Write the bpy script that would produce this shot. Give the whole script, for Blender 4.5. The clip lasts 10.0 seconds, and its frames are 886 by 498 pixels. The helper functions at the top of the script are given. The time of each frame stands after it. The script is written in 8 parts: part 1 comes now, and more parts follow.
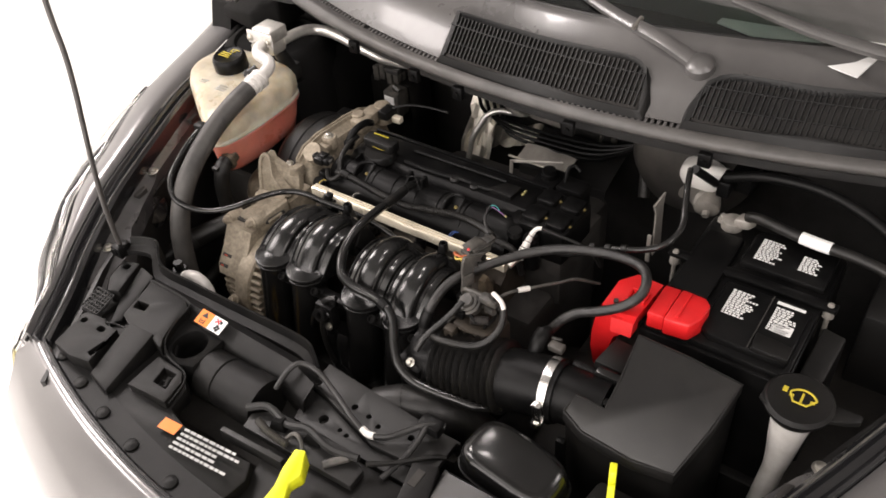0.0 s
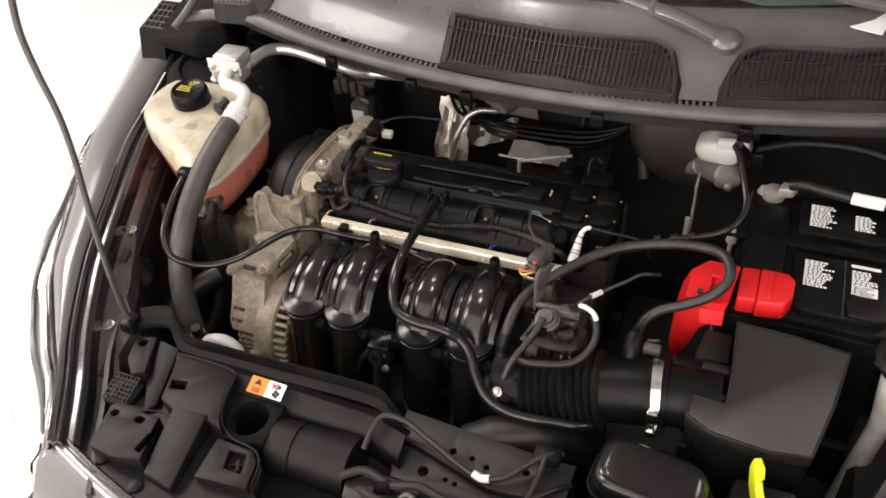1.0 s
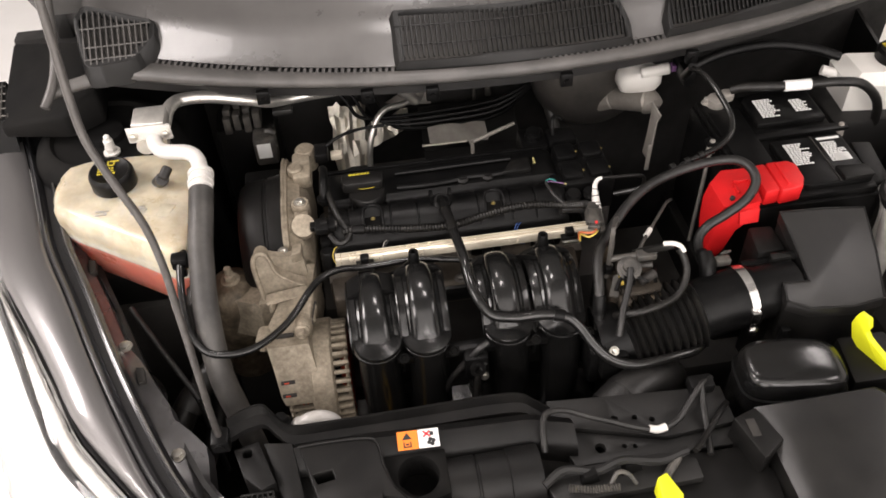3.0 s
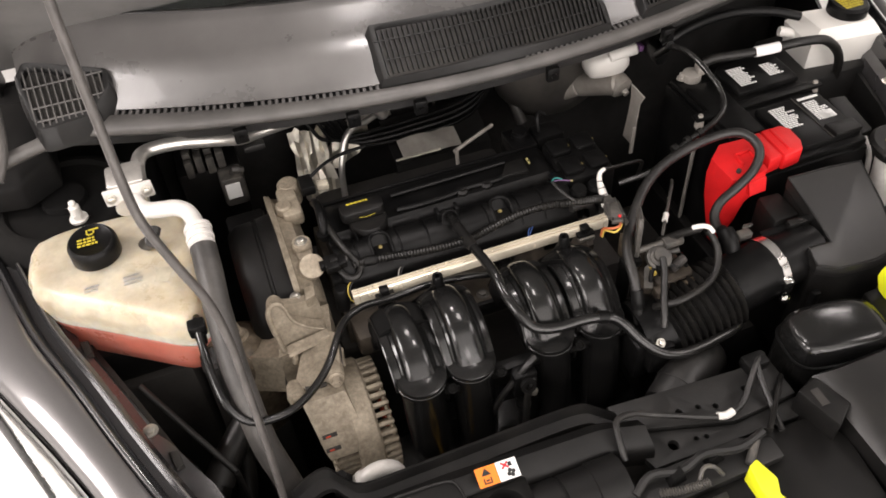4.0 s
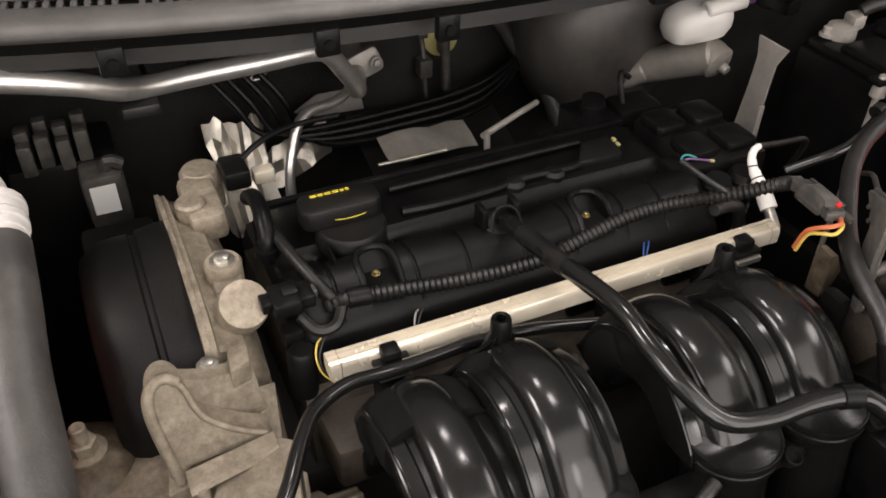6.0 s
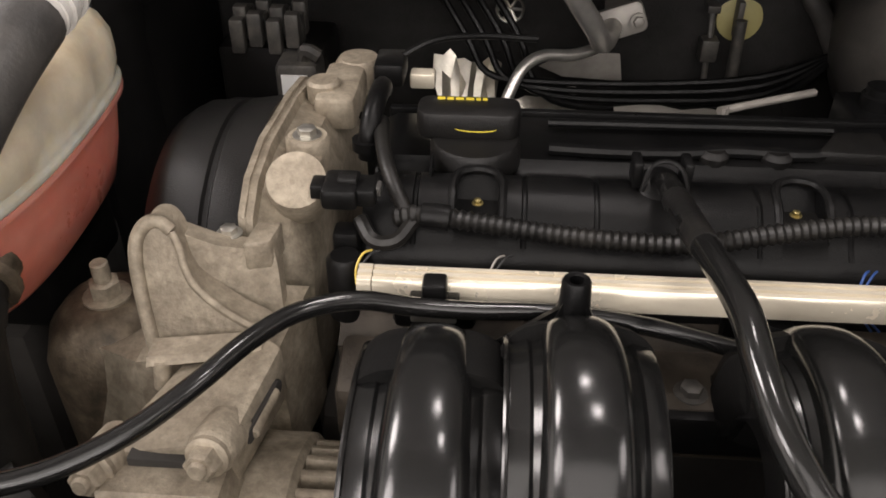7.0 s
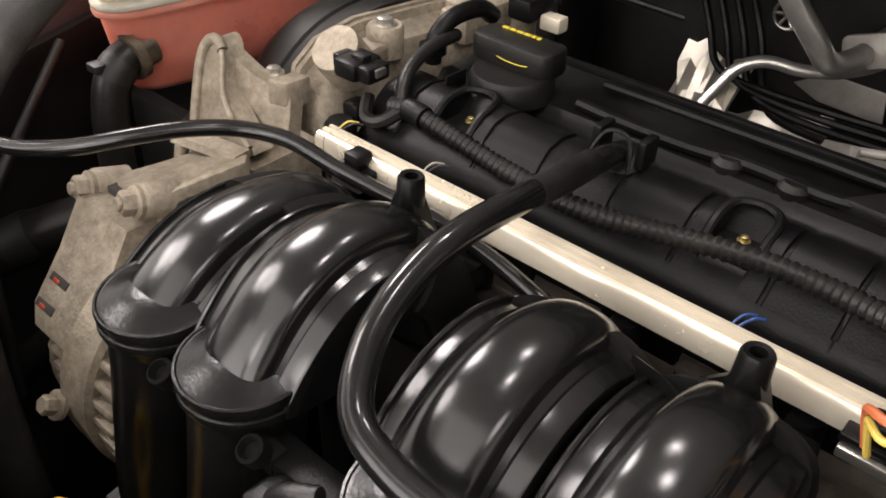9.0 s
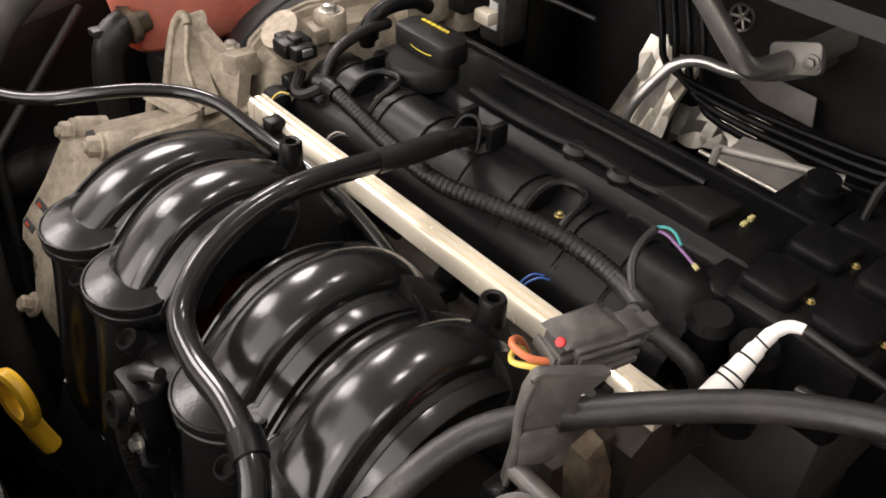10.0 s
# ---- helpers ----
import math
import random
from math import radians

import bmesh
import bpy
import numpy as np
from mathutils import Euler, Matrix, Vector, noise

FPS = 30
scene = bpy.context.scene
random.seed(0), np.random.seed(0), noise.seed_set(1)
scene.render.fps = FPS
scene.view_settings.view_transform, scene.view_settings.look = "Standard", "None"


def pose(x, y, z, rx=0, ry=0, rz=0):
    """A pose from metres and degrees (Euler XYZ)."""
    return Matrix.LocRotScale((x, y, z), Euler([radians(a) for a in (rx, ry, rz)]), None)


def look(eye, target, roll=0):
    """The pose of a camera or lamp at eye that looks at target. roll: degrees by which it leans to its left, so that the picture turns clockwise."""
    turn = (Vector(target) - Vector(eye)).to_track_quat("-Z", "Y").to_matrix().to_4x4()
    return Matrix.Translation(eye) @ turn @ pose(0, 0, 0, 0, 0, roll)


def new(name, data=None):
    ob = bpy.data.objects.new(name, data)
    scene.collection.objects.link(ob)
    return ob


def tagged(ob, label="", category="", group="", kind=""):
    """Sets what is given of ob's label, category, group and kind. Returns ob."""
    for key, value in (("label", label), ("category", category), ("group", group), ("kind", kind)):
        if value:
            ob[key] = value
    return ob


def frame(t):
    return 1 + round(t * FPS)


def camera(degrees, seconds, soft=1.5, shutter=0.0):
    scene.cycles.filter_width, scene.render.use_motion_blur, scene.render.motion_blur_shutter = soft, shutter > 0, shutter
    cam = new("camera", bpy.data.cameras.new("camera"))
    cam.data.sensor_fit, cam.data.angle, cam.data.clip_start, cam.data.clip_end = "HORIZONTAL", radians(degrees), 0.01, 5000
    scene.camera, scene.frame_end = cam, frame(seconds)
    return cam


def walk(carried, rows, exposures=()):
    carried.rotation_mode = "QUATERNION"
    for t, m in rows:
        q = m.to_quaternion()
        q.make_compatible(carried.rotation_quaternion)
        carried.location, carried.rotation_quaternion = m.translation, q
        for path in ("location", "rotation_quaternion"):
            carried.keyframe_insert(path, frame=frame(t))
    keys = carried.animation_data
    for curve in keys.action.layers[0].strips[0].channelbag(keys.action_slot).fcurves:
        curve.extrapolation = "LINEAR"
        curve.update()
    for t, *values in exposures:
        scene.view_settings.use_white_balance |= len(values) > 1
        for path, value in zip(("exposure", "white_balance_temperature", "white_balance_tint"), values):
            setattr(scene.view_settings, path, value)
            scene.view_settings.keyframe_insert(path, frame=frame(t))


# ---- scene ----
cam = camera(55.2, 10.0, soft=1.7)
EXPO = [(0, -2.14), (2, -2.12), (4.5, -2.12), (6.5, -2.14), (8, -1.95), (9, -1.88), (10, -1.78)]
PATH = [
    (0, (0.676, -0.787, 1.727), (-0.257, 0.388, 0.405), -5.4),
    (0.5, (0.558, -0.825, 1.727), (-0.237, 0.421, 0.38), -5.6),
    (1, (0.407, -0.84, 1.727), (-0.214, 0.484, 0.362), -5.6),
    (1.5, (0.276, -0.84, 1.744), (-0.147, 0.532, 0.351), -5.6),
    (2, (0.138, -0.869, 1.741), (-0.074, 0.542, 0.34), -4.6),
    (2.2, (0.086, -0.898, 1.743), (-0.038, 0.533, 0.352), -4.4),
    (3.3, (-0.139, -0.844, 1.748), (0.095, 0.529, 0.313), -3.0),
    (3.5, (-0.171, -0.828, 1.731), (0.113, 0.552, 0.312), -3.5),
    (4, (-0.236, -0.765, 1.743), (0.172, 0.549, 0.292), -4.2),
    (4.5, (-0.336, -0.663, 1.7), (0.258, 0.543, 0.219), -3.5),
    (5, (-0.375, -0.576, 1.629), (0.365, 0.548, 0.149), -2.3),
    (5.2, (-0.38, -0.541, 1.587), (0.478, 0.527, 0.13), 0.8),
    (6.3, (-0.165, -0.402, 1.25), (0.293, 1.142, 0.065), 0.6),
    (6.5, (-0.136, -0.394, 1.228), (0.162, 1.19, 0.043), -0.2),
    (7, (-0.079, -0.393, 1.19), (-0.182, 1.229, 0.024), 0.3),
    (7.5, (-0.016, -0.41, 1.176), (-0.489, 1.151, 0.018), 0.6),
    (8, (0.058, -0.411, 1.173), (-0.651, 1.069, 0.03), 1.4),
    (8.5, (0.126, -0.383, 1.172), (-0.771, 0.99, 0.026), 1.6),
    (9, (0.193, -0.344, 1.171), (-0.865, 0.875, -0.011), 1.9),
    (9.5, (0.253, -0.314, 1.191), (-0.894, 0.793, -0.018), 1.9),
    (10, (0.332, -0.311, 1.225), (-0.833, 0.729, -0.024), 2.3),
]
walk(cam, [(t, look(eye, target, roll)) for t, eye, target, roll in PATH], exposures=EXPO)

# ---- light: a bright workshop with unseen round lamps, most at ceiling height ----
world = bpy.data.worlds.new("workshop_air")
scene.world = world
world.use_nodes = True
world.node_tree.nodes["Background"].inputs[0].default_value = (0.9, 0.95, 1.0, 1)
world.node_tree.nodes["Background"].inputs[1].default_value = 0.05
LAMPS = [((-2.3, -1.2, 3.05), 190, 1.1), ((2.4, -1.0, 3.05), 110, 1.1),
         ((-2.3, 0.55, 3.05), 380, 1.1), ((2.4, 1.6, 3.05), 140, 1.1), ((-3.1, -1.4, 3.05), 230, 1.1), ((0.1, -3.7, 3.05), 120, 1.1),
         ((-0.02, 0.07, 1.45), 2.4, 0.07), ((0.07, -0.12, 1.50), 2.4, 0.07)]  # the last two: unseen, added below the bonnet for spot highlights on the runners
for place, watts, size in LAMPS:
    lamp_data = bpy.data.lights.new("unseen_lamp", "AREA")
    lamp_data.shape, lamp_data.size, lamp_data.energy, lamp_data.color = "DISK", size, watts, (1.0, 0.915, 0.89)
    lamp = new("unseen_lamp", lamp_data)
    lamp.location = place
# added, unseen: two panels before the car, one wide overhead, mirrored in the runners
for x in (-1.45, 1.15):
    panel_data = bpy.data.lights.new("added_front_panel", "AREA")
    panel_data.shape, panel_data.size, panel_data.size_y, panel_data.energy, panel_data.color = "RECTANGLE", 2.1, 2.6, 275, (1.0, 0.93, 0.90)
    panel = new("added_front_panel", panel_data)
    panel.matrix_world = pose(x, -3.2, 1.75, 90, 0, 0)
wide_data = bpy.data.lights.new("added_overhead_panel", "AREA")
wide_data.shape, wide_data.size, wide_data.size_y, wide_data.energy, wide_data.color = "RECTANGLE", 3.4, 1.9, 170, (1.0, 0.93, 0.88)
wide = new("added_overhead_panel", wide_data)
wide.location = (0.1, -2.35, 3.06)

# ---- helpers for meshes ----
WHERE = {}


def finish(bm, angle=40):
    bmesh.ops.recalc_face_normals(bm, faces=bm.faces[:])
    me = bpy.data.meshes.new("mesh")
    bm.to_mesh(me)
    bm.free()
    me.shade_smooth()
    me.set_sharp_from_angle(angle=radians(angle))
    return me


def thing(name, place, label, category, group="", kind=""):
    ob = new(name)
    ob.empty_display_size = 0.02
    ob.location = place
    WHERE[ob] = Vector(place)
    return tagged(ob, label, category, group, kind)


def part(name, bm, material, parent=None, label="", angle=40):
    vs = [v.co for v in bm.verts]
    lo = Vector([min(v[i] for v in vs) for i in range(3)])
    hi = Vector([max(v[i] for v in vs) for i in range(3)])
    mid = Vector(((lo.x + hi.x) / 2, (lo.y + hi.y) / 2, lo.z))
    bmesh.ops.translate(bm, verts=bm.verts[:], vec=-mid)
    me = finish(bm, angle)
    me.materials.append(material)
    ob = new(name, me)
    WHERE[ob] = mid
    if parent is not None:
        ob.parent = parent
        ob.location = mid - WHERE[parent]
    else:
        ob.location = mid
    if label:
        ob["label"] = label
    return ob


def solo(name, bm, material, label, category, group="", kind="", angle=40):
    return tagged(part(name, bm, material, None, "", angle), label, category, group, kind)


def piece(name, mesh, place, parent, turn=(0, 0, 0), scale=(1, 1, 1)):
    ob = new(name, mesh)
    ob.parent = parent
    ob.location = Vector(place) - WHERE[parent]
    ob.rotation_euler = turn
    ob.scale = scale
    WHERE[ob] = Vector(place)
    return ob


def joined(*bms):
    out = bmesh.new()
    for b in bms:
        me = bpy.data.meshes.new("joint")
        b.to_mesh(me)
        b.free()
        out.from_mesh(me)
        bpy.data.meshes.remove(me)
    return out


def moved(bm, m):
    bmesh.ops.transform(bm, matrix=m, verts=bm.verts[:])
    return bm


def soften(bm, width, segments=2, limit=30):
    if width <= 0:
        return bm
    edges = [e for e in bm.edges if len(e.link_faces) == 2 and e.calc_face_angle(0) > radians(limit)]
    bmesh.ops.bevel(bm, geom=edges, offset=width, segments=segments, affect="EDGES", clamp_overlap=True, profile=0.5)
    return bm


def box(x0, x1, y0, y1, z0, z1, bev=0.002, taper=1.0):
    bm = bmesh.new()
    bmesh.ops.create_cube(bm, size=1)
    for v in bm.verts:
        k = taper if v.co.z > 0 else 1.0
        v.co = Vector(((x0 + x1) / 2 + v.co.x * (x1 - x0) * k, (y0 + y1) / 2 + v.co.y * (y1 - y0) * k, (z0 + z1) / 2 + v.co.z * (z1 - z0)))
    return soften(bm, bev)


def prism(outline, z0, z1, bev=0.002, top=None, segments=2):
    """A plan outline raised from z0 to z1; top: its own outline there, with as many points."""
    bm = bmesh.new()
    low = [bm.verts.new((x, y, z0)) for x, y in outline]
    zs = z1 if isinstance(z1, (list, tuple)) else [z1] * len(outline)
    high = [bm.verts.new((x, y, z)) for (x, y), z in zip(top or outline, zs)]
    n = len(low)
    bm.faces.new(low[::-1])
    bm.faces.new(high)
    for i in range(n):
        bm.faces.new((low[i], low[(i + 1) % n], high[(i + 1) % n], high[i]))
    bmesh.ops.recalc_face_normals(bm, faces=bm.faces[:])
    return soften(bm, bev, segments)


def pierced(outline, holes, z0, z1, bev=0.0):
    """A plate with the outline, and openings right through it; z1 may rise along y as (z at y0, y0, slope)."""
    bm = bmesh.new()
    edges = []

    def height(y):
        return z1 if not isinstance(z1, tuple) else z1[0] + (y - z1[1]) * z1[2]
    for loop in [outline] + list(holes):
        vs = [bm.verts.new((x, y, height(y))) for x, y in loop]
        edges += [bm.edges.new((vs[i], vs[(i + 1) % len(vs)])) for i in range(len(vs))]
    bmesh.ops.triangle_fill(bm, use_beauty=True, use_dissolve=True, edges=edges)
    made = bmesh.ops.extrude_face_region(bm, geom=bm.faces[:])
    low = [v for v in made["geom"] if isinstance(v, bmesh.types.BMVert)]
    for v in low:
        v.co.z = z0
    bmesh.ops.recalc_face_normals(bm, faces=bm.faces[:])
    return soften(bm, bev, 2) if bev else bm


def rounded(x0, x1, y0, y1, r, n=4):
    out = []
    for cx, cy, a in ((x1 - r, y1 - r, 0), (x0 + r, y1 - r, 90), (x0 + r, y0 + r, 180), (x1 - r, y0 + r, 270)):
        for i in range(n + 1):
            t = radians(a + 90 * i / n)
            out.append((cx + r * math.cos(t), cy + r * math.sin(t)))
    return out


def lathe(profile, origin, axis=(0, 0, 1), sides=20):
    """profile: (radius, height) pairs, turned round the axis through origin."""
    bm = bmesh.new()
    rings = []
    for r, h in profile:
        if r < 1e-6:
            rings.append([bm.verts.new((0, 0, h))])
        else:
            rings.append([bm.verts.new((r * math.cos(2 * math.pi * i / sides), r * math.sin(2 * math.pi * i / sides), h)) for i in range(sides)])
    for a, b in zip(rings, rings[1:]):
        for i in range(sides):
            j = (i + 1) % sides
            if len(a) == 1 and len(b) == 1:
                continue
            if len(a) == 1:
                bm.faces.new((a[0], b[i], b[j]))
            elif len(b) == 1:
                bm.faces.new((a[i], b[0], a[j]))
            else:
                bm.faces.new((a[i], b[i], b[j], a[j]))
    for ring, flip in ((rings[0], True), (rings[-1], False)):
        if len(ring) > 1:
            bm.faces.new(ring[::-1] if flip else ring)
    q = Vector(axis).normalized().to_track_quat("Z", "Y").to_matrix().to_4x4()
    return moved(bm, Matrix.Translation(origin) @ q)


def rod(a, b, r, sides=12, bev=0.0):
    a, b = Vector(a), Vector(b)
    n = (b - a).length
    prof = [(r, 0), (r, n)] if bev <= 0 else [(r - bev, 0), (r, bev), (r, n - bev), (r - bev, n)]
    return lathe(prof, a, b - a, sides)


def bolt(place, r=0.006, h=0.006, axis=(0, 0, 1)):
    return joined(lathe([(r * 1.5, 0), (r * 1.5, h * 0.25), (r * 1.1, h * 0.3)], place, axis, 16), lathe([(r, h * 0.2), (r, h * 0.9), (r * 0.8, h)], place, axis, 6))


def spline(points, step=4):
    p = [Vector(v) for v in points]
    p = [2 * p[0] - p[1]] + p + [2 * p[-1] - p[-2]]
    out = []
    for i in range(1, len(p) - 2):
        for k in range(step):
            t = k / step
            a, b, c, d = p[i - 1], p[i], p[i + 1], p[i + 2]
            out.append(0.5 * (2 * b + (c - a) * t + (2 * a - 5 * b + 4 * c - d) * t * t + (3 * b - a - 3 * c + d) * t ** 3))
    out.append(p[-2])
    return out


def frames_along(path, up=None):
    tangents = []
    for i in range(len(path)):
        tangents.append((path[min(i + 1, len(path) - 1)] - path[max(i - 1, 0)]).normalized())
    side = (up or Vector((0.31, 0.17, 0.94))).cross(tangents[0])
    if side.length < 1e-3:
        side = Vector((1, 0, 0)).cross(tangents[0])
    side.normalize()
    out = []
    for t in tangents:
        side = (side - side.dot(t) * t).normalized()
        out.append((t, side, t.cross(side)))
    return out


def tube(points, r, sides=10, step=4, radius=None, raw=False):
    """A round hose through the points; radius(i, n): a factor along it."""
    path = [Vector(v) for v in points] if raw else spline(points, step)
    bm = bmesh.new()
    rings = []
    n = len(path)
    for i, (c, (t, u, v)) in enumerate(zip(path, frames_along(path))):
        k = r * (radius(i, n) if radius else 1.0)
        rings.append([bm.verts.new(c + k * (math.cos(2 * math.pi * j / sides) * u + math.sin(2 * math.pi * j / sides) * v)) for j in range(sides)])
    for a, b in zip(rings, rings[1:]):
        for j in range(sides):
            bm.faces.new((a[j], a[(j + 1) % sides], b[(j + 1) % sides], b[j]))
    bm.faces.new(rings[0][::-1])
    bm.faces.new(rings[-1])
    return bm


def corrugated(points, r, pitch=0.005, depth=0.12, sides=12):
    path = spline(points, 12)
    length = [0.0]
    for a, b in zip(path, path[1:]):
        length.append(length[-1] + (b - a).length)
    count = int(length[-1] / pitch) * 2
    pts, k = [], 0
    for i in range(count + 1):
        s = length[-1] * i / count
        while k < len(length) - 2 and length[k + 1] < s:
            k += 1
        f = (s - length[k]) / max(length[k + 1] - length[k], 1e-9)
        pts.append(path[k].lerp(path[k + 1], f))
    return tube(pts, r, sides, raw=True, radius=lambda i, n: 1 + (depth if i % 2 else -depth) * 0.5)


def loft(rings, caps=True, closed=True):
    bm = bmesh.new()
    vs = [[bm.verts.new(p) for p in ring] for ring in rings]
    n = len(vs[0])
    for a, b in zip(vs, vs[1:]):
        for j in range(n if closed else n - 1):
            bm.faces.new((a[j], a[(j + 1) % n], b[(j + 1) % n], b[j]))
    if caps and closed:
        bm.faces.new(vs[0][::-1])
        bm.faces.new(vs[-1])
    return bm


def sheet(rows, thick):
    """A curved sheet through rows of points, with a thickness downwards along its normals."""
    bm = loft(rows, caps=False, closed=False)
    bmesh.ops.recalc_face_normals(bm, faces=bm.faces[:])
    bmesh.ops.solidify(bm, geom=bm.faces[:], thickness=thick)
    return bm


def bars(count, place, dx, dy, length, thick, lift=0.0006, seed=1, slant=0.0):
    """Rows of unreadable print as flat bars on a plan surface."""
    rnd = random.Random(seed)
    out = []
    for i in range(count):
        y = place[1] - i * dy
        x = place[0] + slant * i
        end = x + length * rnd.uniform(0.6, 1.0)
        while x < end - 0.002:
            w = min(rnd.uniform(0.25, 0.6) * dx, end - x)
            out.append(box(x, x + w, y - thick / 2, y + thick / 2, place[2], place[2] + lift, 0))
            x += w + 0.0012
    return joined(*out)


# ---- materials ----
def mat(name, col, rough=0.5, metal=0.0, var=0.2, scale=25.0, bump=0.05, bscale=350.0, dust=None, amount=0.3, dscale=9.0, coat=0.0, spread=0.12, spec=0.5, sss=0.0):
    m = bpy.data.materials.new(name)
    m.use_nodes = True
    nt = m.node_tree
    b = nt.nodes["Principled BSDF"]
    geo = nt.nodes.new("ShaderNodeNewGeometry")

    def noise_tex(s, detail, w):
        t = nt.nodes.new("ShaderNodeTexNoise")
        t.inputs["Scale"].default_value, t.inputs["Detail"].default_value, t.inputs["Roughness"].default_value = s, detail, w
        nt.links.new(geo.outputs["Position"], t.inputs["Vector"])
        return t

    def blend(kind, factor, a, c):
        x = nt.nodes.new("ShaderNodeMix")
        x.data_type, x.blend_type = "RGBA", kind
        for sock, value in ((x.inputs[0], factor), (x.inputs[6], a), (x.inputs[7], c)):
            if hasattr(value, "is_linked"):
                nt.links.new(value, sock)
            else:
                sock.default_value = value
        return x.outputs[2]

    grain = noise_tex(scale, 6, 0.6)
    lo = tuple(max(c * (1 - var), 0) for c in col) + (1,)
    hi = tuple(min(c * (1 + var), 1) for c in col) + (1,)
    crisp = nt.nodes.new("ShaderNodeMapRange")
    crisp.inputs["From Min"].default_value, crisp.inputs["From Max"].default_value = 0.34, 0.66
    nt.links.new(grain.outputs["Fac"], crisp.inputs["Value"])
    colour = blend("MIX", crisp.outputs["Result"], lo, hi)
    if dust:
        cloud = noise_tex(dscale, 8, 0.7)
        ramp = nt.nodes.new("ShaderNodeMapRange")
        ramp.inputs["From Min"].default_value, ramp.inputs["From Max"].default_value = 0.42, 0.72
        ramp.inputs["To Min"].default_value, ramp.inputs["To Max"].default_value = 0.0, amount
        nt.links.new(cloud.outputs["Fac"], ramp.inputs["Value"])
        colour = blend("MIX", ramp.outputs["Result"], colour, tuple(dust) + (1,))
    nt.links.new(colour, b.inputs["Base Color"])
    gloss = nt.nodes.new("ShaderNodeMapRange")
    gloss.inputs["To Min"].default_value, gloss.inputs["To Max"].default_value = max(rough - spread, 0.02), min(rough + spread, 1)
    wear = noise_tex(scale * 0.7 + 3, 5, 0.65)
    nt.links.new(wear.outputs["Fac"], gloss.inputs["Value"])
    nt.links.new(gloss.outputs["Result"], b.inputs["Roughness"])
    b.inputs["Metallic"].default_value = metal
    b.inputs["Coat Weight"].default_value = coat
    b.inputs["Coat Roughness"].default_value = 0.06
    b.inputs["Specular IOR Level"].default_value = spec
    if sss:
        b.inputs["Subsurface Weight"].default_value = sss
        b.inputs["Subsurface Radius"].default_value = (0.06, 0.045, 0.028)
        b.inputs["Subsurface Scale"].default_value = 0.6
    if bump:
        fine = noise_tex(bscale, 3, 0.55)
        bn = nt.nodes.new("ShaderNodeBump")
        bn.inputs["Strength"].default_value, bn.inputs["Distance"].default_value = bump, 0.0015
        nt.links.new(fine.outputs["Fac"], bn.inputs["Height"])
        nt.links.new(bn.outputs["Normal"], b.inputs["Normal"])
    return m


DUST = (0.16, 0.145, 0.12)
GLOSSY = mat("glossy_black_plastic", (0.006, 0.006, 0.006), 0.185, dust=DUST, amount=0.025, bump=0.025, bscale=160, spread=0.05)
COLLARBLACK = mat("semi_gloss_black_plastic", (0.0050, 0.0050, 0.0050), 0.24, spec=0.36, dust=DUST, amount=0.02, dscale=40, bump=0.1, bscale=500, spread=0.06)
SATIN = mat("satin_black_plastic", (0.0042, 0.0042, 0.0043), 0.32, dust=DUST, amount=0.016, dscale=25, bump=0.14, bscale=900, spec=0.15)
MATTE = mat("matte_black_plastic", (0.0052, 0.0050, 0.0049), 0.40, dust=DUST, amount=0.032, dscale=20, spec=0.25, bump=0.22, bscale=1100)
SHROUD = mat("grained_black_plastic", (0.0060, 0.0058, 0.0056), 0.44, dust=DUST, amount=0.034, dscale=14, spec=0.24, bump=0.25, bscale=900)
DARK = mat("dark_painted_steel", (0.0085, 0.0083, 0.008), 0.5, dust=(0.04, 0.036, 0.032), amount=0.25, bump=0.1)
# grimy metal, and the shade colour of openings made as solid plates
PIT = mat("grimy_metal_and_shade_black", (0.034, 0.032, 0.030), 0.7, dust=(0.05, 0.045, 0.038), amount=0.4, bump=0.3, bscale=120, spec=0.25)
DULL = mat("dull_black_plastic", (0.0045, 0.0044, 0.0043), 0.8, dust=DUST, amount=0.03, bump=0.2, bscale=700, spec=0.12)
DUSTYHOSE = mat("dusty_grey_hose_rubber", (0.036, 0.034, 0.032), 0.5, dust=(0.13, 0.12, 0.105), amount=0.25, dscale=25, bump=0.2)
RODSTEEL = mat("grey_rod_steel", (0.075, 0.07, 0.066), 0.4, 0.4, var=0.2, scale=60, bump=0.05)
DRUM = mat("dusty_black_drum_paint", (0.045, 0.042, 0.039), 0.42, dust=(0.12, 0.11, 0.095), amount=0.5, dscale=12, bump=0.08)
FELT = mat("black_felt_insulation", (0.028, 0.027, 0.026), 0.95, bump=0.6, bscale=400, spec=0.15)
RUBBER = mat("black_rubber", (0.0065, 0.0063, 0.0061), 0.38, dust=DUST, amount=0.08, dscale=30, bump=0.12, spec=0.35)
GREYRUBBER = mat("dusty_grey_rubber", (0.010, 0.0097, 0.0094), 0.42, dust=(0.11, 0.10, 0.09), amount=0.12, dscale=25, bump=0.18)
SHINYHOSE = mat("shiny_black_hose", (0.006, 0.006, 0.006), 0.17, dust=DUST, amount=0.03, spread=0.06, bump=0.03)
CAST = mat("dusty_cast_aluminium", (0.315, 0.272, 0.207), 0.55, 0.3, var=0.20, scale=200, dust=(0.12, 0.094, 0.066), amount=0.75, dscale=55, bump=0.4, bscale=420)
STEEL = mat("zinc_plated_steel", (0.55, 0.53, 0.48), 0.32, 0.9, var=0.2, scale=80)
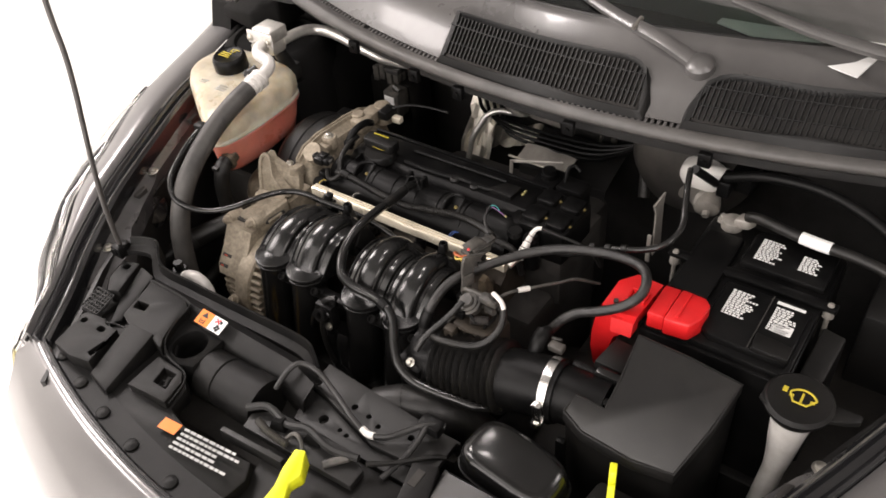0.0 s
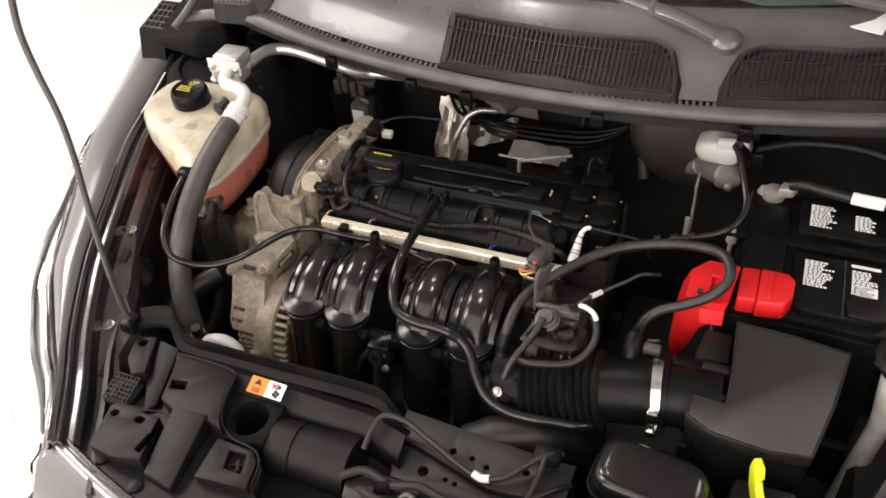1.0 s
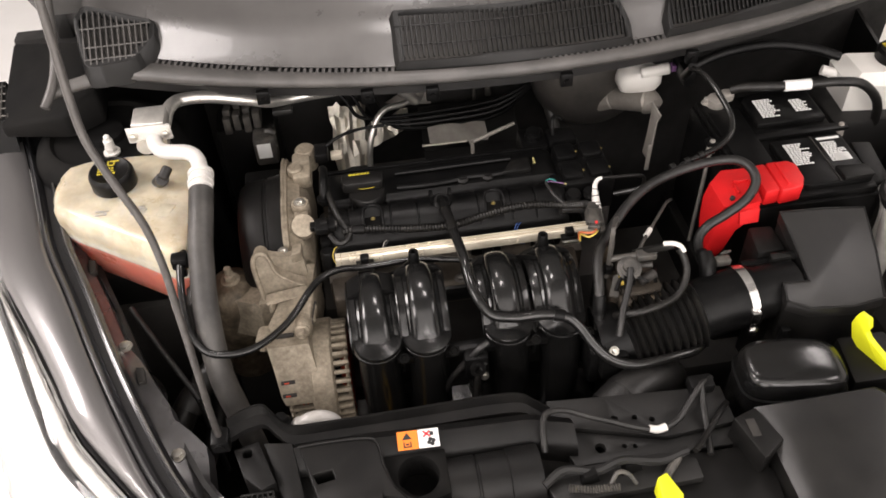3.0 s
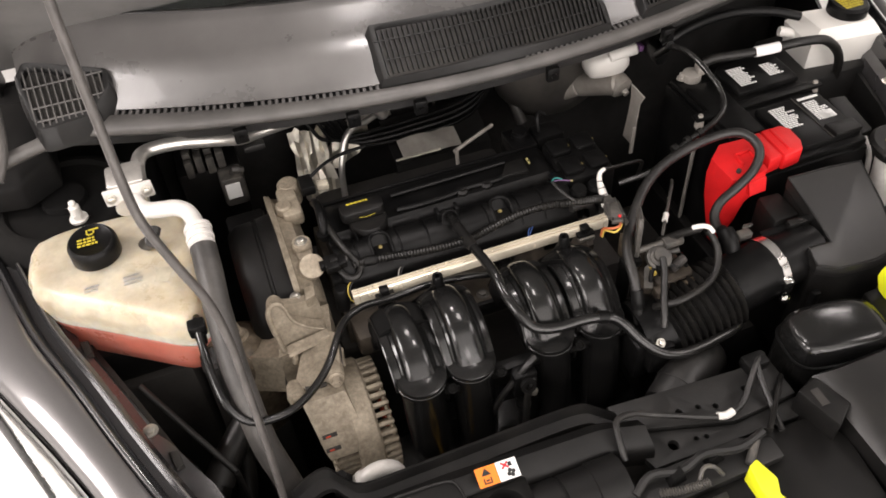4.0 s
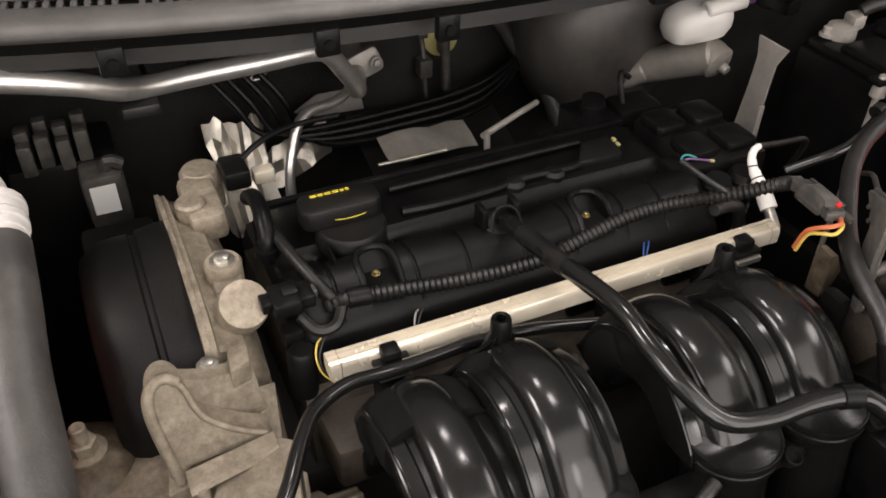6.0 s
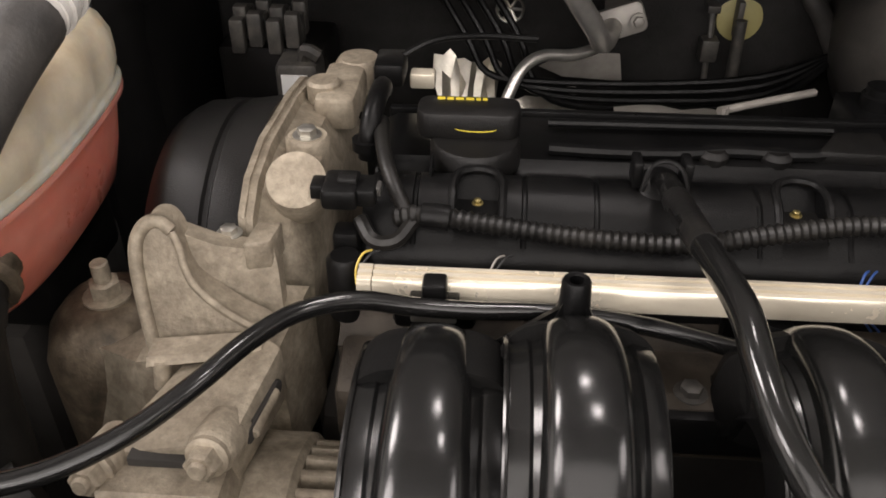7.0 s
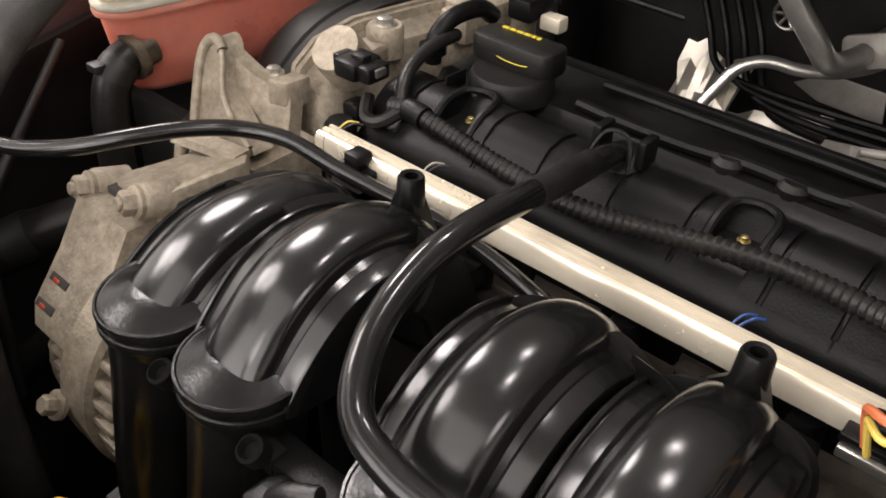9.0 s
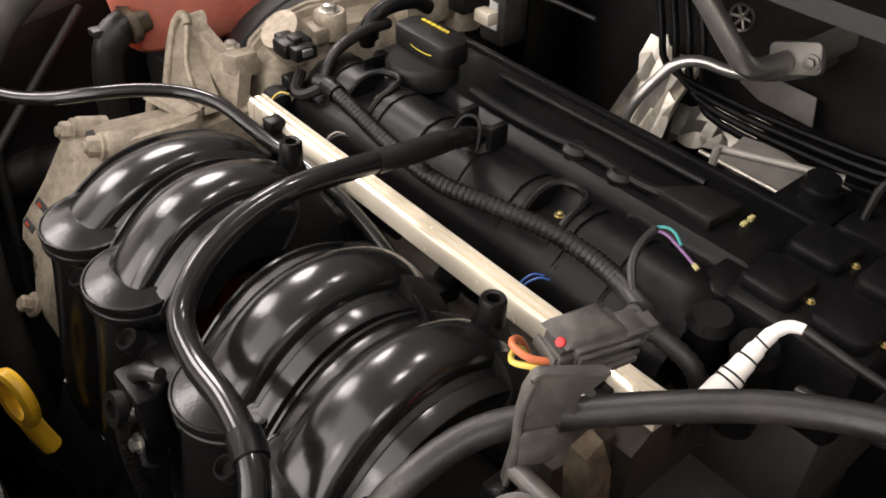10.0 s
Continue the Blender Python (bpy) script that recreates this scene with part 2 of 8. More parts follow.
CHROME = mat("bright_steel_band", (0.75, 0.74, 0.72), 0.2, 1.0, var=0.1, scale=120)
ALPIPE = mat("aluminium_pipe", (0.72, 0.70, 0.66), 0.34, 0.85, var=0.12, scale=60, bump=0.06)
WHITEPIPE = mat("white_painted_pipe", (0.62, 0.60, 0.57), 0.36, 0.1, var=0.1, dust=(0.3, 0.27, 0.23), amount=0.4, dscale=40)
RAIL = mat("cream_anodised_rail", (0.78, 0.715, 0.58), 0.26, 0.45, var=0.05, scale=20, dust=(0.55, 0.47, 0.35), amount=0.25, dscale=30, bump=0.04)
TANK = mat("yellowed_translucent_plastic", (0.52, 0.475, 0.375), 0.30, var=0.22, scale=22, dust=(0.36, 0.28, 0.17), amount=0.6, dscale=16, bump=0.12, bscale=120, sss=0.8)
COOLANT = mat("tank_plastic_over_red_coolant", (0.66, 0.20, 0.145), 0.3, var=0.15, scale=20, dust=(0.55, 0.30, 0.23), amount=0.4, dscale=16, sss=0.7)
RED = mat("red_plastic", (0.62, 0.012, 0.014), 0.42, var=0.1, scale=30, bump=0.08)
YELLOW = mat("fluorescent_yellow_plastic", (0.78, 0.80, 0.02), 0.45, var=0.06, bump=0.05)
OCHRE = mat("yellow_dipstick_plastic", (0.65, 0.38, 0.02), 0.4, var=0.1)
WHITE = mat("white_plastic", (0.78, 0.76, 0.72), 0.4, var=0.06, dust=(0.5, 0.46, 0.4), amount=0.25, dscale=25)
LABEL = mat("white_sticker", (0.80, 0.80, 0.78), 0.5, var=0.04, bump=0)
INK = mat("black_ink", (0.015, 0.015, 0.015), 0.6, bump=0)
INKRED = mat("red_ink", (0.55, 0.02, 0.03), 0.6, bump=0)
PALEINK = mat("pale_grey_print", (0.50, 0.50, 0.49), 0.6, bump=0)
YINK = mat("yellow_print", (0.50, 0.40, 0.03), 0.6, bump=0)
ORANGE = mat("orange_sticker", (0.80, 0.21, 0.02), 0.5, var=0.05, bump=0)
FOIL = mat("crumpled_heat_foil", (0.62, 0.585, 0.51), 0.38, 0.85, var=0.15, scale=50, bump=0.9, bscale=55)
GREYMETAL = mat("grey_heat_shield", (0.34, 0.32, 0.29), 0.45, 0.3, var=0.2, dust=(0.15, 0.13, 0.11), amount=0.4, dscale=20, bump=0.15, bscale=90)
PAINT = mat("grey_metallic_paint", (0.155, 0.15, 0.148), 0.32, 0.5, var=0.05, scale=900, bump=0, coat=1.0, spread=0.04)
FLANGE = mat("dark_grey_flange_paint", (0.085, 0.083, 0.085), 0.3, 0.4, var=0.15, scale=30, dust=(0.05, 0.045, 0.04), amount=0.5, dscale=25, bump=0.03, coat=0.6)
WORN = mat("worn_tank_patch", (0.42, 0.38, 0.29), 0.5, var=0.15, scale=60, bump=0.05)
BLACKPAINT = mat("black_channel_paint", (0.012, 0.012, 0.013), 0.25, var=0.1, bump=0, coat=0.7, spread=0.05)
COWL = mat("weathered_grey_cowl_plastic", (0.072, 0.069, 0.067), 0.29, var=0.25, scale=9, dust=(0.095, 0.09, 0.086), amount=0.3, dscale=5, bump=0.10, bscale=900, spread=0.08, spec=0.85, coat=0.25)
LIDBLACK = mat("smooth_black_lid_plastic", (0.0068, 0.0066, 0.0064), 0.34, dust=DUST, amount=0.04, dscale=18, spec=0.58, bump=0.18, bscale=1000)
GRILLE = mat("black_vent_plastic", (0.005, 0.005, 0.005), 0.42, dust=DUST, amount=0.03, bump=0.1, bscale=800, spec=0.32)
SEAL = mat("grey_rubber_seal", (0.062, 0.059, 0.056), 0.42, dust=(0.14, 0.13, 0.12), amount=0.3, bump=0.15)
COPPER = mat("red_copper_winding", (0.45, 0.05, 0.02), 0.4, 0.6, var=0.3)
BRASS = mat("brass_bolt", (0.50, 0.41, 0.18), 0.4, 0.9)
GREYPART = mat("grey_connector_plastic", (0.044, 0.042, 0.039), 0.45, dust=(0.2, 0.18, 0.15), amount=0.4, dscale=60, bump=0.15)
BROWNMETAL = mat("stained_throttle_casting", (0.12, 0.095, 0.065), 0.5, 0.4, var=0.5, scale=90, dust=(0.05, 0.04, 0.03), amount=0.8, dscale=40, bump=0.3)
GRIMYALLOY = mat("grimy_brown_alloy", (0.05, 0.040, 0.029), 0.6, 0.2, var=0.5, scale=70, dust=(0.02, 0.016, 0.013), amount=0.8, dscale=35, bump=0.3)
PALEYEL = mat("faded_yellow_plastic", (0.36, 0.32, 0.13), 0.5, var=0.1)
WIREBLUE = mat("blue_wire", (0.025, 0.07, 0.24), 0.4)
WIREYEL = mat("yellow_wire", (0.60, 0.45, 0.09), 0.4)
WIREORA = mat("orange_wire", (0.48, 0.13, 0.05), 0.4)
WIRETEAL = mat("teal_wire", (0.03, 0.26, 0.24), 0.4)
WIREPUR = mat("purple_wire", (0.17, 0.08, 0.20), 0.4)
ROOMWALL = mat("grey_painted_wall", (0.26, 0.255, 0.25), 0.6, var=0.03, scale=3, bump=0.05)
ROOMWHITE = mat("white_painted_wall", (0.82, 0.81, 0.79), 0.6, var=0.03, scale=3, bump=0.05)
ROOMFLOOR = mat("white_coated_floor", (0.80, 0.79, 0.77), 0.35, var=0.05, scale=2, dust=(0.65, 0.63, 0.6), amount=0.3, dscale=1.2, bump=0.03)


def glass(name, tint, rough=0.02):
    m = bpy.data.materials.new(name)
    m.use_nodes = True
    b = m.node_tree.nodes["Principled BSDF"]
    b.inputs["Base Color"].default_value = tint
    b.inputs["Transmission Weight"].default_value = 1.0
    b.inputs["Roughness"].default_value = rough
    b.inputs["IOR"].default_value = 1.45
    return m


LAMPGREY = mat("pale_grey_lamp_interior", (0.72, 0.71, 0.69), 0.22, 0.35, var=0.08, scale=8, bump=0)
HOODLINER = mat("grey_painted_bonnet_underside", (0.17, 0.165, 0.16), 0.38, 0.3, var=0.1, bump=0.02)
LENS = glass("clear_lens", (0.95, 0.95, 0.94, 1))
SCREEN = glass("tinted_windscreen_glass", (0.55, 0.62, 0.58, 1))

# ---- the workshop round the car ----
solo("floor", box(-4, 4.3, -4.5, 5, -0.2, 0, 0), ROOMFLOOR, "white coated workshop floor under the car", "floor", kind="structure")
solo("wall_west", box(-4.2, -4, -4.7, 5.2, 0, 3.1, 0), ROOMWHITE, "plain white workshop wall", "wall", kind="structure")
solo("wall_east", box(4.3, 4.5, -4.7, 5.2, 0, 3.1, 0), ROOMWHITE, "plain white workshop wall", "wall", kind="structure")
solo("wall_south", box(-4, 4.3, -4.7, -4.5, 0, 3.1, 0), ROOMWHITE, "plain white workshop wall", "wall", kind="structure")
solo("wall_north", box(-4, 4.3, 5, 5.2, 0, 3.1, 0), ROOMWALL, "plain grey workshop wall", "wall", kind="structure")
solo("ceiling", box(-4.2, 4.5, -4.7, 5.2, 3.1, 3.3, 0), ROOMWALL, "plain grey workshop ceiling", "ceiling", kind="structure")

# ---- the car's own walls round the engine ----
AXIS = 0.15  # the cowl's middle
BODY_AXIS = 0.128  # midway between the fenders


def mirror(v):
    return (2 * BODY_AXIS - v[0],) + tuple(v[1:])


def lip(x):
    """How far back the cowl's front edge lies."""
    return 0.105 + 0.33 * (x - AXIS) ** 2


def nose(x):
    """How far forward the bumper's upper edge lies."""
    return -0.575 + 0.45 * (x - AXIS) ** 2


EDGE = [(-0.60, 0.30), (-0.565, 0.20), (-0.535, 0.10), (-0.505, 0.0), (-0.462, -0.10), (-0.425, -0.19), (-0.385, -0.28), (-0.345, -0.36), (-0.30, -0.43), (-0.262, -0.495)]


def wall_strip(points, z0, z1, thick):
    rows = []
    for x, y in points:
        rows.append([(x, y, z1), (x, y, z0)])
    return sheet(rows, thick)


solo("firewall", box(-0.62, 0.92, 0.42, 0.45, 0.35, 1.035, 0.004), FELT, "black felt-covered firewall behind the engine", "firewall", kind="structure")
rows = []
for i in range(29):
    x = -0.56 + 1.42 * i / 28
    rows.append([(x, lip(x) + 0.03, 1.052), (x, 0.30, 1.045), (x, 0.425, 1.04)])
solo("plenum_floor", sheet(rows, 0.012), DARK, "dark painted plenum panel under the cowl", "panel", kind="structure")
for side in (0, 1):
    pts = [(-0.60, 0.44), (-0.575, 0.30)] + [(x + 0.035, y) for x, y in EDGE[1:]] + [(-0.20, -0.54)]
    if side:
        pts = [mirror(p) for p in pts]
    solo("inner_fender", wall_strip(pts, 0.32, 0.915, 0.006), DARK, "dark painted inner fender wall of the engine bay", "panel", "inner fender walls", kind="structure")
solo("undertray", prism([(x + 0.02, y) for x, y in [(-0.62, 0.46)] + EDGE] + [mirror((x + 0.02, y)) for x, y in ([(-0.62, 0.46)] + EDGE)[::-1]], 0.30, 0.33, 0), PIT, "grimy black undertray below the engine", "panel", kind="structure")
solo("front_crossmember", box(-0.36, 0.66, -0.54, -0.46, 0.31, 0.80, 0.01), PIT, "black radiator carrier behind the bumper", "panel", kind="structure")

# ---- engine: block, head and cam cover ----
def engine_block():
    e = thing("engine", (0.02, 0.02, 0.33), "transverse four-cylinder engine with black cam cover", "engine")
    part("block", joined(box(-0.17, 0.25, -0.07, 0.14, 0.40, 0.84, 0.01), box(-0.15, 0.21, -0.05, 0.11, 0.33, 0.41, 0.01)), PIT, e)
    head = [(-0.062, 0.84), (-0.064, 0.888), (-0.052, 0.896), (-0.05, 0.902), (0.105, 0.905), (0.115, 0.88), (0.115, 0.84)]
    rings = [[(x, y, z) for y, z in head] for x in (-0.155, -0.15, 0.195, 0.20)]
    part("cylinder_head", soften(loft(rings), 0.004), GRIMYALLOY, e, "grimy brown aluminium cylinder head")
    # cover: a long ridge with a flat shelf behind it
    prof = [(-0.042, 0.900), (-0.040, 0.915), (-0.037, 0.926), (-0.031, 0.932), (-0.025, 0.9375), (-0.019, 0.9455), (-0.011, 0.9515), (0.0, 0.9535),
            (0.011, 0.9515), (0.019, 0.9455), (0.024, 0.9405), (0.031, 0.939), (0.036, 0.941), (0.040, 0.9455), (0.090, 0.9475), (0.097, 0.944), (0.100, 0.93), (0.102, 0.900)]
    rings = []
    seams = (-0.118, -0.060, -0.022, 0.022, 0.062, 0.108, 0.142)
    steps = [-0.146, -0.143, -0.138] + [-0.13 + 0.0062 * i for i in range(50)] + [0.178, 0.184, 0.187]
    steps += [g + d for g in seams for d in (-0.0016, -0.0008, 0.0008, 0.0016)] + [c + d for c in (-0.085, 0.085) for d in (-0.0122, -0.0114, 0.0114, 0.0122)]
    for x in sorted(steps):
        end = min(x + 0.146, 0.187 - x)
        k = 0.004 * max(0.0, 1 - end / 0.008)
        groove = 0.0018 if any(abs(x - g) < 0.001 for g in seams) else 0.0
        notch = any(abs(x - c) < 0.0118 for c in (-0.085, 0.085))  # the bolt wells are cut into the ridge
        rings.append([(x, y * (1 - 0.5 * k) + 0, min(z - k - (groove if -0.026 < y < 0.026 else 0), 0.9405 if notch and -0.022 < y < 0.008 else 1)) for y, z in prof])
    part("cam_cover", loft(rings), SATIN, e, "satin black plastic cam cover")
    # long ribs on the shelf, with a wavy cable duct
    part("rib", tube([(-0.045, 0.074, 0.952), (0.02, 0.074, 0.9525), (0.08, 0.075, 0.9525), (0.125, 0.076, 0.952)], 0.0026, 8), SATIN, e)
    part("cable_duct", tube([(-0.045, 0.047, 0.949), (-0.01, 0.044, 0.9495), (0.03, 0.046, 0.949), (0.06, 0.05, 0.9495), (0.10, 0.049, 0.949), (0.122, 0.053, 0.9495)], 0.0036, 8), SATIN, e)
    # dark strip added for the shade in the gap between cover and rail
    part("shade_strip", box(-0.15, 0.19, -0.0495, -0.0405, 0.897, 0.9065, 0.002), DULL, e)
    part("rear_edge", box(-0.145, 0.186, 0.098, 0.104, 0.925, 0.9475, 0.002), SATIN, e)
    for x in (0.05, 0.086):
        part("duct_clip", lathe([(0.009, 0), (0.009, 0.006), (0.006, 0.009)], (x, 0.048, 0.943), sides=14), MATTE, e)
    part("duct_end", prism([(0.108, 0.048), (0.150, 0.046), (0.152, 0.075), (0.126, 0.074)], 0.944, 0.953, 0.002), SHROUD, e, "grained cable duct end")
    for x in (-0.085, 0.085):
        arch = [(x - 0.0133, -0.021, 0.9425), (x - 0.0133, -0.012, 0.9505), (x - 0.0132, -0.002, 0.9535), (x - 0.0105, 0.006, 0.9545), (x - 0.0055, 0.0098, 0.9545), (x, 0.011, 0.9545)]
        arch += [(2 * x - q[0], q[1], q[2]) for q in arch[-2::-1]]
        well = part("bolt_well", tube(arch, 0.0025, 8, 3), SATIN, e, "arched rim of a bolt well")
        # plate over the notch floor gives the well its shaded look
        part("pocket", box(x - 0.0116, x + 0.0116, -0.0215, 0.0078, 0.939, 0.9412, 0.0004), DULL, well, "dull black plate standing in for shade in the well")
        part("bolt", bolt((x, -0.003, 0.9410), 0.0022, 0.0030), BRASS, well, "small brass bolt head")
    cap = part("oil_cap", joined(
        lathe([(0.026, 0), (0.026, 0.012), (0.024, 0.015)], (-0.088, 0.038, 0.9445), sides=28),
        prism(rounded(-0.122, -0.063, 0.036, 0.062, 0.008), 0.958, 0.9745, 0.0025)), MATTE, e, "black oil filler cap with yellow print")
    part("print", bars(1, (-0.111, 0.056, 0.9746), 0.010, 0.004, 0.046, 0.0024, seed=3), YINK, cap)
    ring = [(-0.088 + 0.012 * math.cos(a), 0.0365 + 0.0007 * math.sin(a), 0.966 + 0.0018 * math.sin(a)) for a in [2 * math.pi * i / 20 for i in range(21)]]
    part("print", tube(ring, 0.0004, 6, raw=True), YINK, cap)
    # oil cap seat ribs in front
    part("rib", box(-0.112, -0.1105, 0.004, 0.022, 0.948, 0.958, 0.0005), SATIN, e)
    # spark plug recess panels on the front slope
    for x in (-0.105, -0.02, 0.065, 0.15):
        part("plug_boss", box(x - 0.022, x + 0.022, -0.0555, -0.043, 0.894, 0.918, 0.004), SATIN, e)
    # bracket ring under the rail
    for x in (-0.03, 0.08):
        part("lug", box(x - 0.012, x + 0.012, -0.09, -0.062, 0.893, 0.905, 0.003), GRIMYALLOY, e)
    return e


engine_block()


# cam end: alloy plate with the actuator
def cam_plate():
    t = thing("cam_end_housing", (-0.185, 0.06, 0.86), "dusty aluminium cam end housing with solenoid", "housing")
    outline = [(-0.036, 0.86), (-0.038, 0.925), (-0.032, 0.945), (-0.014, 0.957), (0.02, 0.962), (0.09, 0.957), (0.13, 0.95), (0.16, 0.935), (0.165, 0.86)]
    rings = [[(x, y, z - d) for y, z in outline] for x, d in ((-0.206, 0.0), (-0.2015, 0.0), (-0.2, 0.006), (-0.184, 0.012), (-0.172, 0.036))]
    part("plate", soften(loft(rings), 0.0015), CAST, t)
    part("flange", soften(loft([[(x, y, z + 0.002) for y, z in outline] for x in (-0.209, -0.2055)]), 0.001), CAST, t)
    part("solenoid", lathe([(0.0165, 0), (0.0165, 0.022), (0.0155, 0.0255), (0.0, 0.0258)], (-0.181, -0.006, 0.944), (0.08, -0.62, 0.75), 28), CAST, t, "round dusty metal solenoid cap")
    part("bolt_boss", joined(lathe([(0.0125, 0), (0.0125, 0.018), (0.011, 0.02)], (-0.182, 0.024, 0.945), sides=20), box(-0.192, -0.172, 0.003, 0.024, 0.944, 0.957, 0.003)), CAST, t)
    part("bolt", bolt((-0.182, 0.024, 0.964), 0.0055, 0.006), STEEL, t)
    part("tower", joined(lathe([(0.016, 0), (0.016, 0.03), (0.013, 0.034)], (-0.172, 0.150, 0.925), sides=20), box(-0.192, -0.165, 0.085, 0.145, 0.935, 0.958, 0.005)), CAST, t)
    part("bolt_boss", lathe([(0.011, 0), (0.011, 0.012), (0.009, 0.014)], (-0.188, 0.105, 0.948), sides=16), CAST, t)
    return t


cam_plate()
plug = solo("solenoid_connector", moved(joined(box(-0.168, -0.149, -0.030, -0.006, 0.950, 0.962, 0.003), box(-0.151, -0.140, -0.027, -0.009, 0.951, 0.961, 0.002), box(-0.174, -0.167, -0.024, -0.012, 0.953, 0.961, 0.001)), Matrix.Translation((0.004, -0.008, 0.005))), SATIN, "black plug on the cam solenoid", "connector")
part("latch", box(-0.156, -0.146, -0.030, -0.022, 0.966, 0.9695, 0.001), MATTE, plug)
part("lock_tab", box(-0.1375, -0.134, -0.030, -0.022, 0.960, 0.965, 0.0006), GREYPART, plug)
solo("position_sensor", joined(lathe([(0.010, 0), (0.010, 0.035), (0.0075, 0.038)], (-0.152, -0.044, 0.895), sides=16), box(-0.16, -0.146, -0.036, -0.022, 0.925, 0.940, 0.003)), SATIN, "black cylindrical sensor standing beside the rail", "sensor")
solo("vent_elbow", joined(tube([(-0.150, 0.035, 0.946), (-0.149, 0.036, 0.962), (-0.147, 0.05, 0.972), (-0.146, 0.075, 0.972), (-0.148, 0.092, 0.962)], 0.006, 10), lathe([(0.009, 0), (0.009, 0.006)], (-0.150, 0.035, 0.952), sides=14)), SATIN, "black sensor elbow on the cam cover's end", "connector")
solo("cam_sensor", joined(box(-0.158, -0.138, 0.12, 0.15, 0.95, 0.966, 0.003), tube([(-0.145, 0.14, 0.962), (-0.12, 0.15, 0.972), (-0.09, 0.165, 0.97), (-0.05, 0.175, 0.965)], 0.0024, 8)), SATIN, "black sensor with a thin cable behind the oil cap", "sensor")
solo("sensor_tab", box(-0.135, -0.118, 0.128, 0.14, 0.946, 0.957, 0.002), RAIL, "small off-white plug tab behind the oil cap", "connector")


# timing cover: dark rounded drum left of the cam end
def timing_cover():
    outline = []
    for i in range(25):
        a = math.pi * i / 24
        outline.append((0.05 - 0.103 * math.cos(a), 0.872 + 0.092 * math.sin(a)))
    outline = [(-0.06, 0.45)] + outline + [(0.16, 0.45)]
    rings = []
    for x, k in ((-0.272, 0.80), (-0.270, 0.86), (-0.262, 0.92), (-0.256, 0.955), (-0.236, 0.965), (-0.2345, 0.945), (-0.2315, 0.945), (-0.230, 0.975), (-0.214, 1.0), (-0.209, 1.0)):
        rings.append([(x, 0.05 + (y - 0.05) * k, 0.872 + (z - 0.872) * k if z > 0.8 else z) for y, z in outline])
    t = thing("timing_cover", (-0.24, 0.05, 0.45), "dark plastic timing belt cover with rounded top", "cover")
    part("shell", loft(rings), MATTE, t, angle=50)
    part("latch", box(-0.232, -0.214, -0.052, -0.040, 0.905, 0.935, 0.003), SATIN, t)
    part("step", box(-0.268, -0.214, 0.085, 0.155, 0.90, 0.925, 0.005), MATTE, t)
    return t


timing_cover()


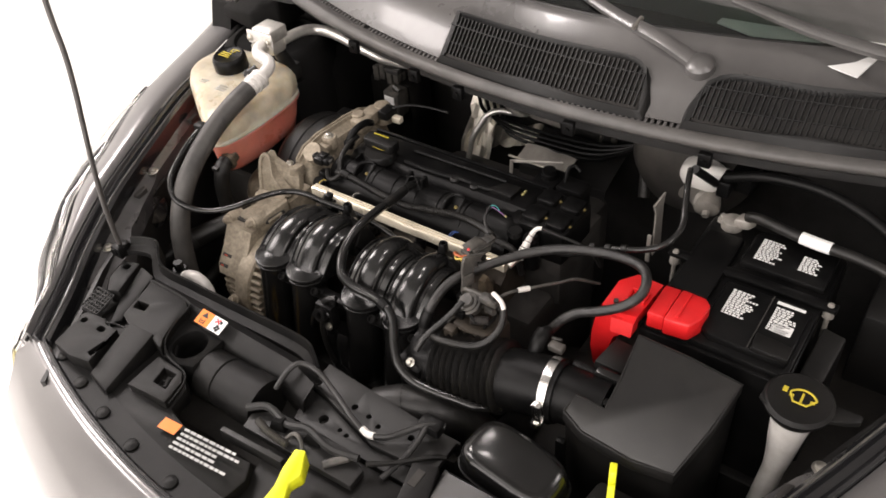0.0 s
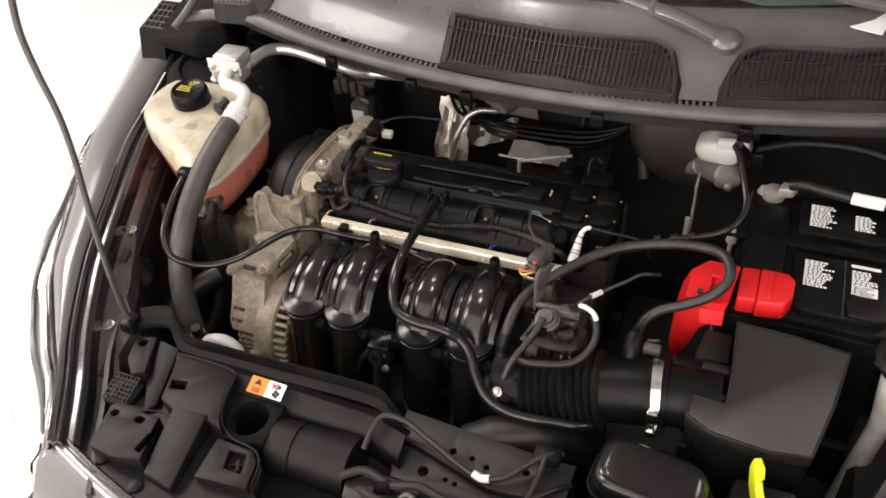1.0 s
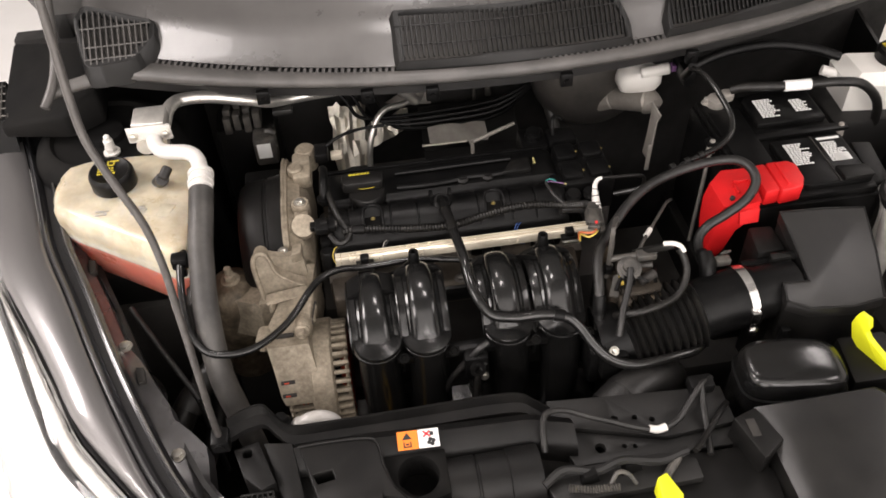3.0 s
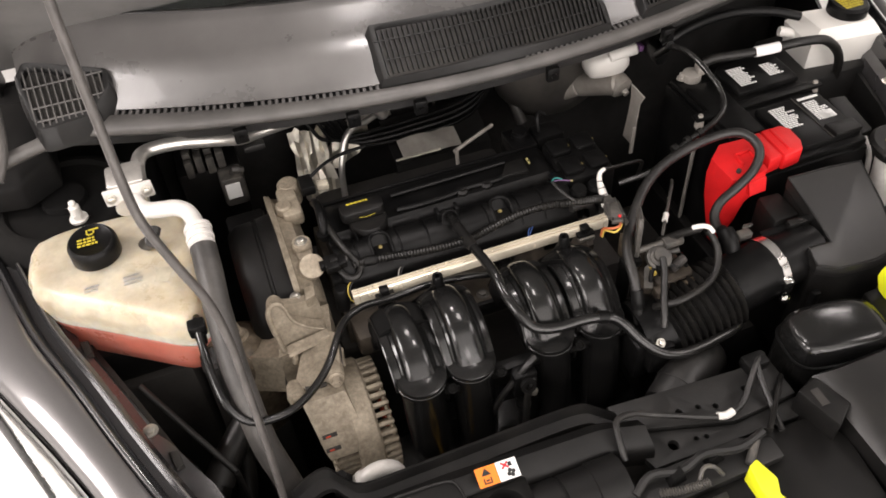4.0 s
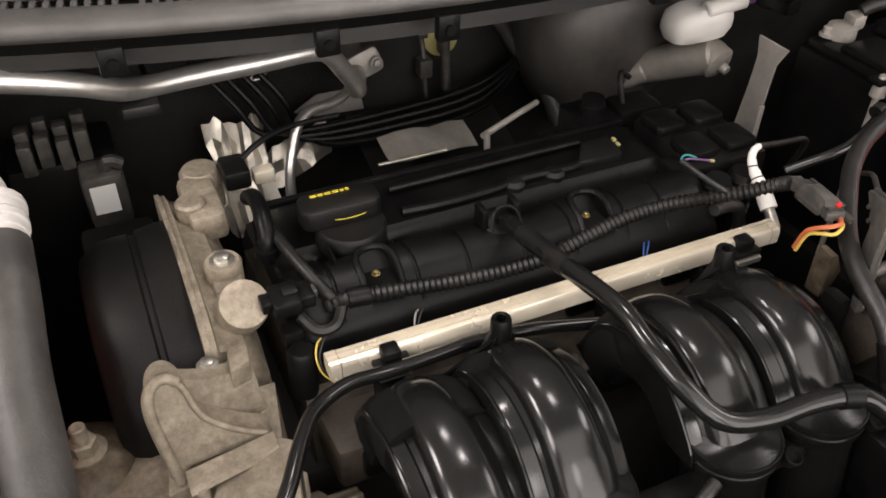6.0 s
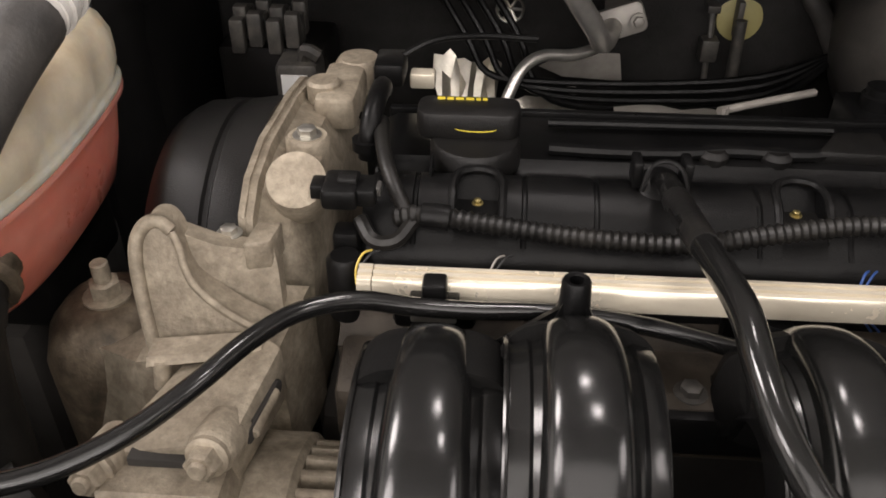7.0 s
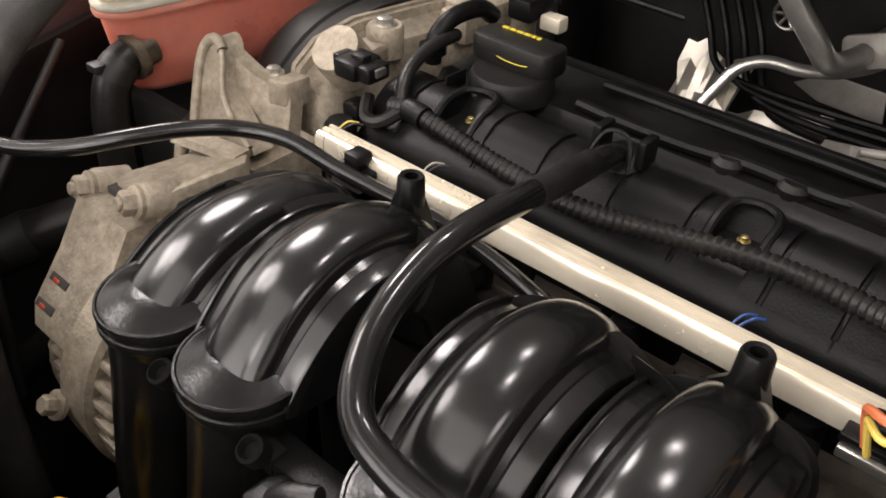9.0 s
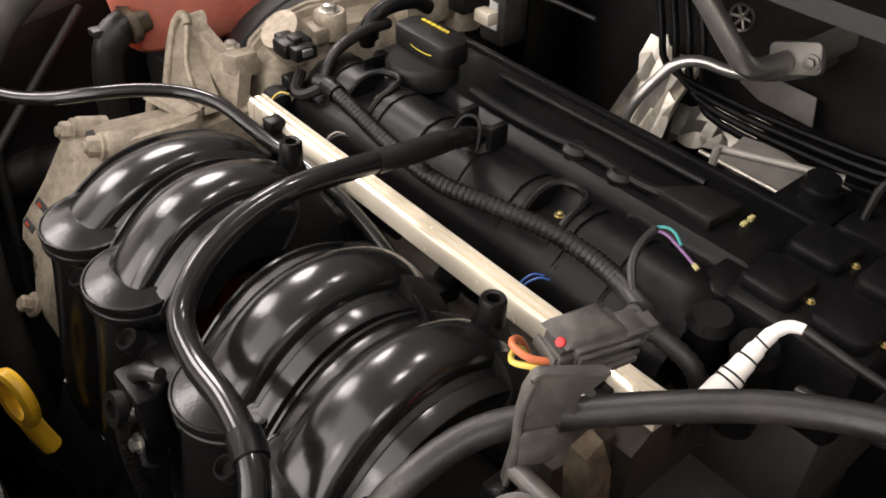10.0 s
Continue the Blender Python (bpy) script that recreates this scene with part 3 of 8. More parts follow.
# ---- alloy mount bracket, arm and alternator ----
def alternator():
    t = thing("alternator", (-0.18, -0.19, 0.70), "dusty aluminium alternator with slotted housing", "alternator")
    # drive end: a drum whose axis runs across the car
    c = (-0.185, -0.154, 0.805)

    def drum(x0, x1, r0, r1):
        return lathe([(r0 * 0.8, 0), (r0, (x1 - x0) * 0.12), (r1, (x1 - x0) * 0.9), (r1 * 0.93, x1 - x0)], (x0, c[1], c[2]), (1, 0, 0), 36)

    # core coloured black so the gaps between the ribs look shaded
    part("core", drum(-0.214, -0.141, 0.054, 0.054), DULL, t)
    for x in (-0.209, -0.203, -0.152, -0.146):
        part("winding", lathe([(0.058, 0), (0.062, 0.003), (0.058, 0.006)], (x, c[1], c[2]), (1, 0, 0), 30), COPPER, t, "reddish copper winding behind the slots")
    part("yoke", joined(lathe([(0.0745, 0), (0.0775, 0.003), (0.0775, 0.029), (0.0745, 0.032)], (-0.192, c[1], c[2]), (1, 0, 0), 40)), CAST, t)
    mesh_l, mesh_r = finish(box(-0.034, 0.004, -0.0031, 0.0031, 0.050, 0.0675, 0.0024)), finish(box(-0.026, 0.004, -0.0030, 0.0030, 0.058, 0.0745, 0.0022))
    mesh_l.materials.append(CAST)
    mesh_r.materials.append(CAST)
    for k in range(24):
        a = radians(-40 + 9.6 * k)
        piece("rib", mesh_l, (-0.190, c[1], c[2]), t, (a, 0, 0))
        piece("rib", mesh_r, (-0.144, c[1], c[2]), t, (a, 0, 0))
    for x0 in (-0.224, -0.148):
        part("end_ring", lathe([(0.045, 0), (0.066, 0.002), (0.068, 0.004), (0.066, 0.0065), (0.045, 0.008)], (x0, c[1], c[2]), (1, 0, 0), 40), CAST, t)
    part("end_cap", lathe([(0.060, 0), (0.045, -0.006), (0.03, -0.012), (0.0, -0.013)][::-1], (-0.214, c[1], c[2]), (1, 0, 0), 30), CAST, t)
    rings = []
    for x0, x1, y0, y1, z in ((-0.226, -0.177, -0.221, -0.19, 0.838), (-0.230, -0.177, -0.216, -0.185, 0.850), (-0.235, -0.182, -0.192, -0.155, 0.874), (-0.240, -0.187, -0.172, -0.140, 0.898)):
        rings.append([(x0, y0, z), (x1, y0, z), (x1, y1, z), (x0, y1, z)])
    part("clevis", soften(loft(rings), 0.005, 3), CAST, t)
    for y, z in ((-0.2030, 0.8632), (-0.2148, 0.8514)):
        # no opening is cut: a dark plate on the face gives the slot's shade
        slot = part("slot", moved(box(-0.009, 0.009, -0.0026, 0.0026, -0.004, 0.0006, 0.0004), Matrix.Translation((-0.2195, y, z)) @ Euler((radians(45), 0, 0)).to_matrix().to_4x4()), PIT, t, "dark plate standing in for a shaded cooling slot")
        part("winding", moved(box(-0.005, 0.001, -0.0018, 0.0002, 0.0004, 0.0009, 0.0001), Matrix.Translation((-0.2195, y, z)) @ Euler((radians(45), 0, 0)).to_matrix().to_4x4()), COPPER, slot, "reddish winding in the slot")
    part("stud", bolt((-0.190, -0.233, 0.806), 0.006, 0.012, (0, -0.8, 0.6)), CAST, t)
    return t


alternator()


def mount_bracket():
    t = thing("engine_mount_bracket", (-0.215, -0.07, 0.84), "dusty cast aluminium engine mount bracket with ribs", "bracket")

    def lean(z):
        """The ear leans back as it rises."""
        return -0.066 - 0.38 * (0.965 - z)

    ear = [(-0.2410, 0.902), (-0.2455, 0.925), (-0.2480, 0.944), (-0.2470, 0.956), (-0.2420, 0.9632), (-0.2350, 0.9645), (-0.2295, 0.9605), (-0.2262, 0.9530), (-0.2240, 0.9440), (-0.2190, 0.9350), (-0.2090, 0.9265), (-0.1970, 0.9195), (-0.1875, 0.9155), (-0.1875, 0.9110), (-0.2330, 0.9100), (-0.2380, 0.900)]
    ring = spline([(x, 0, z) for x, z in ear] + [(ear[0][0], 0, ear[0][1])], 3)[:-1]
    rows = [[Vector((p.x, lean(p.z) + d, p.z)) for p in ring] for d in (0.0, 0.015)]
    part("ear", soften(loft(rows), 0.0018, 2), CAST, t, "mottled rounded ear with a sweeping edge")
    part("rim", tube([(x, lean(z) - 0.0005, z) for x, z in ear[:7]], 0.0036, 10, 4), CAST, t)
    part("edge_bead", tube([(x, lean(z) - 0.001, z) for x, z in ear[6:13]], 0.0022, 10, 4), CAST, t)
    part("ledge", soften(loft([[(-0.238, -0.109, 0.9095), (-0.238, -0.094, 0.9095), (-0.238, -0.094, 0.9145), (-0.238, -0.106, 0.9135)], [(-0.184, -0.101, 0.9125), (-0.184, -0.088, 0.9125), (-0.184, -0.088, 0.9175), (-0.184, -0.099, 0.9165)]]), 0.0012), CAST, t)
    # wall behind the ear, with a raised lip at its end
    wall = [(-0.232, 0.957), (-0.222, 0.9515), (-0.212, 0.9465), (-0.200, 0.9435), (-0.186, 0.9435), (-0.184, 0.930), (-0.182, 0.905), (-0.232, 0.905)]
    part("web", soften(loft([[(x, -0.060 + 0.30 * (x + 0.212) + 0.3 * (z - 0.945) + d, z) for x, z in wall] for d in (0.0, 0.010)]), 0.002), CAST, t, "mottled wall of the recess")
    part("lip", prism([(-0.1995, -0.060), (-0.186, -0.056), (-0.184, -0.038), (-0.197, -0.040)], 0.930, 0.9485, 0.0018), CAST, t)
    part("foot", soften(loft([[(-0.250, -0.098, 0.83), (-0.176, -0.093, 0.83), (-0.168, -0.045, 0.83), (-0.246, -0.045, 0.83)], [(-0.250, -0.096, 0.900), (-0.180, -0.090, 0.905), (-0.172, -0.045, 0.912), (-0.240, -0.045, 0.912)]]), 0.005), CAST, t)
    part("stud", bolt((-0.210, -0.046, 0.944), 0.0045, 0.005), STEEL, t)
    part("stud", rod((-0.232, -0.108, 0.896), (-0.232, -0.104, 0.910), 0.0045, 10), CAST, t)
    # arm that runs forward to the alternator, with a slot and two bolts
    arm = [(-0.2485, -0.154), (-0.184, -0.154), (-0.174, -0.098), (-0.188, -0.086), (-0.222, -0.098), (-0.233, -0.124)]
    part("arm", prism(arm, 0.884, [0.8985 + 0.22 * (x + 0.2485) + 0.05 * (y + 0.154) for x, y in arm], 0.003), CAST, t)
    # the slot's shade is a dark plate set on the flank
    part("slot", moved(prism(rounded(-0.019, 0.019, -0.0042, 0.0042, 0.004), -0.001, 0.0012, 0.0004), Matrix.Translation((-0.1782, -0.126, 0.9025)) @ Euler((radians(90), 0, radians(79.7))).to_matrix().to_4x4()), PIT, t, "dark plate standing in for a shaded slot in the arm's flank")
    part("slot_rod", rod((-0.1795, -0.140, 0.9018), (-0.1755, -0.114, 0.9035), 0.0030, 12, 0.0008), CAST, t)
    # solid dark block for the shade of the cavity
    part("pocket", box(-0.231, -0.205, -0.1580, -0.150, 0.8935, 0.9025, 0.001), PIT, t, "dark block standing in for the shaded cavity between the bolts")
    part("front_lip", prism([(-0.246, -0.157), (-0.186, -0.157), (-0.186, -0.149), (-0.246, -0.149)], 0.880, [0.887, 0.893, 0.893, 0.887], 0.002), CAST, t)
    for x, y, z in ((-0.243, -0.153, 0.8955), (-0.192, -0.151, 0.9070)):
        part("bolt_boss", lathe([(0.0110, -0.014), (0.0110, 0.006), (0.0098, 0.008)], (x, y, z), (-0.1, -0.95, 0.25), 20), CAST, t)
        part("bolt", joined(lathe([(0.0098, 0), (0.0098, 0.003), (0.0085, 0.004)], (x - 0.0008, y - 0.0075, z + 0.002), (-0.1, -0.95, 0.25), 20), lathe([(0.0076, 0.002), (0.0076, 0.010), (0.0062, 0.0115)], (x - 0.0008, y - 0.0075, z + 0.002), (-0.1, -0.95, 0.25), 6), lathe([(0.0042, 0.008), (0.0042, 0.013), (0.0034, 0.014)], (x - 0.0008, y - 0.0075, z + 0.002), (-0.1, -0.95, 0.25), 14)), CAST, t)
    return t


mount_bracket()


def mount():
    t = thing("engine_mount", (-0.30, -0.045, 0.70), "dusty engine mount with bolts between tank and engine", "mount")
    part("body", lathe([(0.040, -0.16), (0.042, -0.02), (0.036, 0.0), (0.026, 0.012), (0.018, 0.016)], (-0.292, -0.03, 0.872), sides=26), BROWNMETAL, t, "stained rounded mount body")
    part("arm", soften(loft([[(-0.32, -0.06, 0.82), (-0.255, -0.09, 0.82), (-0.25, -0.01, 0.82), (-0.31, 0.02, 0.82)], [(-0.31, -0.05, 0.872), (-0.245, -0.085, 0.884), (-0.24, -0.035, 0.884), (-0.30, 0.0, 0.872)]]), 0.006), CAST, t)
    part("nut", bolt((-0.292, -0.032, 0.886), 0.009, 0.014), CAST, t)
    part("stud", rod((-0.292, -0.032, 0.895), (-0.292, -0.032, 0.912), 0.005, 12, 0.001), CAST, t)
    part("leg", box(-0.32, -0.26, -0.06, 0.0, 0.36, 0.72, 0.01), PIT, t)
    return t


mount()


# ---- fuel rail and what runs along it ----
def fuel_rail():
    t = thing("fuel_rail", (0.03, -0.068, 0.905), "cream anodised aluminium fuel rail along the engine", "fuel rail")
    sect = [(-0.0072, -0.006), (0.003, -0.0065), (0.0068, -0.003), (0.0068, 0.0055), (0.0058, 0.0072), (0.0036, 0.0074), (0.0031, 0.0056), (0.0019, 0.0056), (0.0014, 0.0074), (-0.0014, 0.0073), (-0.0019, 0.0056), (-0.0029, 0.0056), (-0.0034, 0.0069), (-0.0056, 0.0064), (-0.0072, 0.0040)]

    def bar(x0, x1, grow=0.0):
        rings = []
        for x in (x0, x1):
            f = (x + 0.141) / 0.341
            rings.append([(x, -0.0655 - 0.001 * f + y * (1 + grow), 0.9322 + 0.001 * f + z * (1 + grow)) for y, z in sect])
        return soften(loft(rings), 0.0002, 1)

    part("bar", bar(-0.134, 0.205), RAIL, t)
    part("end_plug", bar(-0.1415, -0.1345, 0.03), RAIL, t)
    part("end_plug", bar(0.2055, 0.212, 0.03), RAIL, t)
    for x in (-0.103, 0.176):
        part("clip", joined(box(x - 0.012, x + 0.012, -0.083, -0.072, 0.930, 0.9345, 0.001), box(x - 0.006, x + 0.006, -0.081, -0.069, 0.934, 0.9435, 0.002)), SATIN, t, "black clip on the rail")
        part("tab", box(x - 0.011, x + 0.011, -0.0855, -0.0775, 0.925, 0.930, 0.0008), STEEL, t)
    for x in (-0.105, -0.02, 0.065, 0.15):
        inj = part("injector", joined(lathe([(0.008, 0), (0.008, 0.02), (0.0065, 0.024)], (x, -0.070, 0.897), (0, 0.1, 1), 16), box(x - 0.010, x + 0.010, -0.096, -0.075, 0.905, 0.919, 0.003)), SATIN, t, "black fuel injector under the rail")
        part("clip_wire", tube([(x - 0.009, -0.097, 0.907), (x - 0.004, -0.099, 0.911), (x + 0.006, -0.099, 0.911), (x + 0.01, -0.097, 0.906)], 0.0009, 6), STEEL, inj)
    return t


fuel_rail()
hf = solo("head_flange", prism([(-0.15, -0.105), (0.185, -0.105), (0.19, -0.062), (-0.152, -0.062)], 0.86, 0.896, 0.004), GRIMYALLOY, "grimy aluminium inlet flange under the rail", "flange")
for x in (-0.068, 0.022, 0.108):
    part("nut", bolt((x, -0.094, 0.895), 0.0055, 0.006), GREYPART, hf, "grimy flange nut")

# thin hose from the tank round to the rail
THIN = [(-0.325, -0.108, 1.012), (-0.324, -0.135, 1.004), (-0.322, -0.165, 0.990), (-0.316, -0.195, 0.973), (-0.298, -0.212, 0.955), (-0.268, -0.210, 0.944), (-0.240, -0.199, 0.941), (-0.213, -0.180, 0.944), (-0.193, -0.158, 0.949), (-0.178, -0.132, 0.950), (-0.162, -0.108, 0.947), (-0.138, -0.094, 0.944), (-0.111, -0.087, 0.936), (-0.08, -0.083, 0.932), (-0.045, -0.081, 0.931), (0.0, -0.082, 0.926), (0.05, -0.085, 0.915), (0.10, -0.088, 0.905), (0.16, -0.09, 0.90)]
hose = solo("vacuum_hose", tube(THIN, 0.0047, 10, 4), SHINYHOSE, "thin shiny black hose looping past the coolant tank", "hose")
part("clip", joined(box(-0.335, -0.315, -0.116, -0.100, 1.002, 1.020, 0.003), box(-0.330, -0.318, -0.122, -0.112, 0.995, 1.010, 0.002), rod((-0.325, -0.096, 1.01), (-0.325, -0.06, 0.985), 0.004, 10)), SATIN, hose, "ragged black clip")

# ribbed cable loom over the cam cover
loom_pts = [(-0.128, -0.024, 0.944), (-0.112, -0.026, 0.9475), (-0.08, -0.029, 0.9455), (-0.04, -0.034, 0.9435), (0.0, -0.0385, 0.944), (0.03, -0.039, 0.9455), (0.065, -0.034, 0.9495), (0.10, -0.03, 0.953), (0.13, -0.031, 0.955), (0.158, -0.040, 0.960), (0.180, -0.056, 0.970), (0.1935, -0.072, 0.983), (0.1945, -0.084, 0.992)]
loom = solo("cable_loom", corrugated(loom_pts, 0.0050, 0.0042, 0.26), RUBBER, "black ribbed cable loom across the cam cover", "cable")
part("branch", corrugated([(-0.120, -0.025, 0.944), (-0.127, -0.016, 0.953), (-0.134, 0.0, 0.960), (-0.140, 0.025, 0.963), (-0.143, 0.05, 0.962)], 0.0042, 0.004, 0.12), RUBBER, loom)
part("branch", tube([(-0.118, -0.027, 0.944), (-0.126, -0.037, 0.938), (-0.138, -0.036, 0.937), (-0.146, -0.026, 0.944)], 0.0042, 8), RUBBER, loom)
part("tape_band", tube([(-0.113, -0.026, 0.9472), (-0.106, -0.0265, 0.9472), (-0.099, -0.027, 0.9466)], 0.0068, 12), SATIN, loom)
for x, c in ((-0.138, WIREYEL), (-0.070, GREYMETAL), (0.112, WIREBLUE)):
    w = thing("injector_wire", (x, -0.05, 0.912), "thin coloured injector wires in front of the cover", "wire", "injector wires")
    for k, m in ((0, c), (1, INK if c is not WIREBLUE else c)):
        d = 0.004 * k
        part("strand", tube([(x + d, -0.042, 0.935), (x - 0.004 + d, -0.047, 0.936), (x - 0.007 + d * 0.6, -0.053, 0.930), (x - 0.005 + d * 0.5, -0.058, 0.920), (x + 0.002 + d, -0.060, 0.911)], 0.00065, 6), m, w)


# ---- intake manifold ----
ARCH = [(-0.206, 0.912), (-0.2035, 0.920), (-0.195, 0.930), (-0.183, 0.941), (-0.169, 0.949), (-0.151, 0.953), (-0.133, 0.951), (-0.113, 0.942), (-0.098, 0.925), (-0.088, 0.900)]
DOME = [(0.0198 * math.copysign(abs(math.cos(a)) ** 0.85, math.cos(a)), 0.0026 + 0.0110 * math.sin(a) ** 0.8) for a in [math.pi * (1 - i / 16) for i in range(17)]]


def arch(low):
    """The edge line of a runner's shell as points with their outward normals; low: how much flatter it is."""
    path = spline([(0, y, 0.9105 + (z - 0.912) * (1 - low)) for y, z in ARCH], 4)
    out = []
    for c, (t, u, v) in zip(path, frames_along(path)):
        n = Vector((0, -t.z, t.y))
        out.append((c, n))
    return out


def runner_bm(x, shift, low):
    """A broad arched shell with a raised edge seam, flat shoulders and a dome along its middle."""
    line = arch(low)
    rings = []
    m = len(line)
    for i, (c, n) in enumerate(line):
        s = i / (m - 1)
        fade = 1 - max(0.0, (s - 0.72) / 0.28) ** 2 * 0.5
        sect = [(-0.0295, -0.030), (-0.0318, -0.012), (-0.0327, -0.001), (-0.0326, 0.0024), (-0.0316, 0.0029), (-0.0306, 0.0024), (-0.0301, 0.0006), (-0.029, 0.0006), (-0.0224, 0.0024), (-0.0208, 0.0012)]
        sect += [(px * (1 - 0.22 * s), 0.0012 + (py - 0.0012) * fade) for px, py in DOME]
        sect += [(0.0208, 0.0012), (0.0224, 0.0024), (0.029, 0.0010), (0.0306, 0.0002), (0.0313, -0.0025), (0.0310, -0.012), (0.0290, -0.030)]
        rings.append([Vector((x + shift * (1 - s) + px, c.y, c.z)) + n * py for px, py in sect])
    return loft(rings)


def rear_bm(x, shift, low):
    """The dull sleeve round a runner's head end."""
    rings = []
    line = arch(low)
    m = len(line)
    for i, (c, n) in enumerate(line):
        s = i / (m - 1)
        if s < (0.60 if low else 0.74):
            continue
        k = 0.985 if s < (0.64 if low else 0.78) else 1.0
        ring = []
        for j in range(26):
            a = 2 * math.pi * j / 26
            ca, sa = math.cos(a), math.sin(a)
            ring.append(Vector((x + shift * (1 - s) + 0.0345 * k * math.copysign(abs(ca) ** 0.7, ca), c.y, c.z)) + n * (-0.012 + 0.0225 * k * math.copysign(abs(sa) ** 0.7, sa)))
        rings.append(ring)
    return loft(rings)


RUNNERS = [(-0.100, 0.0, 0.32), (-0.0375, 0.0, 0.0), (0.0655, 0.0, 0.0), (0.1335, 0.0, 0.0)]
COLLAR = [(0.020, -0.026), (0.0265, -0.026), (0.0275, -0.022), (0.0275, -0.016), (0.0300, -0.0145), (0.0306, -0.012), (0.0300, -0.0098), (0.0290, -0.0092), (0.0290, -0.0078), (0.0302, -0.0072), (0.0304, -0.0036), (0.0299, -0.0022), (0.0288, -0.0020), (0.0280, -0.0026), (0.0262, -0.0022), (0.018, 0.0010), (0.010, 0.0030)]


def manifold():
    t = thing("intake_manifold", (0.02, -0.2, 0.62), "glossy black plastic intake manifold with four arched runners", "manifold")
    for k, (x, shift, low) in enumerate(RUNNERS):
        r = part("runner", runner_bm(x, shift, low), GLOSSY, t, "glossy black arched runner", angle=32)
        part("collar", moved(lathe(COLLAR, (0, 0, 0), sides=36), Matrix.Translation((x, -0.2035, 0.9245)) @ Euler((radians(2), 0, 0)).to_matrix().to_4x4() @ Matrix.Diagonal((1, 0.97, 1, 1))), COLLARBLACK, r, "dull black stepped collar")
        part("rear_cap", rear_bm(x, shift, low), DULL, r, angle=60)
        part("lower_tube", tube([(x, -0.203, 0.91), (x, -0.206, 0.885), (x, -0.212, 0.85), (x * 0.98, -0.220, 0.80), (x * 0.96, -0.214, 0.76), (x * 0.95, -0.195, 0.72)], 0.0262, 22, 4), COLLARBLACK, r)
        part("screw_boss", joined(lathe([(0.0062, 0), (0.0062, 0.008), (0.0048, 0.009), (0.0036, 0.005), (0.0, 0.005)], (x + 0.031, -0.222, 0.903), (0, -0.5, 0.9), 14), box(x + 0.022, x + 0.038, -0.222, -0.212, 0.894, 0.904, 0.002)), DULL, r)
    for x in (-0.0395, 0.1320):
        part("peg", moved(joined(
            soften(loft([[(x - 0.017, -0.116, 0.936), (x + 0.017, -0.116, 0.936), (x + 0.015, -0.094, 0.924), (x - 0.015, -0.094, 0.924)], [(x - 0.0105, -0.113, 0.946), (x + 0.0105, -0.113, 0.946), (x + 0.009, -0.099, 0.942), (x - 0.009, -0.099, 0.942)], [(x - 0.0056, -0.1115, 0.959), (x + 0.0056, -0.1115, 0.959), (x + 0.0056, -0.1025, 0.958), (x - 0.0056, -0.1025, 0.958)]]), 0.0012),
            lathe([(0.0074, 0), (0.0066, 0.016), (0.0058, 0.0175), (0.0034, 0.017), (0.0032, 0.006), (0.0, 0.006)], (x, -0.107, 0.9515), (0, 0.05, 1), 20)), Matrix.Translation((0, 0.006, -0.0025))), SATIN, t, "black locating peg")
        part("gusset", soften(loft([[(x - 0.034, -0.088, 0.918), (x - 0.034, -0.090, 0.918), (x - 0.034, -0.090, 0.912), (x - 0.034, -0.088, 0.912)], [(x - 0.006, -0.102, 0.954), (x - 0.006, -0.105, 0.954), (x - 0.004, -0.105, 0.93), (x - 0.004, -0.102, 0.93)]]), 0.0006, 1), SATIN, t)
    part("bridge", prism([(-0.075, -0.221), (0.160, -0.221), (0.160, -0.204), (-0.075, -0.204)], 0.890, 0.902, 0.003), SATIN, t)
    part("strut", soften(loft([[(x - 0.0015, y, z), (x + 0.0015, y, z), (x + 0.0015, y, z - 0.02), (x - 0.0015, y, z - 0.02)] for x, y, z in ((0.094, -0.116, 0.950), (0.108, -0.122, 0.954), (0.122, -0.130, 0.956))]), 0.0004, 1), SATIN, t, "thin fin between two runners")
    for x0, x1 in ((-0.073, -0.068), (0.097, 0.103)):
        part("web", box(x0, x1, -0.21, -0.10, 0.86, 0.905, 0.002), GLOSSY, t)
    part("plenum", soften(loft([[(x, y, z) for y, z in [(-0.255, 0.66), (-0.262, 0.72), (-0.24, 0.775), (-0.19, 0.785), (-0.15, 0.76), (-0.15, 0.66)]] for x in (-0.14, 0.18)]), 0.02, 3), GLOSSY, t, "black plenum body")
    bk = part("bracket", prism([(0.004, -0.240), (0.034, -0.240), (0.034, -0.226), (0.026, -0.220), (0.010, -0.220), (0.004, -0.226)], 0.865, 0.905, 0.003), SATIN, t, "black sensor bracket between the runners")
    part("stem", tube([(0.019, -0.231, 0.87), (0.019, -0.234, 0.84), (0.018, -0.235, 0.80), (0.016, -0.23, 0.74)], 0.006, 12), SATIN, bk)
    part("ear", lathe([(0.0095, 0), (0.0095, 0.006), (0.005, 0.006), (0.005, 0.0)], (0.019, -0.243, 0.892), (0, -1, 0.35), 18), MATTE, bk)
    part("screw", bolt((0.028, -0.242, 0.872), 0.004, 0.005, (0, -1, 0.3)), STEEL, bk)
    part("collar", lathe([(0.0085, 0), (0.0095, 0.003), (0.0095, 0.008), (0.0085, 0.011)], (0.0185, -0.2345, 0.835), (0, 0, 1), 16), SATIN, bk)
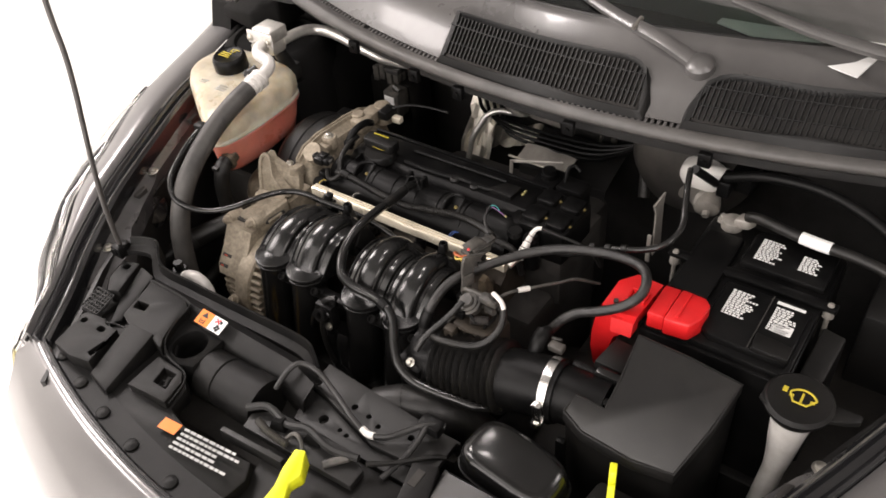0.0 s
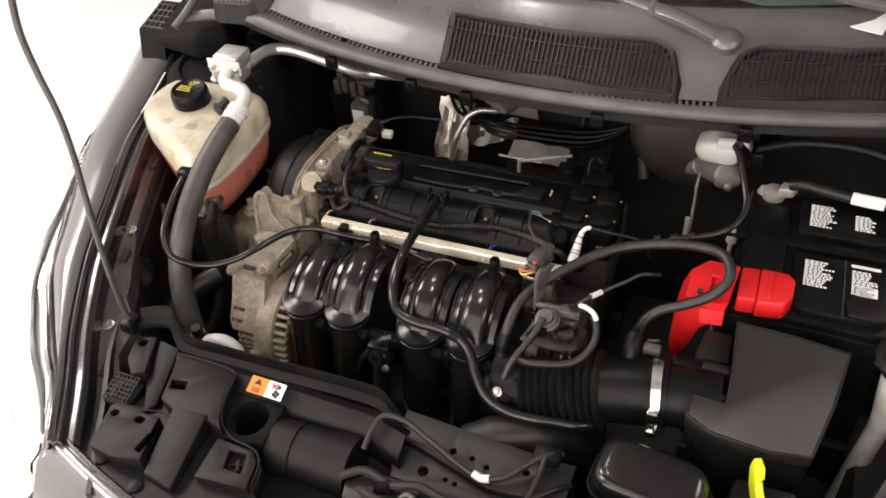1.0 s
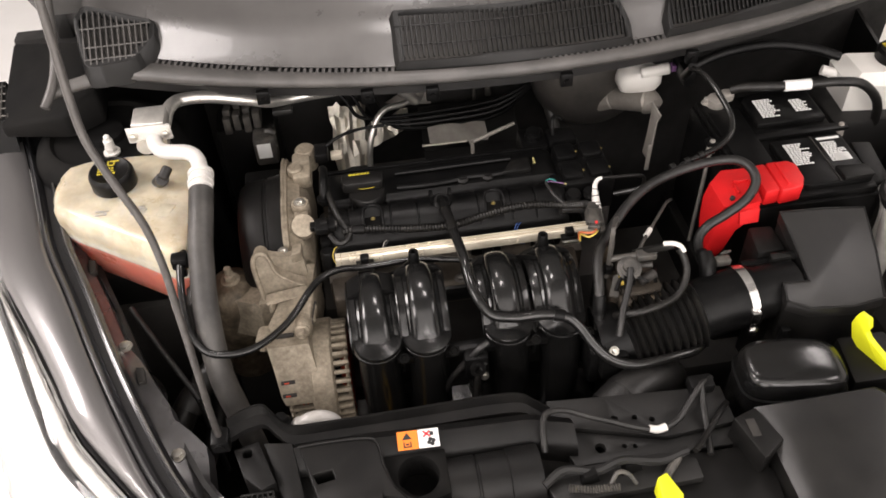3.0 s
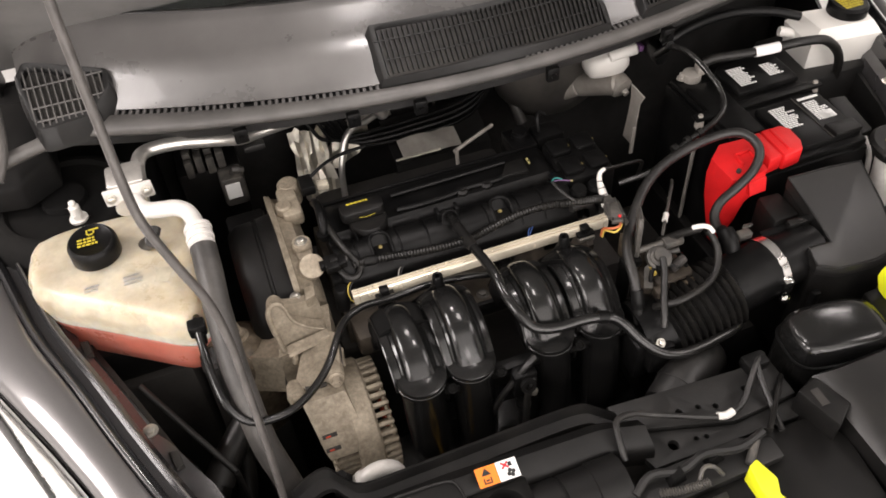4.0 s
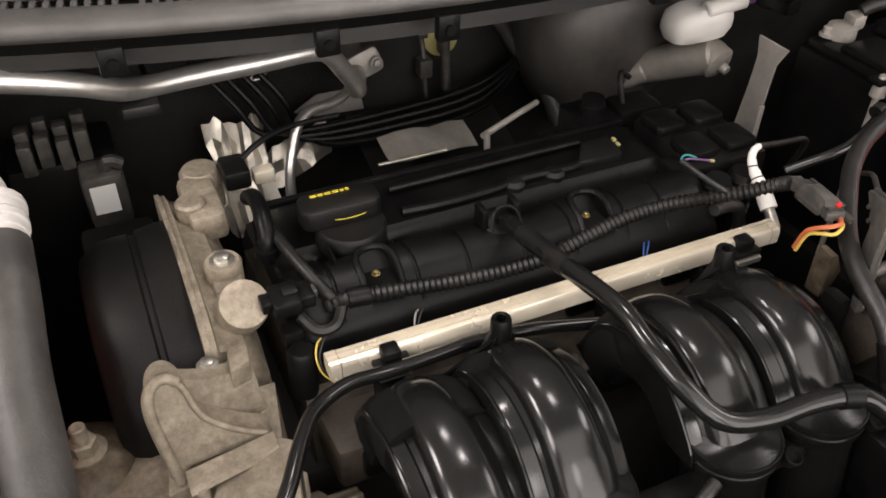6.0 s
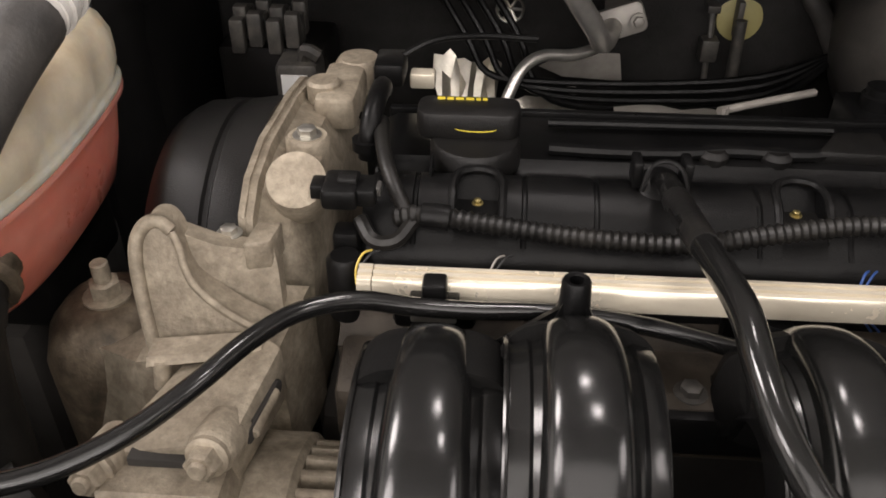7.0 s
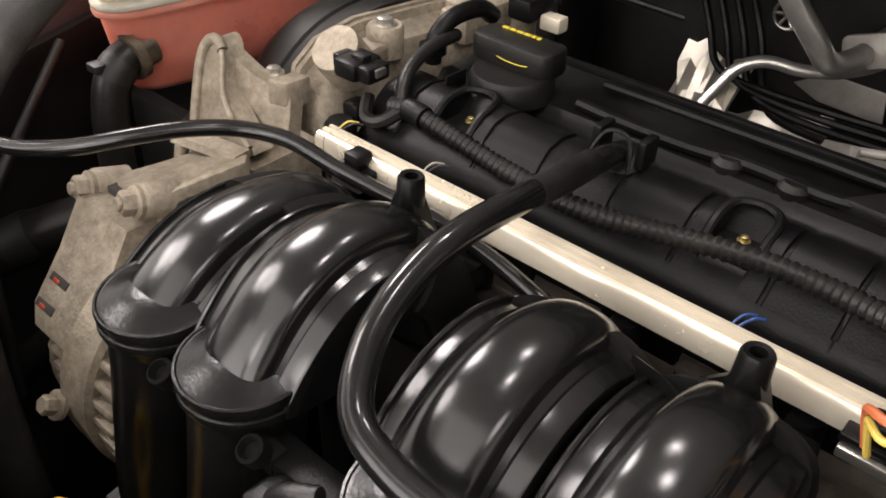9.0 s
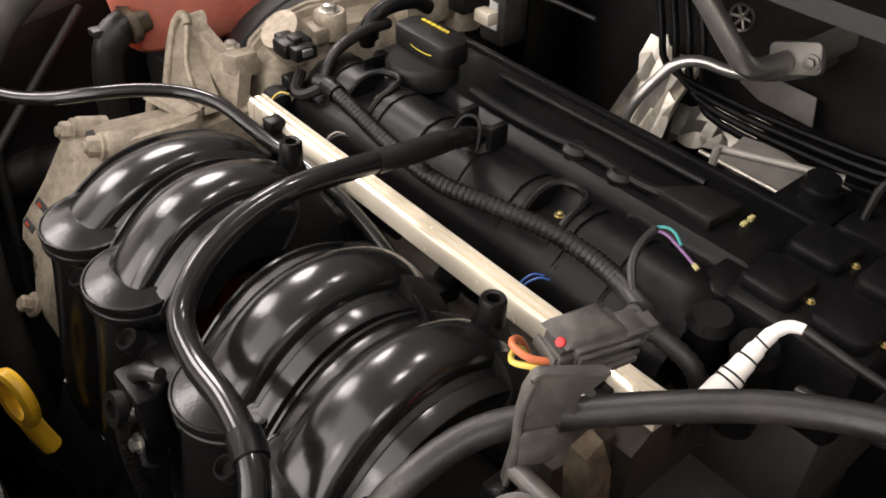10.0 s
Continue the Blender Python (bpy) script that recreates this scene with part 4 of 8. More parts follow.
    for x, shift, low in RUNNERS:
        part("shoulder", soften(loft([[(x - 0.034, -0.118, 0.893), (x + 0.034, -0.118, 0.893), (x + 0.034, -0.08, 0.893), (x - 0.034, -0.08, 0.893)], [(x - 0.024, -0.112, 0.912), (x + 0.024, -0.112, 0.912), (x + 0.024, -0.086, 0.906), (x - 0.024, -0.086, 0.906)]]), 0.004), SATIN, t)
    part("flange_plate", box(-0.135, 0.17, -0.11, -0.078, 0.868, 0.894, 0.004), SATIN, t)
    return t


manifold()
solo("knock_cable", corrugated([(0.030, -0.238, 0.895), (0.022, -0.244, 0.885), (0.018, -0.246, 0.865), (0.018, -0.245, 0.83), (0.02, -0.24, 0.79)], 0.004, 0.004, 0.2), RUBBER, "short ribbed cable between the runners", "cable")

solo("sensor_conduit", corrugated([(0.036, -0.226, 0.918), (0.022, -0.231, 0.912), (0.004, -0.232, 0.888), (-0.014, -0.231, 0.856), (-0.03, -0.228, 0.80), (-0.035, -0.22, 0.72)], 0.0042, 0.004, 0.14), GREYRUBBER, "thin ribbed conduit in front of the runners", "cable")

# dipstick with a yellow ring, behind the front panel
dip = solo("dipstick", tube([(-0.085, -0.272, 0.799), (-0.081, -0.266, 0.77), (-0.06, -0.258, 0.72), (-0.04, -0.24, 0.60), (-0.03, -0.15, 0.5)], 0.0045, 10), SATIN, "oil dipstick with a yellow ring handle", "dipstick")
ringp = [(-0.086 + 0.0115 * math.cos(a), -0.276 + 0.004 * math.cos(a), 0.829 + 0.019 * math.sin(a)) for a in [2 * math.pi * i / 24 for i in range(25)]]
part("handle", joined(tube(ringp, 0.0048, 8, raw=True), tube([(-0.086, -0.275, 0.812), (-0.085, -0.272, 0.796), (-0.083, -0.268, 0.781)], 0.0065, 10)), OCHRE, dip, "yellow plastic ring")

# breather hose looping over the rail and the runners
BREATHER = [(0.012, 0.004, 0.953), (0.013, -0.012, 0.962), (0.014, -0.045, 0.967), (0.018, -0.095, 0.976), (0.021, -0.136, 0.981), (0.022, -0.165, 0.976), (0.028, -0.192, 0.966), (0.042, -0.212, 0.954), (0.068, -0.219, 0.950), (0.10, -0.221, 0.951), (0.130, -0.227, 0.949), (0.147, -0.238, 0.938), (0.160, -0.256, 0.924), (0.178, -0.272, 0.911), (0.203, -0.278, 0.902), (0.231, -0.277, 0.899), (0.261, -0.272, 0.897), (0.292, -0.264, 0.893), (0.312, -0.245, 0.886)]
br = solo("breather_hose", tube(BREATHER, 0.0065, 14, 5), SHINYHOSE, "shiny black breather hose over the rail and runners", "hose")
part("clip", joined(lathe([(0.0125, 0), (0.0125, 0.008), (0.010, 0.010)], (0.012, 0.004, 0.9475), (0, -0.35, 0.94), 18), tube([(0.0, -0.012, 0.958), (0.004, -0.006, 0.969), (0.012, -0.004, 0.972), (0.02, -0.007, 0.969), (0.024, -0.013, 0.957)], 0.0012, 6), box(-0.004, 0.001, -0.004, 0.01, 0.955, 0.970, 0.001), box(0.022, 0.027, -0.004, 0.01, 0.955, 0.970, 0.001)), SATIN, br, "black wire clip")
part("sleeve", tube([(0.0135, -0.030, 0.9655), (0.0155, -0.056, 0.969), (0.017, -0.082, 0.9735)], 0.0071, 14), RUBBER, br)
part("band", tube([(0.118, -0.2235, 0.9505), (0.124, -0.225, 0.950), (0.130, -0.227, 0.949)], 0.0078, 14), SATIN, br)

# ---- cowl, windscreen, wipers ----
COWL_LINE = [(0.018, 1.0945), (0.030, 1.104), (0.045, 1.121), (0.060, 1.134), (0.073, 1.142), (0.095, 1.150), (0.122, 1.163), (0.140, 1.168), (0.153, 1.170)]


def cowl_d(x, d):
    """The cowl's depth behind its lip, shallower near the car's middle."""
    return d if d < 0.09 else 0.09 + (d - 0.09) * (0.025 + 0.13 * (x - 0.1) ** 2) / 0.062


def cowl_z(x, y):
    d = y - lip(x)
    for (a, za), (b, zb) in zip(COWL_LINE, COWL_LINE[1:]):
        if d <= b:
            break
    return za + (zb - za) * (d - a) / (b - a)


def setback(x):
    """How much further behind the lip the slots lie towards the ends."""
    return 0.06 * (x - AXIS) ** 2


def cowl():
    t = thing("windscreen_cowl", (AXIS, 0.2, 1.05), "weathered grey plastic cowl panel below the windscreen", "cowl")
    rows = []
    for i in range(57):
        x = -0.47 + 1.24 * i / 56
        y = lip(x)
        drop = 0.03 * max(0, (abs(x - AXIS) - 0.56) / 0.06) ** 2
        rows.append([Vector((x, y + cowl_d(x, d) + setback(x) * max(0, 1 - k / 4) - 0.002 * (k == 0), z - drop - 0.001 * (k == 0))) for k, (d, z) in enumerate(COWL_LINE)])
    part("panel", sheet(rows, 0.003), COWL, t, angle=60)
    rows = []
    for i in range(57):
        x = -0.51 + 1.32 * i / 56
        y = lip(x)
        drop = 0.010 * max(0, (abs(x - AXIS) - 0.56) / 0.10) ** 1.5
        fw = 0.053 * max(0, (abs(x - AXIS) - 0.55) / 0.105) ** 1.3
        back = max(0.0, setback(x) - fw)
        rows.append([(x, y - fw + d + back * (d > 0.005), z - drop) for d, z in ((0.012, 1.071), (0.0, 1.073), (-0.0035, 1.079), (0.0, 1.0865), (0.0055, 1.0915), (0.0088, 1.0905), (0.0095, 1.080), (0.016, 1.072))])
    part("front_lip", loft(rows), SEAL, t, "grey rubber-edged front lip of the cowl", angle=60)
    rows = []
    for i in range(57):
        x = -0.47 + 1.24 * i / 56
        rows.append([(x, lip(x) + setback(x) + d, z) for d, z in ((0.006, 1.0855), (0.018, 1.0885), (0.018, 1.080), (0.006, 1.076))])
    # black strip between the teeth gives the slots their shade
    part("slot_channel", loft(rows), GRILLE, t, "black strip standing in for the shaded slots behind the lip")
    tooth = finish(box(-0.0021, 0.0021, -0.0046, 0.0046, -0.003, 0.0022, 0.0003))
    tooth.materials.append(COWL)
    x = -0.375
    while x < 0.70:
        if not (-0.196 < x < -0.186) and not (-0.03 < x < 0.17):
            piece("slat", tooth, (x, lip(x) + setback(x) + 0.0125, 1.0895), t, (radians(16), 0, math.atan(0.66 * (x - AXIS))))
        x += 0.0086
    vent(t, -0.022, 0.305, 0.013, 0.066, 0.045, 1)
    vent(t, 0.362, 0.655, 0.013, 0.066, 0.045, -1)
    for x in (-0.215, -0.07, 0.02, 0.21, 0.40):
        part("lip_clip", joined(box(x - 0.009, x + 0.009, lip(x) - 0.004, lip(x) + 0.006, 1.047, 1.068, 0.002), rod((x, lip(x) - 0.007, 1.057), (x, lip(x) - 0.001, 1.057), 0.004, 10)), SATIN, t, "small clip under the lip")
    corner_vent(t, [(-0.463, 0.258), (-0.447, 0.274), (-0.352, 0.248), (-0.354, 0.229), (-0.386, 0.204), (-0.451, 0.200)])
    return t


def corner_vent(parent, outline):
    """A six-sided louvred grille at the cowl's end, with slats along the car and three cross ribs."""
    SLOPE = 0.75

    def level(y):
        return 1.108 + SLOPE * (y - 0.205)

    corners = []
    for (ax, ay), (bx, by) in zip(outline, outline[1:] + outline[:1]):
        corners += [(ax + (bx - ax) * f, ay + (by - ay) * f) for f in (0.12, 0.5, 0.88)]
    mid = Vector((sum(x for x, y in outline) / 6, sum(y for x, y in outline) / 6, 0))
    loop = spline([(x, y, 0) for x, y in corners] + [corners[0] + (0,)], 3)[:-1]
    rows = []
    for p in loop + loop[:1]:
        q = p + (mid - p).normalized() * 0.007
        o = p + (p - mid).normalized() * 0.005
        rows.append([Vector((o.x, o.y, level(o.y) - 0.030)), Vector((p.x, p.y, level(p.y) - 0.001)), Vector((p.x, p.y, level(p.y))) + (mid - p).normalized() * 0.002, Vector((q.x, q.y, level(q.y) - 0.0005)), Vector((q.x, q.y, level(q.y) - 0.010))])
    fr = part("vent", loft(rows, caps=False, closed=False), GRILLE, parent, "black six-sided louvred air vent", angle=50)
    # dark sheet under the slats stands in for the shaded opening
    part("vent_shade_sheet", loft([[(p.x, p.y, level(p.y) - 0.012) for p in loop], [(p.x, p.y, level(p.y) - 0.009) for p in loop]]), PIT, fr)
    slat = finish(box(-0.0009, 0.0009, -0.5, 0.5, -0.0035, 0.0028, 0))
    slat.materials.append(SEAL)

    def span(axis, value):
        hits = []
        for a, b in zip(loop, loop[1:] + loop[:1]):
            if (a[axis] - value) * (b[axis] - value) < 0:
                f = (value - a[axis]) / (b[axis] - a[axis])
                hits.append(a[1 - axis] + f * (b[1 - axis] - a[1 - axis]))
        return (min(hits) + 0.004, max(hits) - 0.004) if len(hits) > 1 else (0, 0)

    x = -0.467
    while x < -0.357:
        y0, y1 = span(0, x)
        if y1 - y0 > 0.006:
            m = (y0 + y1) / 2
            piece("slat", slat, (x, m, level(m) - 0.0035), fr, (math.atan(SLOPE), 0, 0), (1, (y1 - y0) * 1.25, 1))
        x += 0.0080
    for y in (0.210, 0.224, 0.246):
        x0, x1 = span(1, y)
        part("long_rib", rod((x0, y, level(y) - 0.0015), (x1, y, level(y) - 0.0015), 0.0013, 6), SEAL, fr)
    return fr


def vent(parent, x0, x1, d0, d1, corner, side):
    """A raised louvred grille on the cowl: frame, slats and two long ribs."""
    lift = 0.012

    def top(x, d):
        y = lip(x) + d
        return Vector((x, y, cowl_z(x, y) + lift + 0.05 * (d - d0)))

    cr = corner

    def deep(x):
        """The rear edge, rounded at one end."""
        if side > 0 and x > x1 - cr:
            u = (x - (x1 - cr)) / cr
        elif side < 0 and x < x0 + cr:
            u = ((x0 + cr) - x) / cr
        else:
            u = 0.0
        return d1 - (d1 - d0) * 0.62 * (1 - math.sqrt(max(0.0, 1 - u * u)))

    xs = [x0 + (x1 - x0) * i / 28 for i in range(29)]
    front = [top(x, d0) for x in xs]
    rear = [top(x, deep(x)) for x in xs]
    loop = front + rear[::-1]
    mid = sum(loop, Vector()) / len(loop)
    rows = []
    for p in loop:
        q = p + (mid - p).normalized() * 0.0075 + Vector((0, 0, -0.001))
        rows.append([p + (p - mid).normalized() * 0.006 + Vector((0, 0, -0.0165)), p + Vector((0, 0, -0.002)), p + (mid - p).normalized() * 0.0018, q, q + Vector((0, 0, -0.009))])
    rows.append(rows[0])
    fr = part("vent", loft(rows, caps=False, closed=False), GRILLE, parent, "black louvred air vent", angle=50)
    floor_rows = [[top(x, d0) - Vector((0, 0, 0.0085)), top(x, deep(x)) - Vector((0, 0, 0.0085))] for x in xs]
    # the panel is uncut here: a dark sheet makes the vent look shaded
    part("vent_shade_sheet", loft(floor_rows, caps=False, closed=False), PIT, fr)
    pitch = 0.0068
    x = x0 + 0.009
    slat = finish(box(-0.0009, 0.0009, -0.5, 0.5, -0.0032, 0.0028, 0))
    slat.materials.append(GRILLE)
    while x < x1 - 0.007:
        a, b = top(x, d0 + 0.006), top(x, deep(x) - 0.006)
        if (b - a).length > 0.008:
            piece("slat", slat, (a + b) / 2 - Vector((0, 0, 0.0025)), fr, (math.atan2(b.z - a.z, b.y - a.y), 0, 0), (1, (b - a).length, 1))
        x += pitch
    for f in (0.36, 0.68):
        pts = [top(x, d0 + (d1 - d0) * f) - Vector((0, 0, 0.0012)) for x in xs if deep(x) > d0 + (d1 - d0) * f + 0.004]
        part("long_rib", tube(pts, 0.0013, 6, raw=True), GRILLE, fr)
    return fr


cowl()
rows = []
for i in range(25):
    x = -0.50 + 1.30 * i / 24
    y = lip(x) + cowl_d(x, 0.152)
    rows.append([(x, y, 1.162), (x, y + 0.05, 1.190), (x * 0.97 + 0.0045, y + 0.35, 1.350), (x * 0.93 + 0.0105, y + 0.75, 1.545)])
ws = solo("windscreen", sheet(rows, 0.005), SCREEN, "dark tinted windscreen glass above the cowl", "windscreen", angle=60)
part("edge_seal", tube([Vector(r[0]) + Vector((0, 0.004, 0.006)) for r in rows], 0.004, 8, raw=True), RUBBER, ws, "black rubber seal along the glass edge")
rows = []
for i in range(25):
    x = -0.50 + 1.30 * i / 24
    y = lip(x) + cowl_d(x, 0.160)
    rows.append([(x, y, 1.140), (x, y + 0.25, 1.15), (x, y + 0.7, 1.12)])
solo("dashboard", sheet(rows, 0.02), MATTE, "dark dashboard top behind the windscreen", "dashboard")
# white sheet behind the glass in place of a reflected white wall
solo("reflection_sheet", moved(box(-0.105, 0.105, -0.075, 0.075, 0, 0.002, 0), Matrix.Translation((0.455, 0.34, 1.172)) @ Euler((radians(12), 0, radians(-16))).to_matrix().to_4x4()), LABEL, "white sheet standing in for a bright reflection in the windscreen", "paper")


def wiper(pivot, ends, label, blade):
    t = thing("wiper", (pivot[0], pivot[1], pivot[2] - 0.03), label, "wiper", "windscreen wipers")
    part("pivot_cap", lathe([(0.018, -0.03), (0.020, -0.012), (0.019, 0.004), (0.013, 0.010), (0.0, 0.0115)], pivot, (0, -0.35, 0.94), 22), COWL, t)
    path = spline([pivot] + ends, 6)
    rings = []
    n = len(path)
    for i, (c, (tt, u, v)) in enumerate(zip(path, frames_along(path))):
        k = 1 - 0.45 * i / n
        a, b = Vector((0, 1, 0.5)).normalized() * 0.0115 * k, Vector((0, -0.45, 0.9)) * 0.006 * k
        rings.append([c - a - b, c + a - b, c + a * 0.9 + b * 0.6, c + a * 0.4 + b * 1.1, c - a * 0.4 + b * 1.1, c - a * 0.9 + b * 0.6])
    part("arm", loft(rings), COWL, t)
    part("hinge_pin", rod(path[9] + Vector((0, -0.013, 0.002)), path[9] + Vector((0, 0.013, 0.006)), 0.0035, 10), STEEL, t)
    if blade:
        part("blade", tube(blade, 0.006, 8), RUBBER, t)
    return t


wiper((0.353, 0.196, 1.149), [(0.288, 0.208, 1.168), (0.208, 0.230, 1.177), (0.08, 0.275, 1.198), (-0.10, 0.33, 1.218)], "black wiper arm on its pivot in the cowl", [(0.30, 0.29, 1.209), (0.10, 0.31, 1.219), (-0.20, 0.36, 1.234)])
wiper((0.70, 0.272, 1.162), [(0.64, 0.267, 1.178), (0.58, 0.260, 1.185), (0.46, 0.262, 1.196), (0.30, 0.292, 1.213)], "black wiper arm lying along the glass edge", [(0.64, 0.302, 1.203), (0.45, 0.317, 1.221), (0.22, 0.337, 1.231)])

# ---- outer body: fenders, headlamps, bumper, bonnet ----
def edge_z(y):
    """Height of the rail round the engine bay."""
    return 0.968 + 0.02 * max(0, y - 0.1) - 0.07 * max(0.0, -0.08 - y) - 0.12 * max(0.0, -0.25 - y) * (1 if y > -0.4 else 0.0) - 0.12 * (0.15 if y <= -0.4 else 0.0)


LAMP_EDGE = [(-0.50, 0.019), (-0.40, 0.024), (-0.345, 0.036), (-0.27, 0.055), (-0.20, 0.057), (-0.15, 0.061), (-0.10, 0.067), (-0.04, 0.072), (0.10, 0.078), (0.30, 0.082)]
FLANGE_EDGE = [(-0.50, 0.040), (-0.40, 0.045), (-0.345, 0.046), (-0.31, 0.062), (-0.275, 0.036), (-0.24, 0.044), (-0.20, 0.036), (-0.17, 0.022), (-0.10, 0.024), (0.30, 0.026)]


def ramp(v, table):
    """A value read off a table of pairs."""
    for (a, fa), (b, fb) in zip(table, table[1:]):
        if v <= b:
            break
    return fa + (fb - fa) * max(0.0, min(1.0, (v - a) / (b - a)))


def lamp_line(y):
    """How far out from the gutter the headlamp begins."""
    return ramp(y, LAMP_EDGE)


for side in (0, 1):
    flip = mirror if side else (lambda v: tuple(v))
    line = spline([(x, y, 0) for x, y in EDGE], 4)
    f = thing("fender", flip((-0.60, 0.1, 0.60)), "grey metallic front fender with black gutter", "fender", "front fenders")
    top, outer = [], []
    for p in line:
        z, w = edge_z(p.y), lamp_line(p.y)
        top.append([flip((p.x - d, p.y - 0.3 * d, z + h)) for d, h in ((0.015, 0.002), (0.018, 0.006), (0.018 + (w - 0.018) * 0.35, 0.0075), (0.018 + (w - 0.018) * 0.8, 0.004), (w - 0.002, 0.0), (w, -0.003), (w + 0.001, -0.020))])
        if p.y > 0.0:
            outer.append([flip((p.x - d, p.y - 0.3 * d, z + h)) for d, h in ((w, -0.003), (w + 0.02, -0.018), (w + 0.045, -0.055), (w + 0.068, -0.14), (w + 0.075, -0.36))])
    part("edge_panel", sheet(top, 0.003), PAINT, f, "grey metallic band beside the gutter", angle=50)
    part("panel", sheet(outer, 0.003), PAINT, f, angle=50)
    rows = []
    for p in line:
        z = edge_z(p.y)
        rows.append([flip((p.x - d, p.y - 0.3 * d, z + h)) for d, h in ((-0.018, -0.024), (-0.0165, 0.000), (-0.0125, 0.004), (-0.0085, 0.003), (-0.006, -0.006), (0.002, -0.006), (0.005, 0.002), (0.0085, 0.0045), (0.012, 0.003), (0.016, -0.003))])
    part("gutter", sheet(rows, 0.0025), BLACKPAINT, f, "glossy black twin-ridged gutter along the bonnet opening", angle=35)
    part("gutter_bead", tube([flip((p.x + 0.0125, p.y, edge_z(p.y) + 0.004)) for p in line[4:]], 0.0012, 6, raw=True), GREYPART, f, "thin grey bead along the gutter's inner ridge")
    rows = []
    for i, p in enumerate(line[6:]):
        z = edge_z(p.y)
        wide = ramp(p.y, FLANGE_EDGE) + 0.004 * math.sin(i * 1.9)
        rows.append([flip((p.x + d, p.y + 0.2 * d, z + h)) for d, h in ((0.017, -0.022), (max(0.022, wide * 0.55), -0.027), (max(0.028, wide), -0.034), (max(0.030, wide + 0.003), -0.060))])
    part("inner_flange", sheet(rows, 0.002), FLANGE, f, "grey painted inner flange with stepped edge", angle=35)
    for k in (13, 21, 29):
        p = line[k]
        # the flange is uncut: dark blocks give the shade of its openings
        part("slot", prism([flip((p.x + a, p.y + b)) for a, b in ((0.024, 0.012), (0.034, 0.010), (0.038, -0.010), (0.030, -0.014))], edge_z(p.y) - 0.034, edge_z(p.y) - 0.0245, 0.001), PIT, f, "dark block standing in for a shaded opening in the flange")
    for k in (11, 19, 26):
        p = line[k]
        part("bolt", bolt(flip((p.x + 0.028, p.y, edge_z(p.y) - 0.027)), 0.006, 0.006), STEEL, f)
    # headlamp: long swept lens from the fender to the bumper corner
    h = thing("headlamp", flip((-0.42, -0.25, 0.70)), "long clear headlamp with pale reflector and dark bezel", "headlamp", "headlamps")
    lens, inner = [], []
    pts = [p for p in line if p.y < 0.04]
    for i, p in enumerate(pts):
        s = i / (len(pts) - 1)
        w = lamp_line(p.y)
        wide = 0.025 + 0.085 * math.sin(math.pi * min(1.0, 0.06 + s * 0.86)) ** 0.8
        z = edge_z(p.y) - 0.004
        nx, ny = (-0.86, -0.5)
        a = [(w + 0.0055, z - 0.012), (w + 0.006, z), (w + 0.012, z + 0.002), (w + wide * 0.30, z - 0.004), (w + wide * 0.6, z - 0.022), (w + wide * 0.88, z - 0.06), (w + wide, z - 0.12), (w + wide * 1.02, z - 0.19)]
        lens.append([flip((p.x + nx * d, p.y + ny * d, zz)) for d, zz in a])
        inner.append([flip((p.x + nx * d * 0.97 - 0.002, p.y + ny * d * 0.97, zz - 0.012 - 0.010 * math.sin(s * 9.0) ** 2)) for d, zz in a[1:]])
    lo = part("lens", sheet(lens, 0.003), LENS, h, "clear polycarbonate lens", angle=60)
    lo.visible_shadow = False
    part("reflector", sheet(inner, 0.003), LAMPGREY, h, "pale grey reflector panel", angle=60)
    for k, dz, name, m, r in ((2, 0.004, "bezel", BLACKPAINT, 0.0045), (1, 0.006, "chrome_strip", CHROME, 0.003)):
        part(name, tube([Vector(q[k]) + Vector((0, 0, dz)) for q in inner[1:-2]], r, 8, raw=True), m, h)
    part("gasket", tube([Vector(q[1]) + Vector((0.0045 if not side else -0.0045, 0.002, -0.001)) for q in lens], 0.0026, 8, raw=True), SATIN, h, "dark gap along the lens edge")
    part("side_marker", tube([Vector(q[5]) + Vector((0, 0, 0.004)) for q in inner[-12:-2]], 0.007, 8, raw=True), PALEYEL, h, "pale amber side marker strip")
    part("housing", tube([Vector(q[0]) + Vector((0.0, 0.0, -0.05)) for q in lens[:-3]], 0.02, 8, raw=True), SATIN, h)

# black junction panel and upright seal between the cowl's end and the fender
solo("cowl_corner", prism([(-0.60, 0.205), (-0.500, 0.185), (-0.455, 0.215), (-0.462, 0.30), (-0.60, 0.37)], 1.0, [1.022, 1.04, 1.055, 1.09, 1.06], 0.006), DULL, "black corner panel between cowl and fender", "panel", kind="structure")
solo("corner_seal", tube([(-0.512, 0.165, 1.07), (-0.500, 0.195, 1.088), (-0.497, 0.235, 1.108), (-0.500, 0.28, 1.135), (-0.505, 0.33, 1.17)], 0.0065, 12), SEAL, "dusty grey rubber seal at the cowl's corner", "seal")

# honeycombed black block where fender and cowl meet
cb_ = thing("cowl_end_block", (-0.62, 0.2, 0.955), "black plastic cowl end block with honeycomb top", "trim block")
part("body", soften(loft([[(-0.640, 0.195, 0.955), (-0.588, 0.195, 0.955), (-0.590, 0.305, 0.955), (-0.65, 0.305, 0.955)], [(-0.636, 0.213, 1.026), (-0.585, 0.214, 1.026), (-0.606, 0.301, 1.036), (-0.645, 0.301, 1.036)]]), 0.004), SATIN, cb_)
comb_x, comb_y = finish(rod((0, -0.028, -0.005), (0, 0.028, 0.005), 0.0014, 6)), finish(rod((-0.020, 0, 0), (0.020, 0, 0), 0.0014, 6))
comb_x.materials.append(GREYPART)
comb_y.materials.append(GREYPART)
